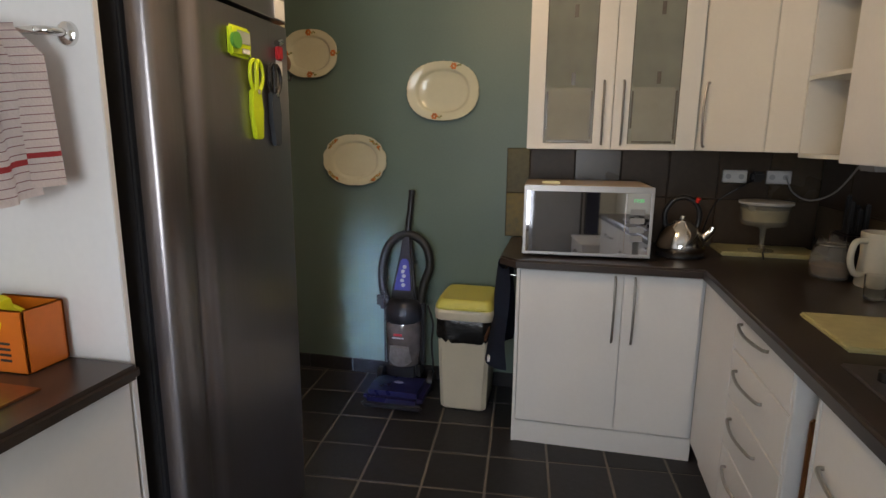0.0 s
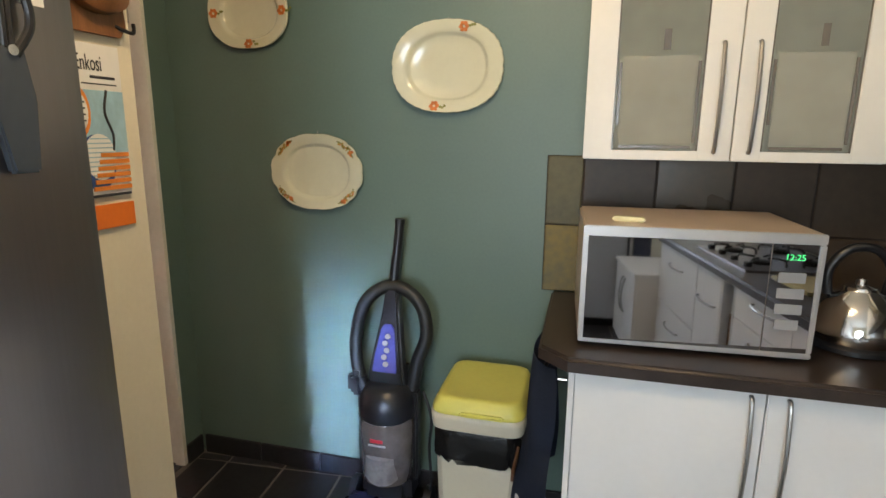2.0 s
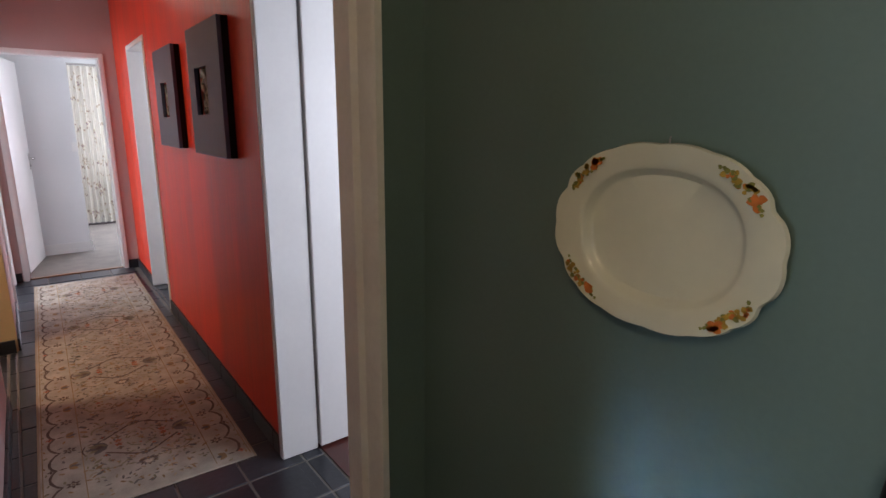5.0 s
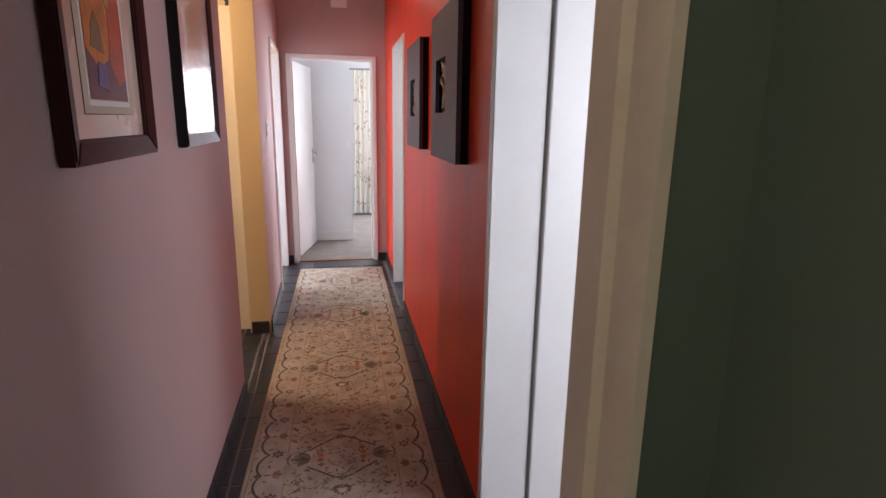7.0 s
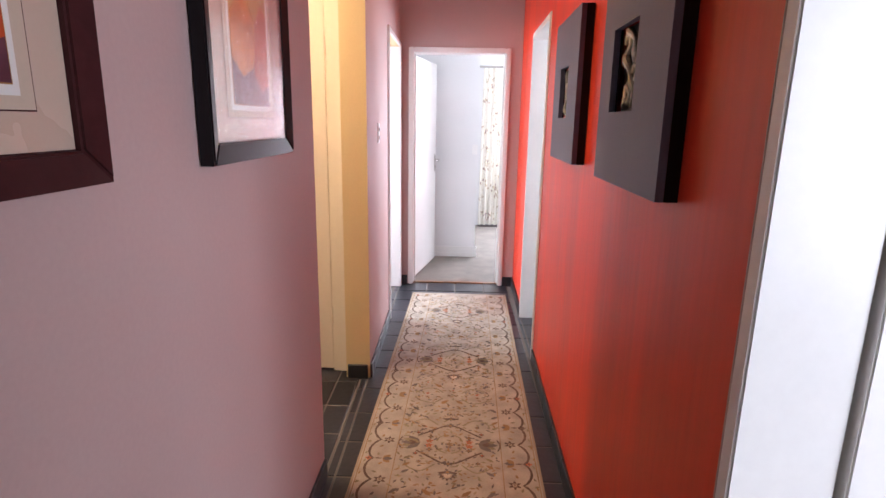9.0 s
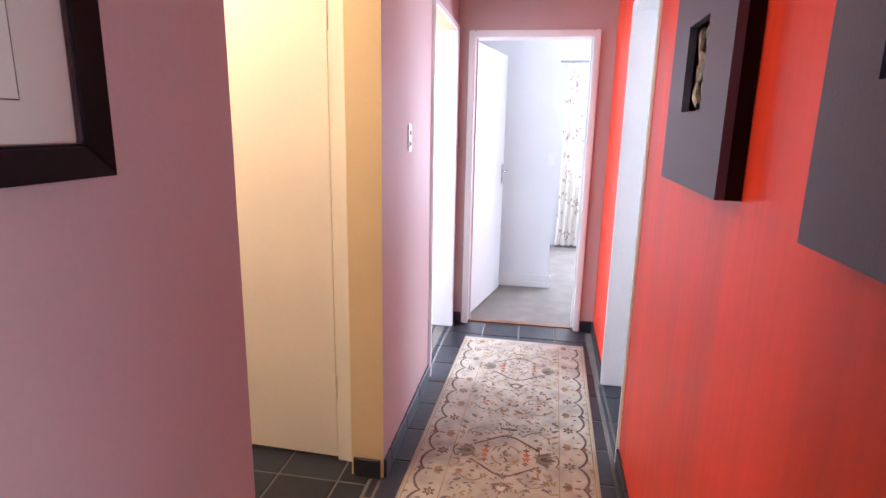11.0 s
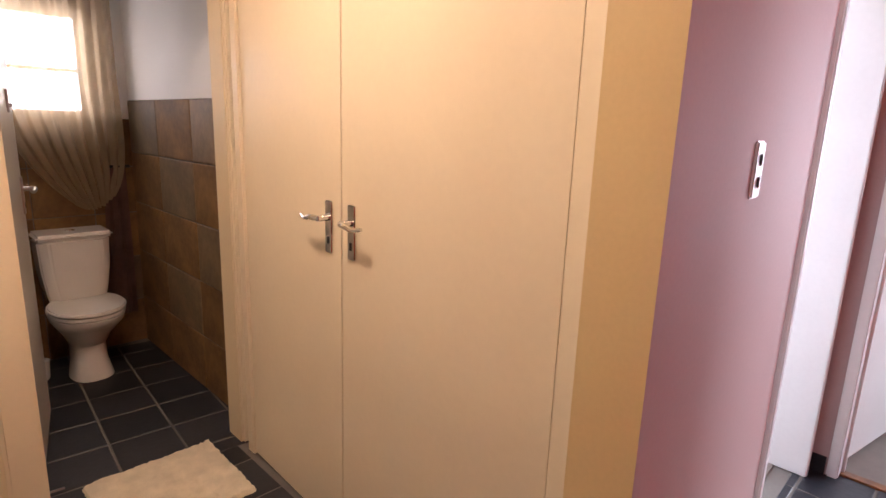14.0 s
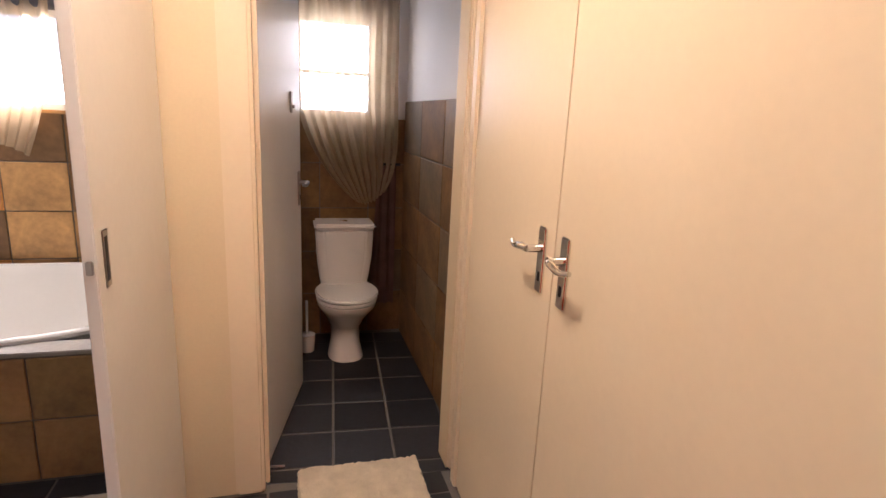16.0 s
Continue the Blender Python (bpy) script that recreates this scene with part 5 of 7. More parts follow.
def store_door():
    f = thing("door_frame_store", "white painted wooden door frame in the red wall", "door frame", RW)
    f["kind"] = "structure"
    part("post", boxm(0.868, 0.905, -0.155, 0.014, 0.0, 2.09, 0.004), WHITEGLOSS, f)
    part("post", boxm(0.03, 0.066, -0.155, 0.014, 0.0, 2.09, 0.004), WHITEGLOSS, f)
    part("head", boxm(0.066, 0.868, -0.155, 0.014, 2.05, 2.09, 0.004), WHITEGLOSS, f)
    part("architrave_edge", boxm(0.905, 0.913, -0.002, 0.012, 0.0, 2.1, 0.002), PINK, f)
    d = thing("store_door", "plain white door standing open into the next room", "door", pose(-2.300, 3.702, 0.008, 0, 0, 90.5))
    part("leaf", boxm(0, 0.80, 0.0, 0.040, 0.004, 2.03, 0.003), WHITEGLOSS, d)
    for z in (0.20, 0.95, 1.80):
        part("hinge", cylm((-0.006, 0.046, z), (-0.006, 0.046, z + 0.09), 0.007, seg=10), SATIN, d)
    lever(d, 0.74, 0.0, 1.02, -1, -1, SATIN)


store_door()


def pantry_frame():
    f = thing("door_frame_pantry", "white painted door frame in the red wall", "door frame", RW)
    f["kind"] = "structure"
    part("post", boxm(3.318, 3.352, -0.165, 0.010, 0.0, 2.06, 0.004), WHITEGLOSS, f)
    p = part("post", boxm(4.110, 4.140, -0.165, 0.010, 0.0, 2.06, 0.004), WHITEGLOSS, f)
    part("head", boxm(3.352, 4.110, -0.165, 0.010, 2.018, 2.06, 0.004), WHITEGLOSS, f)
    part("strike_plate", boxm(4.1085, 4.111, -0.152, -0.124, 1.06, 1.17, 0.002), SATIN, f)
    part("strike_slot", boxm(4.1078, 4.1095, -0.145, -0.131, 1.08, 1.14, 0.001), INK, f)


pantry_frame()
bm = boxm(-6.35, -4.32, 5.86, 5.98, 0.0, 0.09, 0.004)
fixed("baseboard_pantry", bm, WHITEGLOSS, "white skirting board")


def end_door():
    fr = thing("door_frame_bedroom", "white painted door frame at the corridor end", "door frame", pose(0, 0, 0))
    fr["kind"] = "structure"
    for y0, y1 in ((2.672, 2.716), (3.487, 3.530)):
        bm = boxm(-6.555, -6.388, y0, y1, 0, 2.062, 0.006)
        part("post", bm, WHITEGLOSS, fr)
    part("stop", boxm(-6.50, -6.47, 2.716, 2.728, 0, 2.018, 0.002), WHITEGLOSS, fr)
    part("stop", boxm(-6.50, -6.47, 3.475, 3.487, 0, 2.018, 0.002), WHITEGLOSS, fr)
    part("head", boxm(-6.555, -6.388, 2.716, 3.487, 2.018, 2.062, 0.006), WHITEGLOSS, fr)
    part("threshold", boxm(-6.49, -6.44, 2.716, 3.487, -0.012, 0.008, 0.003), WOOD, fr)
    a, b = Vector((-6.585, 2.715)), Vector((-7.40, 2.885))
    ang = math.degrees(math.atan2(b.y - a.y, b.x - a.x))
    d = thing("bedroom_door", "plain white door standing open into the bedroom", "door", pose(a.x, a.y, 0.010, 0, 0, ang))
    part("leaf", boxm(0, 0.79, 0.0, 0.040, 0.004, 2.005, 0.003), WHITEGLOSS, d)
    lever(d, 0.735, 0.0, 1.03, -1, -1)
    lever(d, 0.735, 0.04, 1.03, -1, 1)


end_door()


def study_door():
    fr = thing("door_frame_study", "white painted door frame beside the light switch", "door frame", pose(0, 0, 0))
    fr["kind"] = "structure"
    part("post", boxm(-5.478, -5.444, 2.468, 2.622, 0, 2.085, 0.005), WHITEGLOSS, fr)
    part("post", boxm(-6.335, -6.300, 2.425, 2.618, 0, 2.085, 0.005), WHITEGLOSS, fr)
    part("head", boxm(-6.300, -5.478, 2.425, 2.618, 2.05, 2.085, 0.005), WHITEGLOSS, fr)
    d = thing("study_door", "white door folded back into the bright room", "door", pose(-6.322, 2.412, 0.010, 0, 0, -88))
    part("leaf", boxm(0.030, 0.68, -0.02, 0.020, 0.004, 2.03, 0.003), WHITEGLOSS, d)
    for z in (0.25, 1.05, 1.75):
        part("hinge", cylm((0.012, 0.012, z), (0.012, 0.012, z + 0.10), 0.013, seg=10), SATIN, d)
    lever(d, 0.62, 0.02, 1.03, -1, 1, SATIN)


study_door()


def light_switch():
    ob = thing("light_switch", "tall white two-gang light switch plate", "light switch", pose(-4.922, 2.607, 1.386, 0, 0, 0))
    part("plate", boxm(-0.026, 0.026, 0.0, 0.010, -0.061, 0.061, 0.004), WHITEGLOSS, ob)
    for z in (0.022, -0.026):
        part("rocker", boxm(-0.008, 0.008, 0.009, 0.015, z - 0.013, z + 0.013, 0.003), surface("rocker_grey", (0.35, 0.36, 0.36), 0.35, var=0.05), ob)


light_switch()

# skirtings of dark tile
SKIRT = surface("dark_slate_skirting", (0.022, 0.022, 0.025), 0.4, var=0.35, coarse=6, fine=50, bump=0.12, random_var=0.2)


def skirting(name, p0, p1, h, thick, label, step=0.29, material=SKIRT):
    """A row of tile pieces along the foot of a wall; thick to the right of the way from p0 to p1."""
    d = Vector(p1) - Vector(p0)
    ob = thing(name, label, "skirting", pose(p0[0], p0[1], 0, 0, 0, math.degrees(math.atan2(d.y, d.x))))
    ob["kind"] = "structure"
    L, s = d.length, 0.0
    shared = mesh_of("skirting_tile", boxm(0, step - 0.005, -thick, 0.0, -0.012, h, 0.002, 1), material, False)
    while s < L - 0.02:
        w = min(step, L - s)
        if w > step - 0.01:
            t = new("tile", shared)
        else:
            t = new("tile", mesh_of("skirting_tile", boxm(0, w - 0.003, -thick, 0.0, -0.012, h, 0.002, 1), material, False))
        t.parent, t.matrix_basis = ob, pose(s, 0, 0)
        s += step


skirting("baseboard_green", (-1.25, 3.55), (0.37, 3.55), 0.083, 0.012, "dark slate skirting tiles under the green wall")
skirting("baseboard_nib", (-1.27, 3.435), (-1.27, 3.538), 0.085, 0.012, "dark slate skirting tile on the wall end")
skirting("baseboard_left", (-3.57, 2.560), (-0.52, 2.535), 0.085, -0.012, "dark slate skirting tiles along the pink wall")
skirting("baseboard_switch", (-5.44, 2.606), (-4.485, 2.612), 0.083, -0.013, "dark slate skirting tiles under the switch")
skirting("baseboard_return", (-4.485, 2.60), (-4.485, 2.482), 0.083, -0.013, "dark slate skirting tile at the corner")
skirting("baseboard_end", (-6.40, 3.532), (-6.40, 3.62), 0.085, 0.012, "dark slate skirting tile at the end wall")
skirting("baseboard_end", (-6.40, 2.60), (-6.40, 2.668), 0.085, 0.012, "dark slate skirting tile at the end wall")
skirting("baseboard_red", tuple((RW @ Vector((3.315, 0, 0)))[:2]), tuple((RW @ Vector((0.915, 0, 0)))[:2]), 0.085, 0.012, "dark slate skirting tiles along the red wall")
skirting("baseboard_red", tuple((RW @ Vector((4.95, 0, 0)))[:2]), tuple((RW @ Vector((4.145, 0, 0)))[:2]), 0.085, 0.012, "dark slate skirting tiles along the red wall")


# ---- corridor: pictures ----
def canvas(s0, s1, z0, z1, w0, w1, v0, v1, seed, label):
    ob = thing("wall_canvas", label, "picture", RW @ pose(s0, 0.001, z0), "grey canvases on the red wall")
    W, H = s1 - s0, z1 - z0
    a, b, c, d = w0 - s0, w1 - s0, v0 - z0, v1 - z0
    bm = bmesh.new()
    for x0, x1, y0, y1 in ((0, a, 0, H), (b, W, 0, H), (a, b, 0, c), (a, b, d, H)):
        box(bm, x0, x1, 0.030, 0.048, y0, y1)
    part("canvas_face", bm, CANVAS, ob)
    bm = bmesh.new()
    for x0, x1, y0, y1 in ((0, 0.02, 0, H), (W - 0.02, W, 0, H), (0.02, W - 0.02, 0, 0.02), (0.02, W - 0.02, H - 0.02, H)):
        box(bm, x0, x1, 0.0, 0.0295, y0, y1)
    part("stretcher", bm, BLACKWOOD, ob, "black deep edge")
    part("niche", boxm(a - 0.005, b + 0.005, 0.004, 0.012, c - 0.005, d + 0.005, 0.0), BLACKWOOD, ob, "dark recessed niche")
    rnd = random.Random(seed)
    bm = bmesh.new()
    w, h = b - a, d - c
    # two thin strands twisted round one another, with a knot and a curl
    for ph, lean in ((0.0, 0.10), (2.6, -0.08)):
        line = []
        for k in range(11):
            f = k / 10
            q = 5.2 * f + ph + seed
            line.append((a + w * (0.52 + lean * (f - 0.5) + 0.17 * math.sin(q) + 0.05 * rnd.uniform(-1, 1)), 0.024 + 0.007 * math.cos(q), c + h * (0.07 + 0.86 * f)))
        tube(line, [0.004 + 0.009 * abs(math.sin(2.3 * k + seed + ph)) for k in range(11)], 8, bm, n=4)
    for f, r in ((0.80, 0.017), (0.44, 0.014), (0.20, 0.018)):
        x0, z0 = a + w * (0.52 + 0.2 * math.sin(9 * f + seed)), c + h * f
        tube([(x0 + r * math.cos(t), 0.026, z0 + 1.3 * r * math.sin(t)) for t in (0, 1.0, 2.1, 3.1, 4.2, 5.0)], [0.006, 0.008, 0.006, 0.004, 0.007, 0.003], 8, bm, n=4)
    part("relief", bm, BRONZE, ob, "abstract silver relief")


canvas(1.245, 1.820, 1.307, 1.905, 1.475, 1.700, 1.498, 1.716, 1, "deep grey square canvas with a dark niche and silver relief")
canvas(2.205, 2.755, 1.312, 1.885, 2.400, 2.585, 1.487, 1.690, 3, "deep grey square canvas with a dark niche and silver relief")


def framed(x0, x1, z0, z1, wood, border, seed, label, art):
    W, H = abs(x1 - x0), z1 - z0
    ob = thing("framed_picture", label, "picture", pose(x0, 2.5375 + (-x0 - 0.51) * 0.00817, z0, 0, 0, -0.47) @ pose(-W, 0, 0), "framed pictures on the pink wall")
    for pts in (((0, 0), (W, 0), (W - border, border), (border, border)), ((W, 0), (W, H), (W - border, H - border), (W - border, border)), ((W, H), (0, H), (border, H - border), (W - border, H - border)), ((0, H), (0, 0), (border, border), (border, H - border))):
        bm = bmesh.new()
        lo = [bm.verts.new((u, 0.002, v)) for u, v in pts]
        hi = [bm.verts.new((u, 0.034 if i < 2 else 0.024, v)) for i, (u, v) in enumerate(pts)]
        bm.faces.new(lo)
        bm.faces.new(hi)
        for i in range(4):
            bm.faces.new((lo[i], lo[(i + 1) % 4], hi[(i + 1) % 4], hi[i]))
        bmesh.ops.bevel(bm, geom=[e for e in bm.edges if min(v.co.y for v in e.verts) > 0.02], offset=0.004, segments=2, affect="EDGES")
        part("moulding", bm, wood, ob)
    part("inner_slip", boxm(border - 0.004, W - border + 0.004, 0.004, 0.012, border - 0.004, H - border + 0.004, 0.0), SATIN if seed == 2 else DARKWOOD, ob)
    mt = part("mat", boxm(border + 0.002, W - border - 0.002, 0.006, 0.0135, border + 0.002, H - border - 0.002, 0.0), surface("glazed_mat_board", (0.56, 0.45, 0.36), 0.10 if seed == 2 else 0.28, var=0.04, coarse=3, fine=160, bump=0.0, coat=1.0 if seed == 2 else 0.3), ob, "beige mat under glass")
    i0, i1, j0, j1 = W * 0.265, W * 0.735, 0.115, H - 0.115
    part("mat_groove", boxm(i0 - 0.024, i1 + 0.024, 0.0136, 0.0142, j0 - 0.018, j1 + 0.018, 0.0), DARKWOOD, mt)
    part("mat_step", boxm(i0 - 0.022, i1 + 0.022, 0.0137, 0.0148, j0 - 0.016, j1 + 0.016, 0.0), MATBOARD, mt)
    part("print_border", boxm(i0, i1, 0.0145, 0.0154, j0, j1, 0.0), PAPER, mt)
    pr = part("print", boxm(i0 + 0.01, i1 - 0.01, 0.0150, 0.0160, j0 + 0.012, j1 - 0.01, 0.0), surface("ochre_print", (0.50, 0.26, 0.06), 0.4, var=0.5, coarse=9, fine=40, bump=0.02), mt)
    w, h = i1 - i0, j1 - j0
    for k, (pts, col) in enumerate(art):
        bm = bmesh.new()
        poly(bm, [(i0 + w * u, j0 + h * v) for u, v in pts], 0.0165 + 0.0003 * k, "y")
        part("painted_shape", bm, surface("print_colour", col, 0.4, var=0.45, coarse=14, fine=60, bump=0.02), pr)
    if seed == 2:
        pane = part("glass", boxm(border - 0.002, W - border + 0.002, 0.0200, 0.0225, border - 0.002, H - border + 0.002, 0.0), glass("picture_glass", (1, 1, 1), 0.16), ob, "shiny picture glass")
        pane.visible_shadow = False


ART = [
    (((0.05, 0.03), (0.95, 0.03), (0.95, 0.26), (0.70, 0.20), (0.45, 0.24), (0.05, 0.20)), (0.11, 0.035, 0.055)),
    (((0.05, 0.14), (0.25, 0.10), (0.42, 0.20), (0.37, 0.45), (0.20, 0.56), (0.05, 0.50)), (0.44, 0.065, 0.015)),
    (((0.45, 0.22), (0.70, 0.17), (0.95, 0.25), (0.95, 0.46), (0.72, 0.56), (0.50, 0.52), (0.40, 0.40)), (0.56, 0.17, 0.02)),
    (((0.05, 0.60), (0.20, 0.56), (0.37, 0.45), (0.50, 0.52), (0.52, 0.97), (0.05, 0.97)), (0.46, 0.26, 0.06)),
    (((0.56, 0.60), (0.95, 0.54), (0.95, 0.97), (0.58, 0.97)), (0.33, 0.23, 0.05)),
    (((0.56, 0.24), (0.60, 0.36), (0.70, 0.42), (0.80, 0.36), (0.85, 0.26)), (0.17, 0.11, 0.035)),
    (((0.52, 0.07), (0.76, 0.09), (0.72, 0.20), (0.54, 0.19)), (0.10, 0.07, 0.20)),
    (((0.30, 0.60), (0.36, 0.50), (0.46, 0.50), (0.53, 0.62), (0.54, 0.95), (0.28, 0.95)), (0.58, 0.53, 0.48)),
]
framed(-1.822, -2.325, 1.372, 2.06, DARKWOOD, 0.047, 1, "dark mahogany framed print of orange and ochre shapes", ART)
framed(-2.660, -3.210, 1.367, 2.06, BLACKWOOD, 0.045, 2, "black framed print with a wide mat behind shiny glass", ART[:5])


# ---- corridor runner ----
def runner():
    m = pose(-4.275, 3.092, 0, 0, 0, 180 - 1.45)
    L, W = 3.68, 0.79
    ob = thing("runner_rug", "long cream runner rug with brown floral vines and fringes", "rug", m)
    part("rug_body", boxm(-L / 2, L / 2, -W / 2, W / 2, -0.011, 0.006, 0.004), RUGBASE, ob)
    for s in (-1, 1):
        part("side_binding", boxm(-L / 2, L / 2, s * W / 2 - 0.006, s * W / 2 + 0.006, -0.010, 0.008, 0.003), surface("tan_binding", (0.40, 0.32, 0.22), 0.95, var=0.2, fine=240, bump=0.4), ob)
    rnd = random.Random(5)
    bm = bmesh.new()

    def ribbon(pts, w, mat, z=0.0072):
        prev = None
        if len(pts) < 8:
            fine = []
            for i in range(len(pts) - 1):
                p0, p1, p2, p3 = (Vector(pts[max(0, min(len(pts) - 1, q))]) for q in (i - 1, i, i + 1, i + 2))
                for k in range(6):
                    t = k / 6
                    fine.append(tuple(0.5 * (2 * p1 + (p2 - p0) * t + (2 * p0 - 5 * p1 + 4 * p2 - p3) * t * t + (3 * p1 - p0 - 3 * p2 + p3) * t ** 3)))
            pts = fine + [pts[-1]]
        for i, (x, y) in enumerate(pts):
            x2, y2 = pts[min(i + 1, len(pts) - 1)]
            x1, y1 = pts[max(i - 1, 0)]
            d = Vector((x2 - x1, y2 - y1))
            if d.length < 1e-6:
                continue
            n = Vector((-d.y, d.x)).normalized() * w * (0.8 + 0.4 * rnd.random()) / 2
            cur = (bm.verts.new((x + n.x, y + n.y, z)), bm.verts.new((x - n.x, y - n.y, z)))
            if prev:
                bm.faces.new((prev[0], cur[0], cur[1], prev[1])).material_index = mat
            prev = cur

    def blossom(x, y, r, petals, mat, core, z=0.0076):
        k = petals * 4
        z += 0.0003 * rnd.random()
        f = bm.faces.new([bm.verts.new((x + r * (0.72 + 0.28 * math.cos(petals * t)) * math.cos(t), y + r * (0.72 + 0.28 * math.cos(petals * t)) * math.sin(t), z)) for t in [2 * math.pi * i / k for i in range(k)]])
        f.material_index = mat
        f = bm.faces.new([bm.verts.new((x + r * 0.36 * math.cos(t), y + r * 0.36 * math.sin(t), z + 0.0006)) for t in [2 * math.pi * i / 8 for i in range(8)]])
        f.material_index = core

    def leaf(x, y, a, l, w, mat, z=0.0074):
        c, s = math.cos(a), math.sin(a)
        z += 0.0005 * rnd.random()
        pts = ((0, 0), (0.35, 0.5), (0.75, 0.35), (1, 0), (0.75, -0.35), (0.35, -0.5))
        bm.faces.new([bm.verts.new((x + c * l * u - s * w * v, y + s * l * u + c * w * v, z)) for u, v in pts]).material_index = mat

    # border: a vine of small scallops with a ringed flower and a tulip by turns
    half = 0.147
    for s in (-1, 1):
        pts = []
        for i in range(24 * 12 + 1):
            x = -1.765 + i * half / 12
            ph = (i % 12) / 12
            cusp = 0.318 + 0.016 * abs((i / 12) % 2 - 1)
            pts.append((x, s * (cusp + 0.032 * math.sin(math.pi * ph) ** 0.7)))
        ribbon(pts, 0.011, 0)
        for i in range(25):
            x = -1.765 + i * half
            if i % 2:
                blossom(x, s * 0.281, 0.030, 6, 0, 3)
                blossom(x, s * 0.281, 0.009, 5, 1, 2, 0.0086)
                leaf(x - 0.012, s * 0.362, 1.57 * s + 0.5, 0.022, 0.014, 4)
            else:
                leaf(x, s * 0.328, -1.57 * s, 0.036, 0.010, 0)
                for a, mt in ((-0.7, 2), (0.0, 1), (0.7, 2)):
                    leaf(x, s * 0.290, -1.57 * s + a, 0.044, 0.026, mt)
                blossom(x, s * 0.354, 0.015, 4, 0 if i % 4 else 5, 0)
            for q in (-1, 1):
                leaf(x + q * 0.045, s * rnd.uniform(0.295, 0.315), rnd.uniform(0, 6.28), 0.026, 0.012, rnd.choice((2, 4, 1)))
                leaf(x + q * 0.03, s * rnd.uniform(0.368, 0.378), rnd.uniform(-0.5, 0.5), 0.024, 0.009, rnd.choice((2, 4)))
        for off, wd, mt in ((0.158, 0.0035, 2), (0.012, 0.004, 2)):
            ribbon([(-L / 2 + 0.03 + k * (L - 0.06) / 60, s * (W / 2 - off)) for k in range(61)], wd, mt)

    # field: cartouches with red pairs at the sides, grey fans outside them and lotus heads between
    def lotus(x, y, d):
        for k in range(9):
            a = (k - 4) * 0.36
            leaf(x, y, a + (0 if d > 0 else math.pi), 0.060 - 0.004 * abs(k - 4), 0.018, 1 if k % 2 else 0)
            leaf(x + d * 0.010, y + 0.010 * math.sin(a), a + (0 if d > 0 else math.pi), 0.036, 0.010, 3, 0.0080)
        blossom(x, y, 0.020, 6, 1, 2, 0.0084)

    for i in range(5):
        xc = -1.375 + 0.92 * i
        if abs(xc) < L / 2 - 0.1:
            for e in (-1, 1):
                ribbon([(xc + e * 0.06, -0.15), (xc + e * 0.10, -0.095), (xc + e * 0.145, -0.035), (xc + e * 0.150, 0.0), (xc + e * 0.145, 0.035), (xc + e * 0.10, 0.095), (xc + e * 0.06, 0.15)], 0.010, 0)
                blossom(xc + e * 0.155, 0.0, 0.022, 6, 1, 2)
                lotus(xc + e * 0.215, 0.0, e)
                for s in (-1, 1):
                    blossom(xc + e * 0.017, s * 0.093, 0.019, 5, 5, 2)
                    blossom(xc + e * 0.052, s * 0.090, 0.016, 4, 0, 2)
                    blossom(xc + e * 0.085, s * 0.150, 0.014, 6, 0, 5)
                    blossom(xc + e * 0.145, s * 0.130, 0.013, 6, 0, 2)
                    ribbon([(xc + e * 0.02, s * 0.06), (xc + e * 0.055, s * 0.045), (xc + e * 0.075, s * 0.01)], 0.007, 4)
                    ribbon([(xc + e * 0.16, s * 0.06), (xc + e * 0.21, s * 0.12), (xc + e * 0.18, s * 0.18), (xc + e * 0.14, s * 0.19)], 0.007, 4)
                    for q in range(3):
                        leaf(xc + e * (0.13 + 0.05 * q), s * 0.20, s * 0.9 * e, 0.045, 0.018, (4, 2, 1)[q])
            for s in (-1, 1):
                for k in range(5):
                    leaf(xc, s * 0.135, s * 1.57 + (k - 2) * 0.36, 0.092 - 0.006 * abs(k - 2), 0.034, 1 if k % 2 == 0 else 4)
                for k in range(3):
                    leaf(xc, s * 0.15, s * 1.57 + (k - 1) * 0.4, 0.045, 0.010, 0, 0.0082)
                ribbon([(xc - 0.045, s * 0.222), (xc, s * 0.235), (xc + 0.045, s * 0.222)], 0.006, 0)
            blossom(xc, 0.0, 0.016, 5, 2, 4)
        for xx in (xc - 0.46,):
            if abs(xx) < L / 2 - 0.08:
                for e in (-1, 1):
                    blossom(xx, e * 0.020, 0.013, 5, 0, 2)
                    for s in (-1, 1):
                        blossom(xx + e * 0.018, s * 0.135, 0.013, 5, 5 if e > 0 else 2, 0)
                        ribbon([(xx + e * 0.03, s * 0.05), (xx + e * 0.08, s * 0.10), (xx + e * 0.06, s * 0.17), (xx + e * 0.02, s * 0.20)], 0.007, 4)
                        leaf(xx + e * 0.09, s * 0.06, e * s * 0.8, 0.06, 0.022, 2)
                        leaf(xx + e * 0.13, s * 0.20, e * 2.4, 0.05, 0.02, 1)
    for _ in range(1700):
        leaf(rnd.uniform(-L / 2 + 0.06, L / 2 - 0.06), rnd.uniform(-0.225, 0.225), rnd.uniform(0, 6.28), rnd.uniform(0.014, 0.034), 0.010, rnd.choice((2, 2, 4, 4, 1, 1, 6)), 0.0070)
    for _ in range(70):
        blossom(rnd.uniform(-L / 2 + 0.06, L / 2 - 0.06), rnd.uniform(-0.22, 0.22), rnd.uniform(0.006, 0.010), 5, rnd.choice((5, 2, 0, 1)), 2, 0.0071)
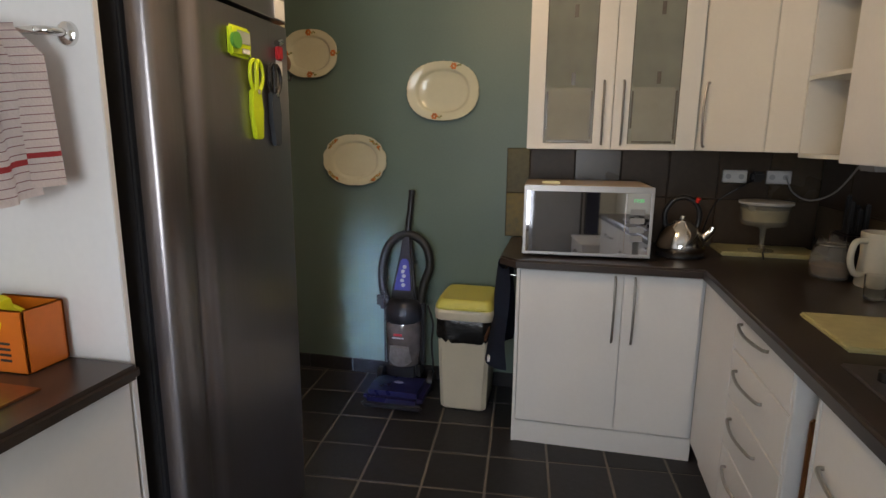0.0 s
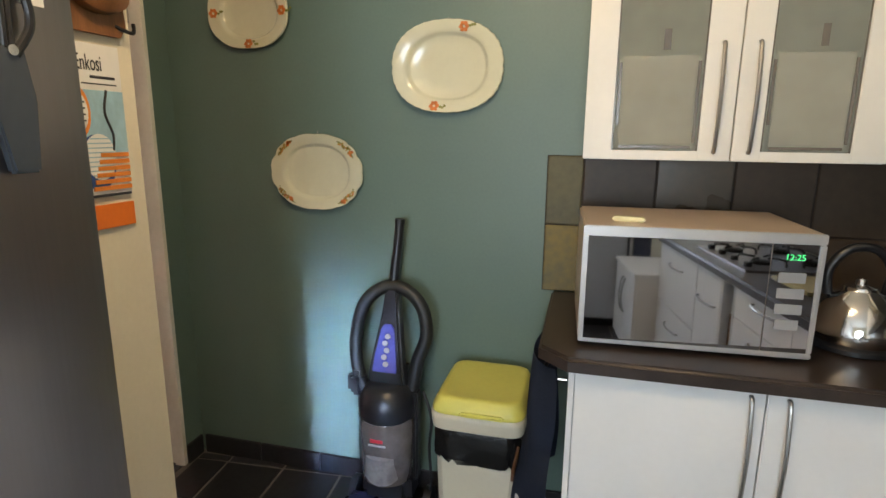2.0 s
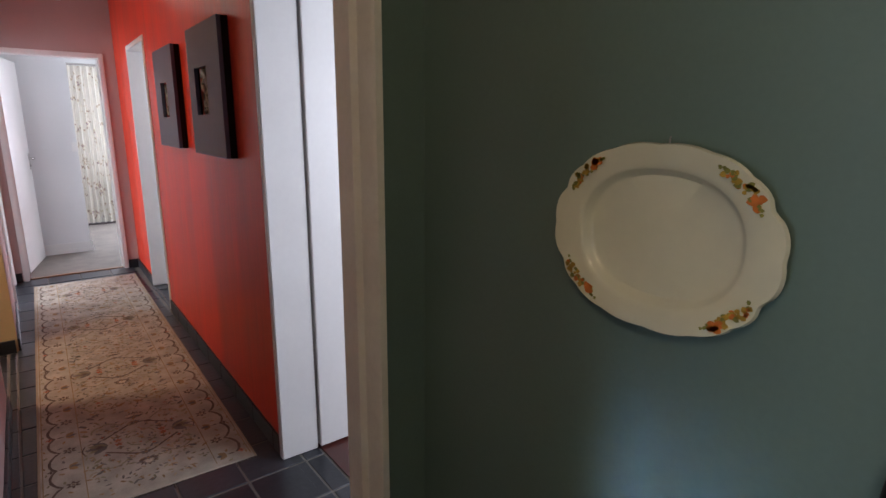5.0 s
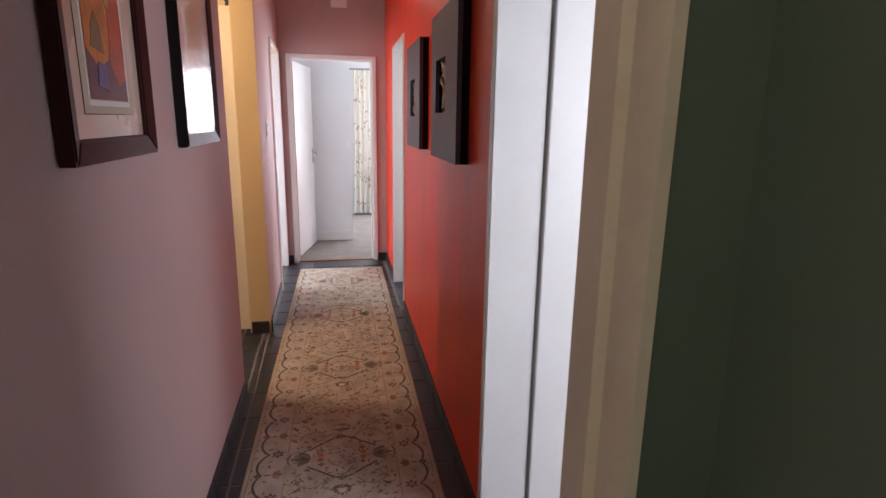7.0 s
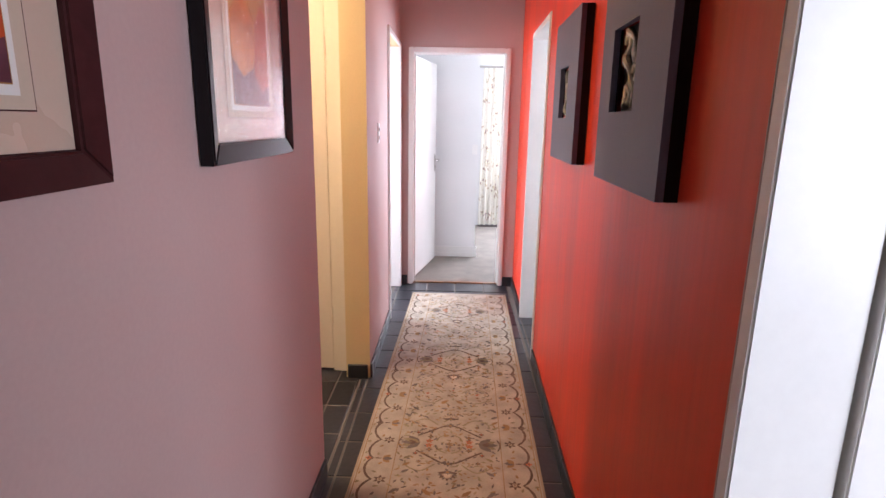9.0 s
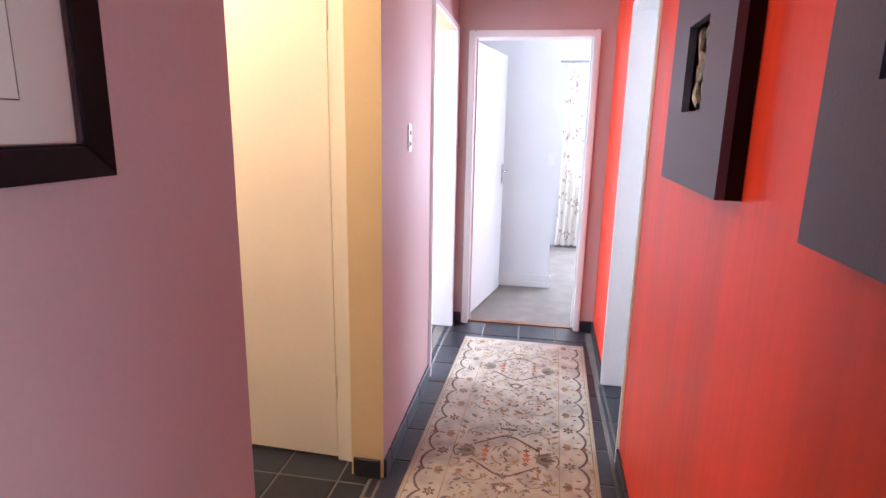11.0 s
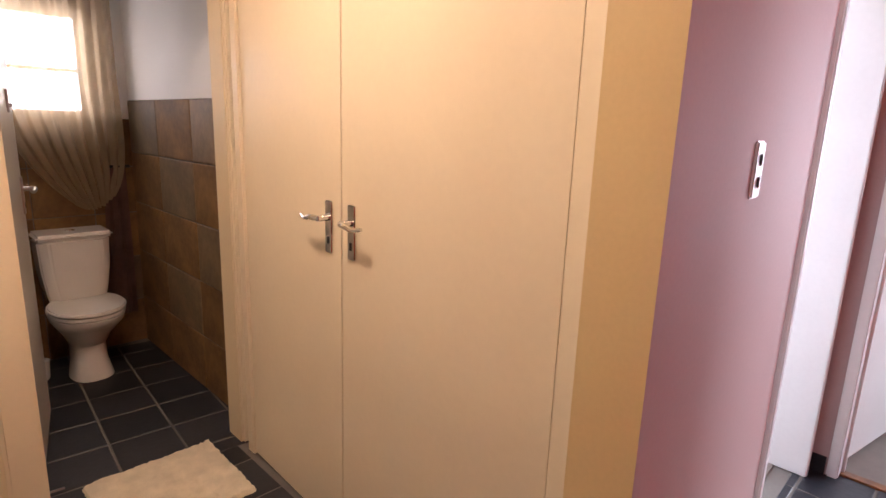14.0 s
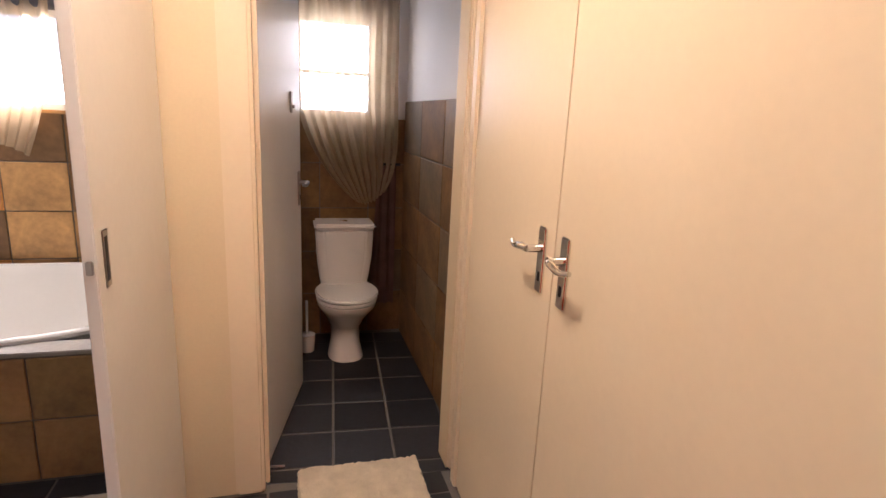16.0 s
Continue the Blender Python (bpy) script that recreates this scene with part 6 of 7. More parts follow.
    cols = [surface("rug_" + nm, c, 0.95, var=0.45, coarse=7, fine=260, bump=0.4) for nm, c in (("umber", (0.150, 0.100, 0.070)), ("grey_brown", (0.175, 0.150, 0.130)), ("tan", (0.34, 0.21, 0.09)), ("cream", (0.54, 0.46, 0.34)), ("olive", (0.28, 0.24, 0.14)), ("rust", (0.50, 0.12, 0.040)), ("faded_tan", (0.40, 0.32, 0.20)))]
    p = part("woven_pattern", bm, cols, ob, "woven brown and rust flowers")
    p["kind"] = "stuff"
    bm = bmesh.new()
    for e in (-1, 1):
        for k in range(130):
            y = -W / 2 + W * (k + 0.5) / 130
            j = rnd.uniform(-0.012, 0.012)
            x = e * L / 2
            tube([(x, y, 0.0), (x + e * 0.02, y + j * 0.5, -0.004), (x + e * rnd.uniform(0.035, 0.055), y + j, -0.009)], 0.0030, 4, bm, n=2)
    p = part("fringe", bm, surface("dark_fringe", (0.06, 0.05, 0.045), 0.95, var=0.3), ob, "dark worn fringe")
    p["kind"] = "stuff"


runner()


# ---- alcove ----
def cupboard():
    a, b = Vector((-4.573, 2.436)), Vector((-4.628, 0.800))
    d = b - a
    L = d.length
    m = pose(a.x, a.y, 0, 0, 0, math.degrees(math.atan2(d.y, d.x)))
    ob = thing("built_in_cupboard", "cream painted built-in cupboard with two flush doors", "cupboard", m)
    for x0, x1 in ((-0.040, 0.052), (L - 0.055, L)):
        part("frame_post", boxm(x0, x1, -0.10, 0.012, 0.0, 2.14, 0.005), CREAMGLOSS, ob)
    part("frame_head", boxm(0.052, L - 0.055, -0.10, 0.012, 2.09, 2.14, 0.004), CREAMGLOSS, ob)
    part("back", boxm(0.02, L - 0.02, -0.125, -0.102, 0.0, 2.14, 0.0), CREAMGLOSS, ob)
    part("upper_panel", boxm(0.0, L, -0.10, 0.0, 2.143, 2.6, 0.0), YELLOW, ob)
    mid = 0.881
    d1 = part("door", boxm(0.055, mid - 0.0015, -0.038, 0.002, 0.012, 2.087, 0.003), CREAMGLOSS, ob)
    d2 = part("door", boxm(mid + 0.0015, L - 0.058, -0.038, 0.002, 0.012, 2.087, 0.003), CREAMGLOSS, ob)
    lever(d1, mid - 0.060, 0.002, 1.128, -1, 1)
    lever(d2, mid + 0.068, 0.002, 1.128, 1, 1)
    for z in (0.30, 1.78):
        part("hinge", cylm((0.0535, 0.010, z), (0.0535, 0.010, z + 0.10), 0.007, seg=10), CREAMGLOSS, d1)
    part("nail", cylm((L - 0.03, 0.012, 1.98), (L - 0.03, 0.016, 1.98), 0.005, seg=10), BRONZE, ob)


cupboard()


def sliding_door():
    ob = thing("sliding_door", "white sliding bathroom door with a flush pull", "door", pose(-3.572, 0.738, 0.008))
    lf = part("leaf", boxm(-0.028, 0.0, 0.0, 0.712, 0.004, 2.05, 0.003), WHITEGLOSS, ob)
    part("flush_pull", boxm(-0.0305, -0.028, 0.632, 0.668, 1.055, 1.185, 0.003), SATIN, lf, "brushed flush pull")
    part("pull_recess", boxm(-0.0315, -0.0305, 0.641, 0.659, 1.070, 1.170, 0.002), INK, lf)
    part("edge_latch", boxm(-0.022, -0.008, 0.711, 0.721, 1.10, 1.13, 0.002), SATIN, lf)
    part("top_track", boxm(-0.030, -0.001, 0.0, 1.42, 2.056, 2.090, 0.003), SATIN, ob)


sliding_door()


def toilet_door():
    fr = thing("door_frame_toilet", "cream painted door frame of the toilet", "door frame", pose(0, 0, 0))
    fr["kind"] = "structure"
    part("post", boxm(-3.882, -3.775, 0.585, 0.738, 0, 2.075, 0.012), CREAMGLOSS, fr)
    part("stop", boxm(-3.898, -3.882, 0.64, 0.675, 0, 2.03, 0.003), CREAMGLOSS, fr)
    part("post", boxm(-4.672, -4.624, 0.585, 0.738, 0, 2.075, 0.008), CREAMGLOSS, fr)
    part("head", boxm(-4.624, -3.882, 0.585, 0.738, 2.03, 2.075, 0.008), CREAMGLOSS, fr)
    part("hinge_pin", cylm((-3.895, 0.596, 0.02), (-3.955, 0.602, 0.02), 0.005, seg=8), SATIN, fr)
    a, b = Vector((-3.890, 0.575)), Vector((-4.050, -0.160))
    d = b - a
    ob = thing("toilet_door", "white toilet door standing open inwards", "door", pose(a.x, a.y, 0.010, 0, 0, math.degrees(math.atan2(d.y, d.x))))
    part("leaf", boxm(0, 0.745, 0.0, 0.038, 0.004, 2.02, 0.003), WHITEGLOSS, ob)
    part("lock_plate", boxm(0.520, 0.550, -0.008, 0.0, 1.44, 1.535, 0.003), SATIN, ob, "small metal bolt")
    part("lock_knob", cylm((0.535, -0.008, 1.47), (0.535, -0.02, 1.47), 0.008), SATIN, ob)
    lever(ob, 0.685, 0.0, 1.08, -1, -1, SATIN)


toilet_door()


# ---- toilet ----
def toilet():
    ob = thing("toilet", "white close-coupled toilet with a closed lid", "toilet", pose(-4.315, -0.80, 0))
    bm = bmesh.new()
    rows = []
    # pedestal and bowl: front y, back y, half width at each height
    for z, f, bk, w in ((0.0, 0.415, 0.12, 0.108), (0.02, 0.41, 0.12, 0.104), (0.10, 0.375, 0.11, 0.088), (0.19, 0.365, 0.10, 0.090), (0.26, 0.42, 0.06, 0.125), (0.32, 0.50, 0.03, 0.160), (0.36, 0.545, 0.02, 0.178), (0.385, 0.552, 0.02, 0.180)):
        ring = []
        for i in range(36):
            t = 2 * math.pi * i / 36
            c, s = math.cos(t), math.sin(t)
            cy, ry = (f + bk) / 2, (f - bk) / 2
            ring.append(bm.verts.new((w * math.copysign(abs(c) ** 0.8, c), cy + ry * math.copysign(abs(s) ** 0.85, s), z)))
        rows.append(ring)
    for a, b in zip(rows, rows[1:]):
        for i in range(36):
            bm.faces.new((a[i], a[(i + 1) % 36], b[(i + 1) % 36], b[i]))
    bm.faces.new(rows[0][::-1])
    bm.faces.new(rows[-1])
    part("bowl", bm, PORCELAIN, ob)

    def oval(z0, z1, w, f, bk, bev):
        b = bmesh.new()
        r = [b.verts.new((w * math.copysign(abs(math.cos(t)) ** 0.85, math.cos(t)), (f + bk) / 2 + (f - bk) / 2 * math.sin(t), z0)) for t in [2 * math.pi * i / 44 for i in range(44)]]
        fc = b.faces.new(r)
        g = bmesh.ops.extrude_face_region(b, geom=[fc])
        top = [v for v in g["geom"] if isinstance(v, bmesh.types.BMVert)]
        bmesh.ops.translate(b, verts=top, vec=(0, 0, z1 - z0))
        bmesh.ops.bevel(b, geom=[e for e in b.edges if abs(e.verts[0].co.z - e.verts[1].co.z) < 1e-5], offset=bev, segments=3, affect="EDGES")
        return b

    part("seat", oval(0.390, 0.406, 0.182, 0.553, 0.10, 0.006), PORCELAIN, ob)
    part("lid", oval(0.414, 0.433, 0.186, 0.557, 0.10, 0.008), PORCELAIN, ob)
    bm = bmesh.new()
    rows = []
    for z, w, f in ((0.40, 0.135, 0.205), (0.46, 0.150, 0.215), (0.60, 0.168, 0.225), (0.775, 0.176, 0.232)):
        rows.append([bm.verts.new(p) for p in ((-w, 0.02, z), (-w, f - 0.04, z), (-w + 0.05, f, z), (w - 0.05, f, z), (w, f - 0.04, z), (w, 0.02, z))])
    for a, b in zip(rows, rows[1:]):
        for i in range(6):
            bm.faces.new((a[i], a[(i + 1) % 6], b[(i + 1) % 6], b[i]))
    bm.faces.new(rows[0])
    bm.faces.new(rows[-1])
    bmesh.ops.bevel(bm, geom=list(bm.edges), offset=0.010, segments=3, affect="EDGES")
    c = part("cistern", bm, PORCELAIN, ob)
    part("cistern_lid", boxm(-0.184, 0.184, 0.012, 0.242, 0.778, 0.812, 0.014, 4), PORCELAIN, c)
    part("flush_button", lathe([(0.020, 0), (0.019, 0.005), (0.006, 0.006)], 24, 1.2, 0.8, centre=(0, 0.12, 0.811)), CHROME, c, "chrome flush button")


toilet()


def window_unit(name, label, x0, x1, z0, z1, y, bars=()):
    ob = thing(name, label, "window", pose(0, y, 0))
    ob["kind"] = "structure"
    t = 0.035
    fr = bmesh.new()
    for a, b, c, d in ((x0, x1, z0, z0 + t), (x0, x1, z1 - t, z1), (x0, x0 + t, z0 + t, z1 - t), (x1 - t, x1, z0 + t, z1 - t)):
        box(fr, a, b, -0.06, -0.01, c, d, 0.004)
    part("window_frame", fr, WHITEGLOSS, ob)
    for z in bars:
        part("glazing_bar", boxm(x0 + t, x1 - t, -0.045, -0.02, z - 0.011, z + 0.011, 0.002), WHITEGLOSS, ob)
    p = part("pane", boxm(x0 + t, x1 - t, -0.036, -0.031, z0 + t, z1 - t, 0.0), GLASS, ob)
    p.visible_shadow = False
    part("window_sill", boxm(x0 - 0.02, x1 + 0.02, -0.02, 0.035, z0 - 0.022, z0, 0.005), SANDTILE if "bath" in name else DADO, ob)
    return ob


window_unit("window_toilet", "small white window behind a sheer curtain", -4.52, -4.04, 1.44, 2.02, -0.90, (1.70,))
w = window_unit("window_bathroom", "wide bright window over the bath", -2.86, -1.90, 1.40, 1.92, -0.90)
window_unit("window_kitchen", "tall white window at the kitchen's end", -0.40, 1.10, 0.46, 2.05, -1.62, (1.05,))
OUT = glow("hazy_bright_outdoors", (0.93, 0.95, 1.0), 1.5)
for nm, bx in (("backdrop_south", (-5.2, -1.2, -2.2, -2.19, 0.6, 3.2)), ("backdrop_bedroom", (-10.4, -10.39, 3.0, 6.4, 0.3, 2.9))):
    bm = bmesh.new()
    box(bm, *bx)
    fixed(nm, bm, OUT, "hazy bright daylight outdoors")


def voile():
    """The sheer curtain over the toilet window, gathered up into a soft loop."""
    ob = thing("voile_curtain", "sheer beige voile curtain gathered up in a loop", "curtain", pose(-4.36, -0.815, 0))
    bm = bmesh.new()
    nx, nz = 110, 60
    g = []
    for k in range(nz + 1):
        v = k / nz
        z = 2.34 - 1.44 * v
        f = min(1.0, max(0.0, (1.74 - z) / 0.84))
        left, right = 0.34 - 0.36 * f ** 2.2, -0.30 + 0.09 * f ** 5
        row = []
        for i in range(nx + 1):
            u = i / nx
            fold = (0.016 + 0.012 * f) * math.sin(u * 62 + 2 * v) + 0.012 * math.sin(u * 23 + 1.3 + 3 * f)
            row.append(bm.verts.new((left + (right - left) * u, fold + 0.06 * f, z + 0.035 * f ** 4 * (2 * u - 1) ** 2 + 0.05 * f * u * u)))
        g.append(row)
    for a, b in zip(g, g[1:]):
        for i in range(nx):
            bm.faces.new((a[i], a[i + 1], b[i + 1], b[i]))
    part("cloth", bm, SHEER, ob)
    part("curtain_rod", cylm((-0.36, -0.01, 2.345), (0.52, -0.01, 2.345), 0.008), SATIN, ob)


voile()


def towel_ring():
    ob = thing("hand_towel", "dusky brown hand towel on a wall holder", "towel", pose(-4.60, -0.815, 0))
    part("holder", cylm((-0.08, 0.02, 1.155), (0.075, 0.02, 1.155), 0.009), BLACK, ob, "dark holder bar")
    bm = bmesh.new()
    g = []
    for k in range(25):
        z = 1.15 - 0.92 * k / 24
        g.append([bm.verts.new((-0.055 + 0.145 * i / 14 * (0.8 + 0.3 * k / 24), 0.028 + 0.012 * math.sin(i * 1.1 + 0.1 * k), z)) for i in range(15)])
    for a, b in zip(g, g[1:]):
        for i in range(14):
            bm.faces.new((a[i], a[i + 1], b[i + 1], b[i]))
    bmesh.ops.solidify(bm, geom=list(bm.faces), thickness=0.008)
    part("towelling", bm, surface("dusky_brown_towel", (0.16, 0.085, 0.065), 0.95, var=0.3, coarse=8, fine=200, bump=0.4), ob)


towel_ring()


def brush_pot():
    ob = thing("toilet_brush", "pale toilet brush in its pot", "toilet brush", pose(-4.085, -0.60, 0))
    part("pot", lathe([(0.04, 0), (0.045, 0.01), (0.05, 0.11), (0.045, 0.112)], 24), PORCELAIN, ob)
    part("handle", cylm((0, 0, 0.10), (0, 0, 0.33), 0.008), PORCELAIN, ob)


brush_pot()


def shaggy(name, label, x0, x1, y0, y1, seed):
    rnd = random.Random(seed)
    bm = bmesh.new()
    n, k = 44, 30
    g = [[bm.verts.new((x0 + (x1 - x0) * i / n + rnd.uniform(-0.004, 0.004), y0 + (y1 - y0) * j / k + rnd.uniform(-0.004, 0.004), 0.012 + rnd.uniform(0, 0.008) if 0 < i < n and 0 < j < k else -0.01)) for i in range(n + 1)] for j in range(k + 1)]
    for a, b in zip(g, g[1:]):
        for i in range(n):
            bm.faces.new((a[i], a[i + 1], b[i + 1], b[i]))
    return solid(name, bm, BATHMAT, label, "mat")


shaggy("bath_mat", "cream tufted mat before the toilet door", -4.515, -4.0, 0.615, 1.10, 2)
shaggy("bath_mat", "cream tufted mat on the bathroom floor", -3.42, -2.75, 0.62, 1.15, 3)


# ---- bathroom ----
def bath():
    ob = thing("bathtub", "white built-in bathtub in a tiled surround", "bathtub", pose(-2.62, -0.19, 0))
    bm = bmesh.new()
    seg = 64
    rows = []
    for a, b, z in ((0.80, 0.60, 0.535), (0.80, 0.60, 0.550), (0.788, 0.588, 0.558), (0.765, 0.565, 0.556), (0.735, 0.535, 0.50), (0.65, 0.46, 0.28), (0.52, 0.34, 0.17), (0.05, 0.04, 0.16)):
        ring = []
        for i in range(seg):
            t = 2 * math.pi * i / seg
            c, s = math.cos(t), math.sin(t)
            ring.append(bm.verts.new((a * math.copysign(abs(c) ** 0.7, c), b * math.copysign(abs(s) ** 0.8, s), z)))
        rows.append(ring)
    for p, q in zip(rows, rows[1:]):
        for i in range(seg):
            bm.faces.new((p[i], p[(i + 1) % seg], q[(i + 1) % seg], q[i]))
    bm.faces.new(rows[-1])
    part("tub", bm, PORCELAIN, ob)
    part("drain", cylm((0.3, 0, 0.160), (0.3, 0, 0.166), 0.03), CHROME, ob)
    out = bmesh.new()
    for x0, x1, y0, y1 in ((-0.82, 0.86, 0.575, 0.655), (-0.82, -0.74, -0.68, 0.575)):
        box(out, x0, x1, y0, y1, -0.012, 0.52)
    part("surround", out, GROUT, ob)
    part("ledge", boxm(-0.83, 0.86, 0.555, 0.67, 0.52, 0.538, 0.004), surface("grey_stone_ledge", (0.30, 0.26, 0.22), 0.5, var=0.3, coarse=6), ob)


bath()


def pieces(owner, mats, origin, ux, uz, w, h, cols, rows, gap, thick, seed, skip=None, stagger=0.0):
    """Tiles on a wall: each a thin bevelled slab, along the unit vectors ux and uz, standing out by thick."""
    rnd = random.Random(seed)
    ux, uz = Vector(ux), Vector(uz)
    n = ux.cross(uz)
    meshes = [mesh_of("tile", boxm(gap / 2, w - gap / 2, gap / 2, h - gap / 2, 0, thick, 0.003, 1), mt, False) for mt in mats]
    rot = Matrix((ux, uz, n)).transposed().to_4x4()
    for j in range(rows):
        for i in range(cols):
            o = Vector(origin) + ux * (i * w + (stagger if j % 2 else 0)) + uz * (j * h)
            if skip and skip(o + ux * w / 2 + uz * h / 2):
                continue
            t = new("tile", rnd.choice(meshes))
            t.parent = owner
            t.matrix_world = Matrix.Translation(o + n * rnd.uniform(0, 0.0015)) @ rot


SAND2 = surface("orange_sandstone_tile", (0.52, 0.22, 0.05), 0.5, var=0.4, coarse=4, fine=35, bump=0.18, random_var=0.3)
SAND3 = surface("dark_sandstone_tile", (0.27, 0.145, 0.055), 0.5, var=0.4, coarse=4, fine=35, bump=0.18, random_var=0.3)
DADO2 = surface("olive_brown_stone_tile", (0.165, 0.110, 0.055), 0.6, var=0.45, coarse=5, fine=35, bump=0.2, random_var=0.3)
GREENTILE = surface("olive_green_stone_tile", (0.105, 0.092, 0.040), 0.55, var=0.35, coarse=5, fine=40, bump=0.06, random_var=0.2)
MUSTARD = surface("mustard_stained_stone_tile", (0.22, 0.145, 0.022), 0.55, var=0.3, coarse=4, fine=40, bump=0.06, dark=(0.085, 0.085, 0.045))
BROWN2 = surface("warm_brown_stone_tile", (0.075, 0.050, 0.025), 0.28, var=0.35, coarse=4, fine=40, bump=0.06, random_var=0.2)


def tile_field(name, label, bx, joint=GROUT):
    bm = bmesh.new()
    box(bm, *bx)
    return fixed(name, bm, joint, label)


o = tile_field("bath_front_tiles", "sandstone tiles on the bath's front", (-3.44, -1.78, 0.466, 0.470, 0.0, 0.52))
pieces(o, [SANDTILE, SAND3, SAND3], (-1.80, 0.470, 0.0), (-1, 0, 0), (0, 0, 1), 0.41, 0.259, 4, 2, 0.006, 0.010, 1)
o = tile_field("bath_wall_tiles", "mottled sandstone tiles on the bathroom wall", (-3.80, -1.78, -0.880, -0.876, 0.0, 1.396))
pieces(o, [SANDTILE, SANDTILE, SAND2, SAND3], (-1.80, -0.876, 0.0), (-1, 0, 0), (0, 0, 1), 0.33, 0.279, 5, 5, 0.006, 0.008, 2)
o = tile_field("toilet_back_tiles", "dark rusty stone tiles behind the toilet", (-4.73, -3.85, -0.880, -0.876, 0.0, 1.436))
pieces(o, [DADO, DADO2, DADO], (-3.87, -0.876, 0.0), (-1, 0, 0), (0, 0, 1), 0.31, 0.287, 3, 5, 0.005, 0.008, 3)
o = tile_field("toilet_side_tiles", "large brown stone tiles along the toilet wall", (-4.730, -4.726, -0.87, 0.58, 0.0, 1.548))
pieces(o, [DADO, DADO2, DADO], (-4.726, -0.86, 0.0), (0, 1, 0), (0, 0, 1), 0.48, 0.3095, 3, 5, 0.006, 0.009, 4)
o = tile_field("splashback", "glossy brown stone splashback tiles", (0.248, 1.788, 3.542, 3.546, 0.90, 1.384), TILEJOINT)
pieces(o, [MUSTARD], (0.372, 3.542, 0.90), (-1, 0, 0), (0, 0, 1), 0.123, 0.242, 1, 1, 0.004, 0.006, 5)
pieces(o, [GREENTILE], (0.372, 3.542, 1.142), (-1, 0, 0), (0, 0, 1), 0.123, 0.242, 1, 1, 0.004, 0.006, 5)
for t in o.children:
    t.matrix_world = Matrix.Translation((0, -0.0065, 0)) @ t.matrix_world
pieces(o, [BROWNTILE, BROWN2, BROWNTILE], (0.372, 3.542, 0.90), (1, 0, 0), (0, 0, 1), 0.236, 0.242, 6, 2, 0.004, 0.006, 6)
o2 = tile_field("splashback_side", "glossy brown stone splashback tiles", (1.790, 1.794, 0.75, 3.54, 0.90, 1.36), TILEJOINT)
pieces(o2, [BROWNTILE, BROWN2], (1.790, 3.53, 0.90), (0, -1, 0), (0, 0, 1), 0.30, 0.23, 9, 2, 0.004, 0.006, 7)


def bath_curtain():
    ob = thing("bath_curtain", "sheer lilac-grey curtain beside the bath window", "curtain", pose(-2.50, -0.81, 0))
    bm = bmesh.new()
    g = []
    for k in range(30):
        v = k / 29
        g.append([bm.verts.new((-0.30 + 0.42 * v * v * 0.4 + 0.55 * u * (1 - 0.5 * v), 0.018 * math.sin(u * 40), 2.0 - 0.85 * v + 0.06 * v * math.sin(u * 3))) for u in [i / 40 for i in range(41)]])
    for a, b in zip(g, g[1:]):
        for i in range(40):
            bm.faces.new((a[i], a[i + 1], b[i + 1], b[i]))
    part("cloth", bm, SHEER, ob)


bath_curtain()
solid("roller_blind", cylm((-2.90, -0.845, 1.95), (-1.86, -0.845, 1.95), 0.035), BLIND, "rolled dark grey window blind", "blind")

# ---- bedroom ----
bm = boxm(-7.49, -7.470, 2.46, 3.330, 0.0, 0.115, 0.005)
box(bm, -7.47, -7.464, 2.46, 3.336, 0.0, 0.05, 0.002)
box(bm, -7.476, -7.466, 2.46, 3.334, 0.095, 0.118, 0.002)
fixed("baseboard_bedroom", bm, WHITEGLOSS, "white moulded skirting board")
bm = bmesh.new()
box(bm, -9.40, -6.47, 2.2, 6.0, -0.012, 0.004)
fixed("carpet", bm, CARPET, "grey-beige fitted bedroom carpet")
bm = bmesh.new()
box(bm, -2.60, -0.38, 3.705, 5.98, -0.012, 0.002)
fixed("store_floor", bm, OXBLOOD, "dark oxblood floor boards")
bm = bmesh.new()
box(bm, -6.85, -5.2, 0.4, 2.49, -0.012, 0.003)
fixed("study_floor", bm, CARPET, "grey-beige fitted carpet")


def bedroom_switch():
    ob = thing("bedroom_switch", "white switch on the bedroom wall end", "light switch", pose(-7.488, 3.285, 1.17))
    part("plate", boxm(0.0, 0.010, -0.025, 0.030, -0.05, 0.05, 0.003), WHITEGLOSS, ob)
    part("rocker", boxm(0.010, 0.014, -0.008, 0.008, -0.015, 0.015, 0.002), WHITEGLOSS, ob)


bedroom_switch()


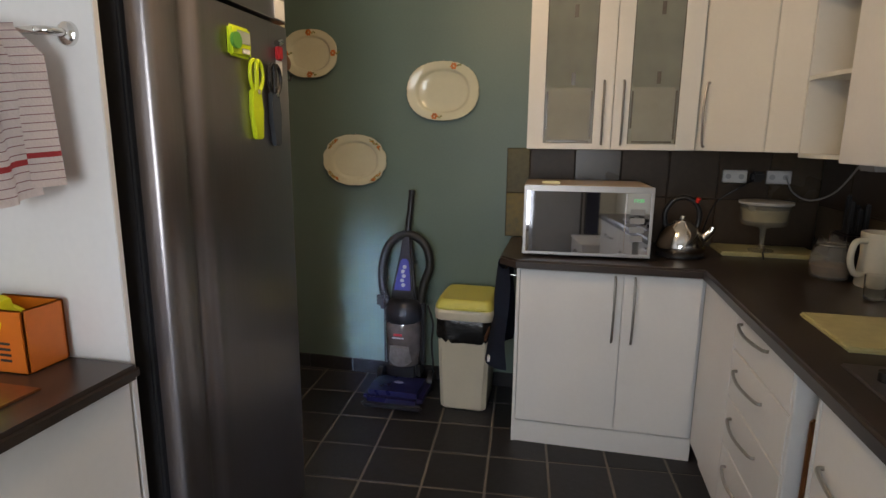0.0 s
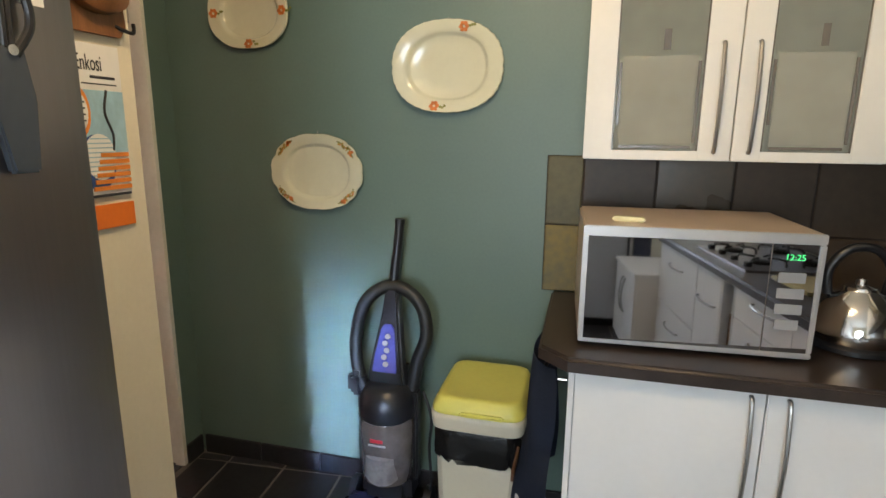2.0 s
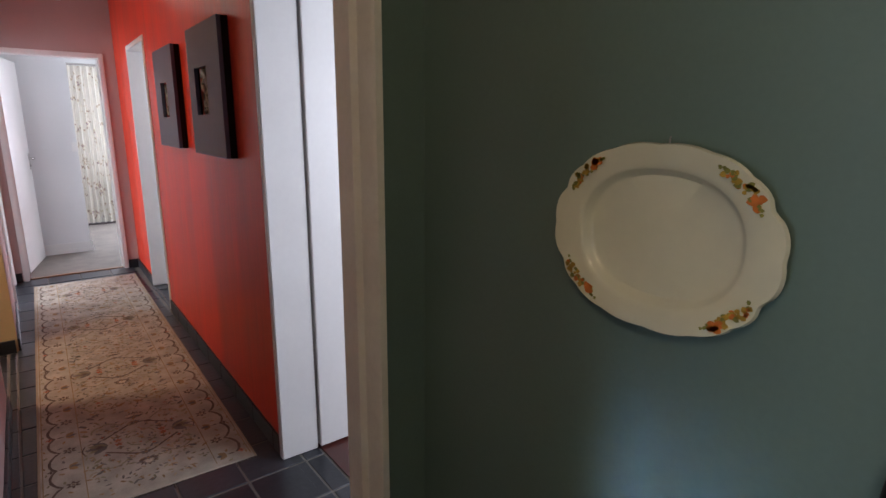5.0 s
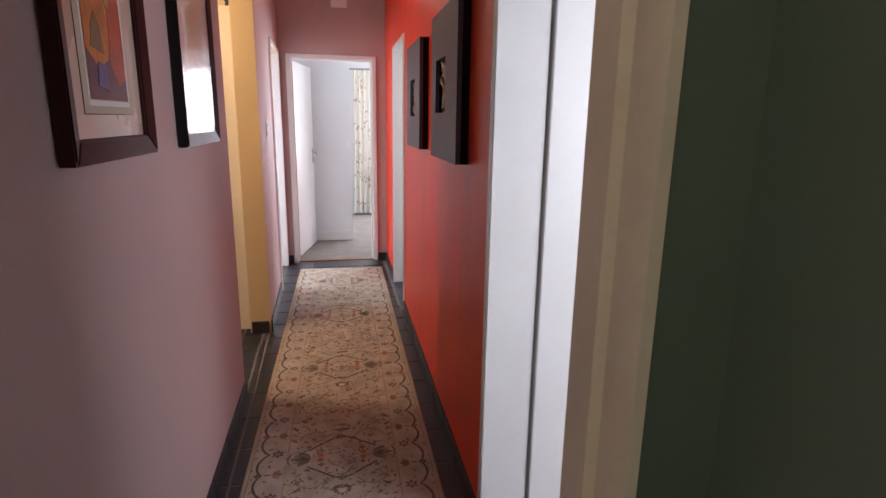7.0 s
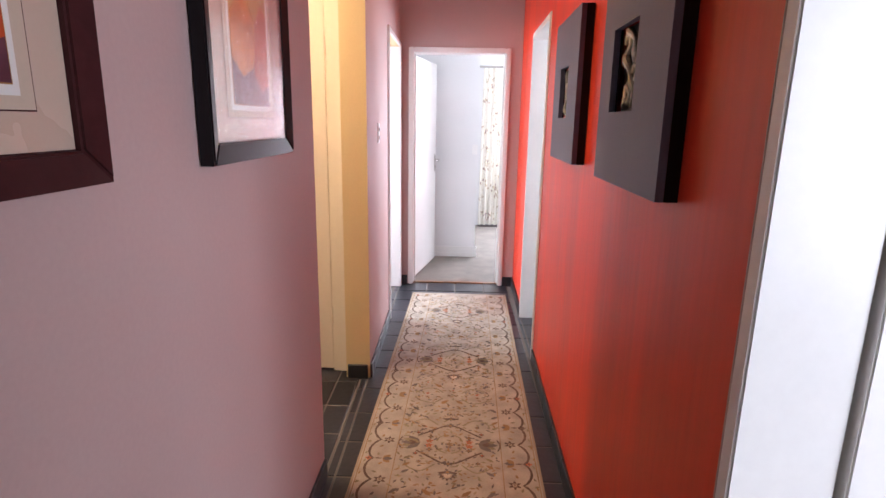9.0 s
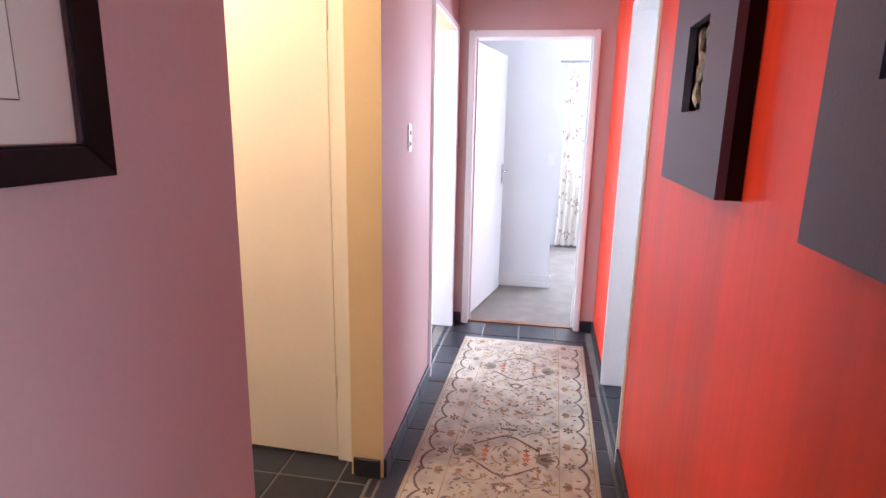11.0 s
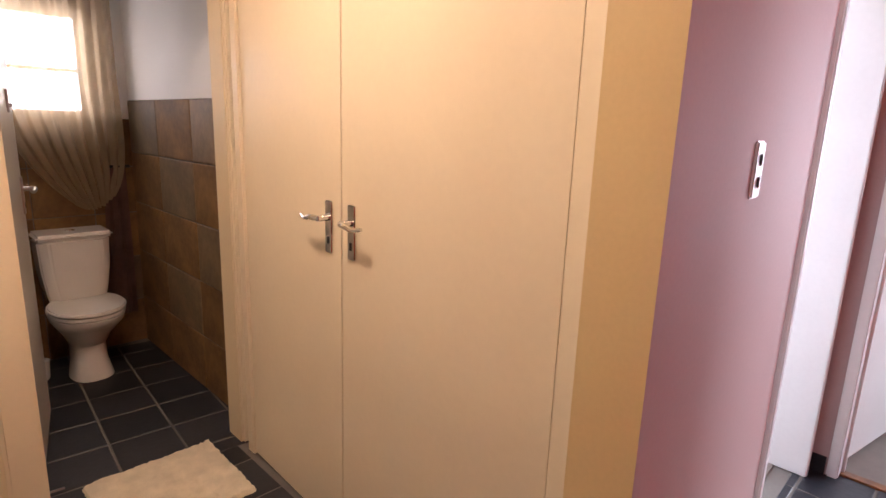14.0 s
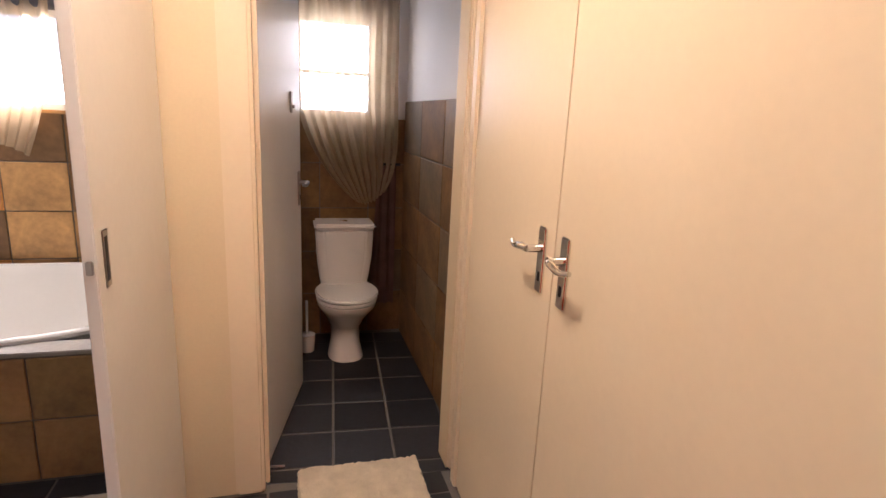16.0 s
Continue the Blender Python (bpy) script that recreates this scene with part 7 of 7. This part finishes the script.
def print_cloth():
    """Cream curtain cloth printed with loose lilac and ochre blotches."""
    m, t, b = nodes_of("cream_floral_curtain")
    n, l = t.nodes, t.links
    co, vo, rp = n.new("ShaderNodeTexCoord"), n.new("ShaderNodeTexVoronoi"), n.new("ShaderNodeValToRGB")
    vo.inputs["Scale"].default_value = 8.0
    nz = n.new("ShaderNodeTexNoise")
    nz.inputs["Scale"].default_value = 14
    l.new(co.outputs["Object"], nz.inputs["Vector"])
    mx = n.new("ShaderNodeMixRGB")
    mx.inputs[0].default_value = 0.25
    l.new(co.outputs["Object"], mx.inputs[1])
    l.new(nz.outputs["Color"], mx.inputs[2])
    l.new(mx.outputs[0], vo.inputs["Vector"])
    e = rp.color_ramp.elements
    e[0].position, e[0].color = 0.10, (0.36, 0.26, 0.32, 1)
    e[1].position, e[1].color = 0.30, (0.82, 0.78, 0.70, 1)
    k = e.new(0.20)
    k.color = (0.58, 0.46, 0.30, 1)
    l.new(vo.outputs["Distance"], rp.inputs[0])
    l.new(rp.outputs[0], b.inputs["Base Color"])
    b.inputs["Roughness"].default_value = 0.9
    tl, ms = n.new("ShaderNodeBsdfTranslucent"), n.new("ShaderNodeMixShader")
    l.new(rp.outputs[0], tl.inputs[0])
    ms.inputs[0].default_value = 0.10
    l.new(b.outputs[0], ms.inputs[1])
    l.new(tl.outputs[0], ms.inputs[2])
    l.new(ms.outputs[0], n["Material Output"].inputs[0])
    return m


def bedroom_curtain():
    ob = thing("bedroom_curtain", "long cream curtain printed with lilac flowers", "curtain", pose(-9.30, 3.42, 0))
    bm = bmesh.new()
    nu = 110
    lo, hi = [], []
    for i in range(nu + 1):
        u = i / nu
        lo.append(bm.verts.new((0.035 * math.sin(u * 44) + 0.008 * math.sin(u * 13), 0.52 * u, 0.03)))
        hi.append(bm.verts.new((0.028 * math.sin(u * 44), 0.02 + 0.50 * u, 2.16)))
    for i in range(nu):
        bm.faces.new((lo[i], lo[i + 1], hi[i + 1], hi[i]))
    part("cloth", bm, print_cloth(), ob)
    part("curtain_rod", cylm((-0.01, -0.1, 2.18), (-0.01, 2.3, 2.18), 0.014), SATIN, ob)
    part("hem", boxm(-0.03, 0.03, 0.0, 0.52, 0.005, 0.028, 0.004), surface("dark_hem", (0.12, 0.10, 0.10), 0.9, var=0.2), ob)


bedroom_curtain()


def vent():
    ob = thing("ceiling_vent", "small white slatted vent high on the end wall", "vent", pose(-6.399, 3.11, 2.49))
    part("frame", boxm(0.0, 0.012, 0.0, 0.15, 0.0, 0.09, 0.003), WHITEGLOSS, ob)
    for k in range(4):
        part("slat", boxm(0.012, 0.016, 0.012, 0.138, 0.014 + 0.018 * k, 0.022 + 0.018 * k, 0.001), FRAMEGREY, ob)


vent()


def ceiling_lamp(name, label, x, y, drop):
    ob = thing(name, label, "lamp", pose(x, y, 2.6))
    part("rose", lathe([(0.05, 0.0), (0.045, -0.03), (0.02, -0.04)], 24), WHITEGLOSS, ob)
    part("holder", cylm((0, 0, -0.04), (0, 0, -0.10), 0.02), WHITEGLOSS, ob)


# Unseen holders added to the ceiling; the corridor has no known lamp.
ceiling_lamp("pendant_holder", "plain white ceiling lamp holder", 0.17, 2.05, 0.1)
ceiling_lamp("pendant_holder", "plain white ceiling lamp holder", -2.9, 3.05, 0.1)


# ---- floor tiles, last ----
def lay(x0, x1, y0, y1, px, py, ox, oy, mat, seed, turn=0.0):
    """Square slate tiles of one pitch within a rectangle, turned about (ox, oy), each slightly uneven, parts of the floor."""
    rnd = random.Random(seed)
    swing = pose(ox, oy, 0, 0, 0, turn) @ pose(-ox, -oy, 0)
    shared = mesh_of("floor_tile", boxm(0.0052, px - 0.0052, 0.0052, py - 0.0052, -0.012, 0.0, 0.0025, 1), mat, False)
    i0, i1 = math.floor((x0 - ox) / px), math.ceil((x1 - ox) / px)
    j0, j1 = math.floor((y0 - oy) / py), math.ceil((y1 - oy) / py)
    for i in range(i0, i1):
        for j in range(j0, j1):
            a, b, c, d = max(x0, ox + i * px), min(x1, ox + (i + 1) * px), max(y0, oy + j * py), min(y1, oy + (j + 1) * py)
            if b - a < 0.02 or d - c < 0.02:
                continue
            if b - a > px - 1e-4 and d - c > py - 1e-4:
                t = new("tile", shared)
                t.matrix_basis = swing @ pose(a, c, rnd.uniform(-0.001, 0.0012), rnd.uniform(-0.12, 0.12), rnd.uniform(-0.12, 0.12), 0)
            else:
                t = new("tile", mesh_of("floor_tile", boxm(0.0045, b - a - 0.0045, 0.0045, d - c - 0.0045, -0.012, 0.0, 0.0025, 1), mat, False))
                t.matrix_basis = swing @ pose(a, c, rnd.uniform(-0.001, 0.001))
            t.parent = floor


lay(-1.20, 1.24, -1.5, 3.62, 0.266, 0.268, 0.018, 2.768, SLATE, 1, 4.2)
lay(-6.45, -1.27, 2.56, 3.57, 0.262, 0.252, -6.45, 2.60, SLATEB, 3)
lay(-5.56, -4.80, 3.58, 3.73, 0.262, 0.252, -6.45, 2.60, SLATEB, 6)
lay(-2.36, -1.50, 3.55, 3.70, 0.262, 0.252, -6.45, 2.60, SLATEB, 7)
lay(-4.60, -3.45, 0.73, 2.555, 0.268, 0.260, -4.16, 0.61, SLATE, 4)
lay(-4.76, -3.82, -0.86, 0.705, 0.267, 0.264, -4.153, 0.614, SLATE, 5, -4.3)
lay(-3.44, -1.80, 0.48, 2.30, 0.268, 0.260, -4.16, 0.61, SLATE, 8)
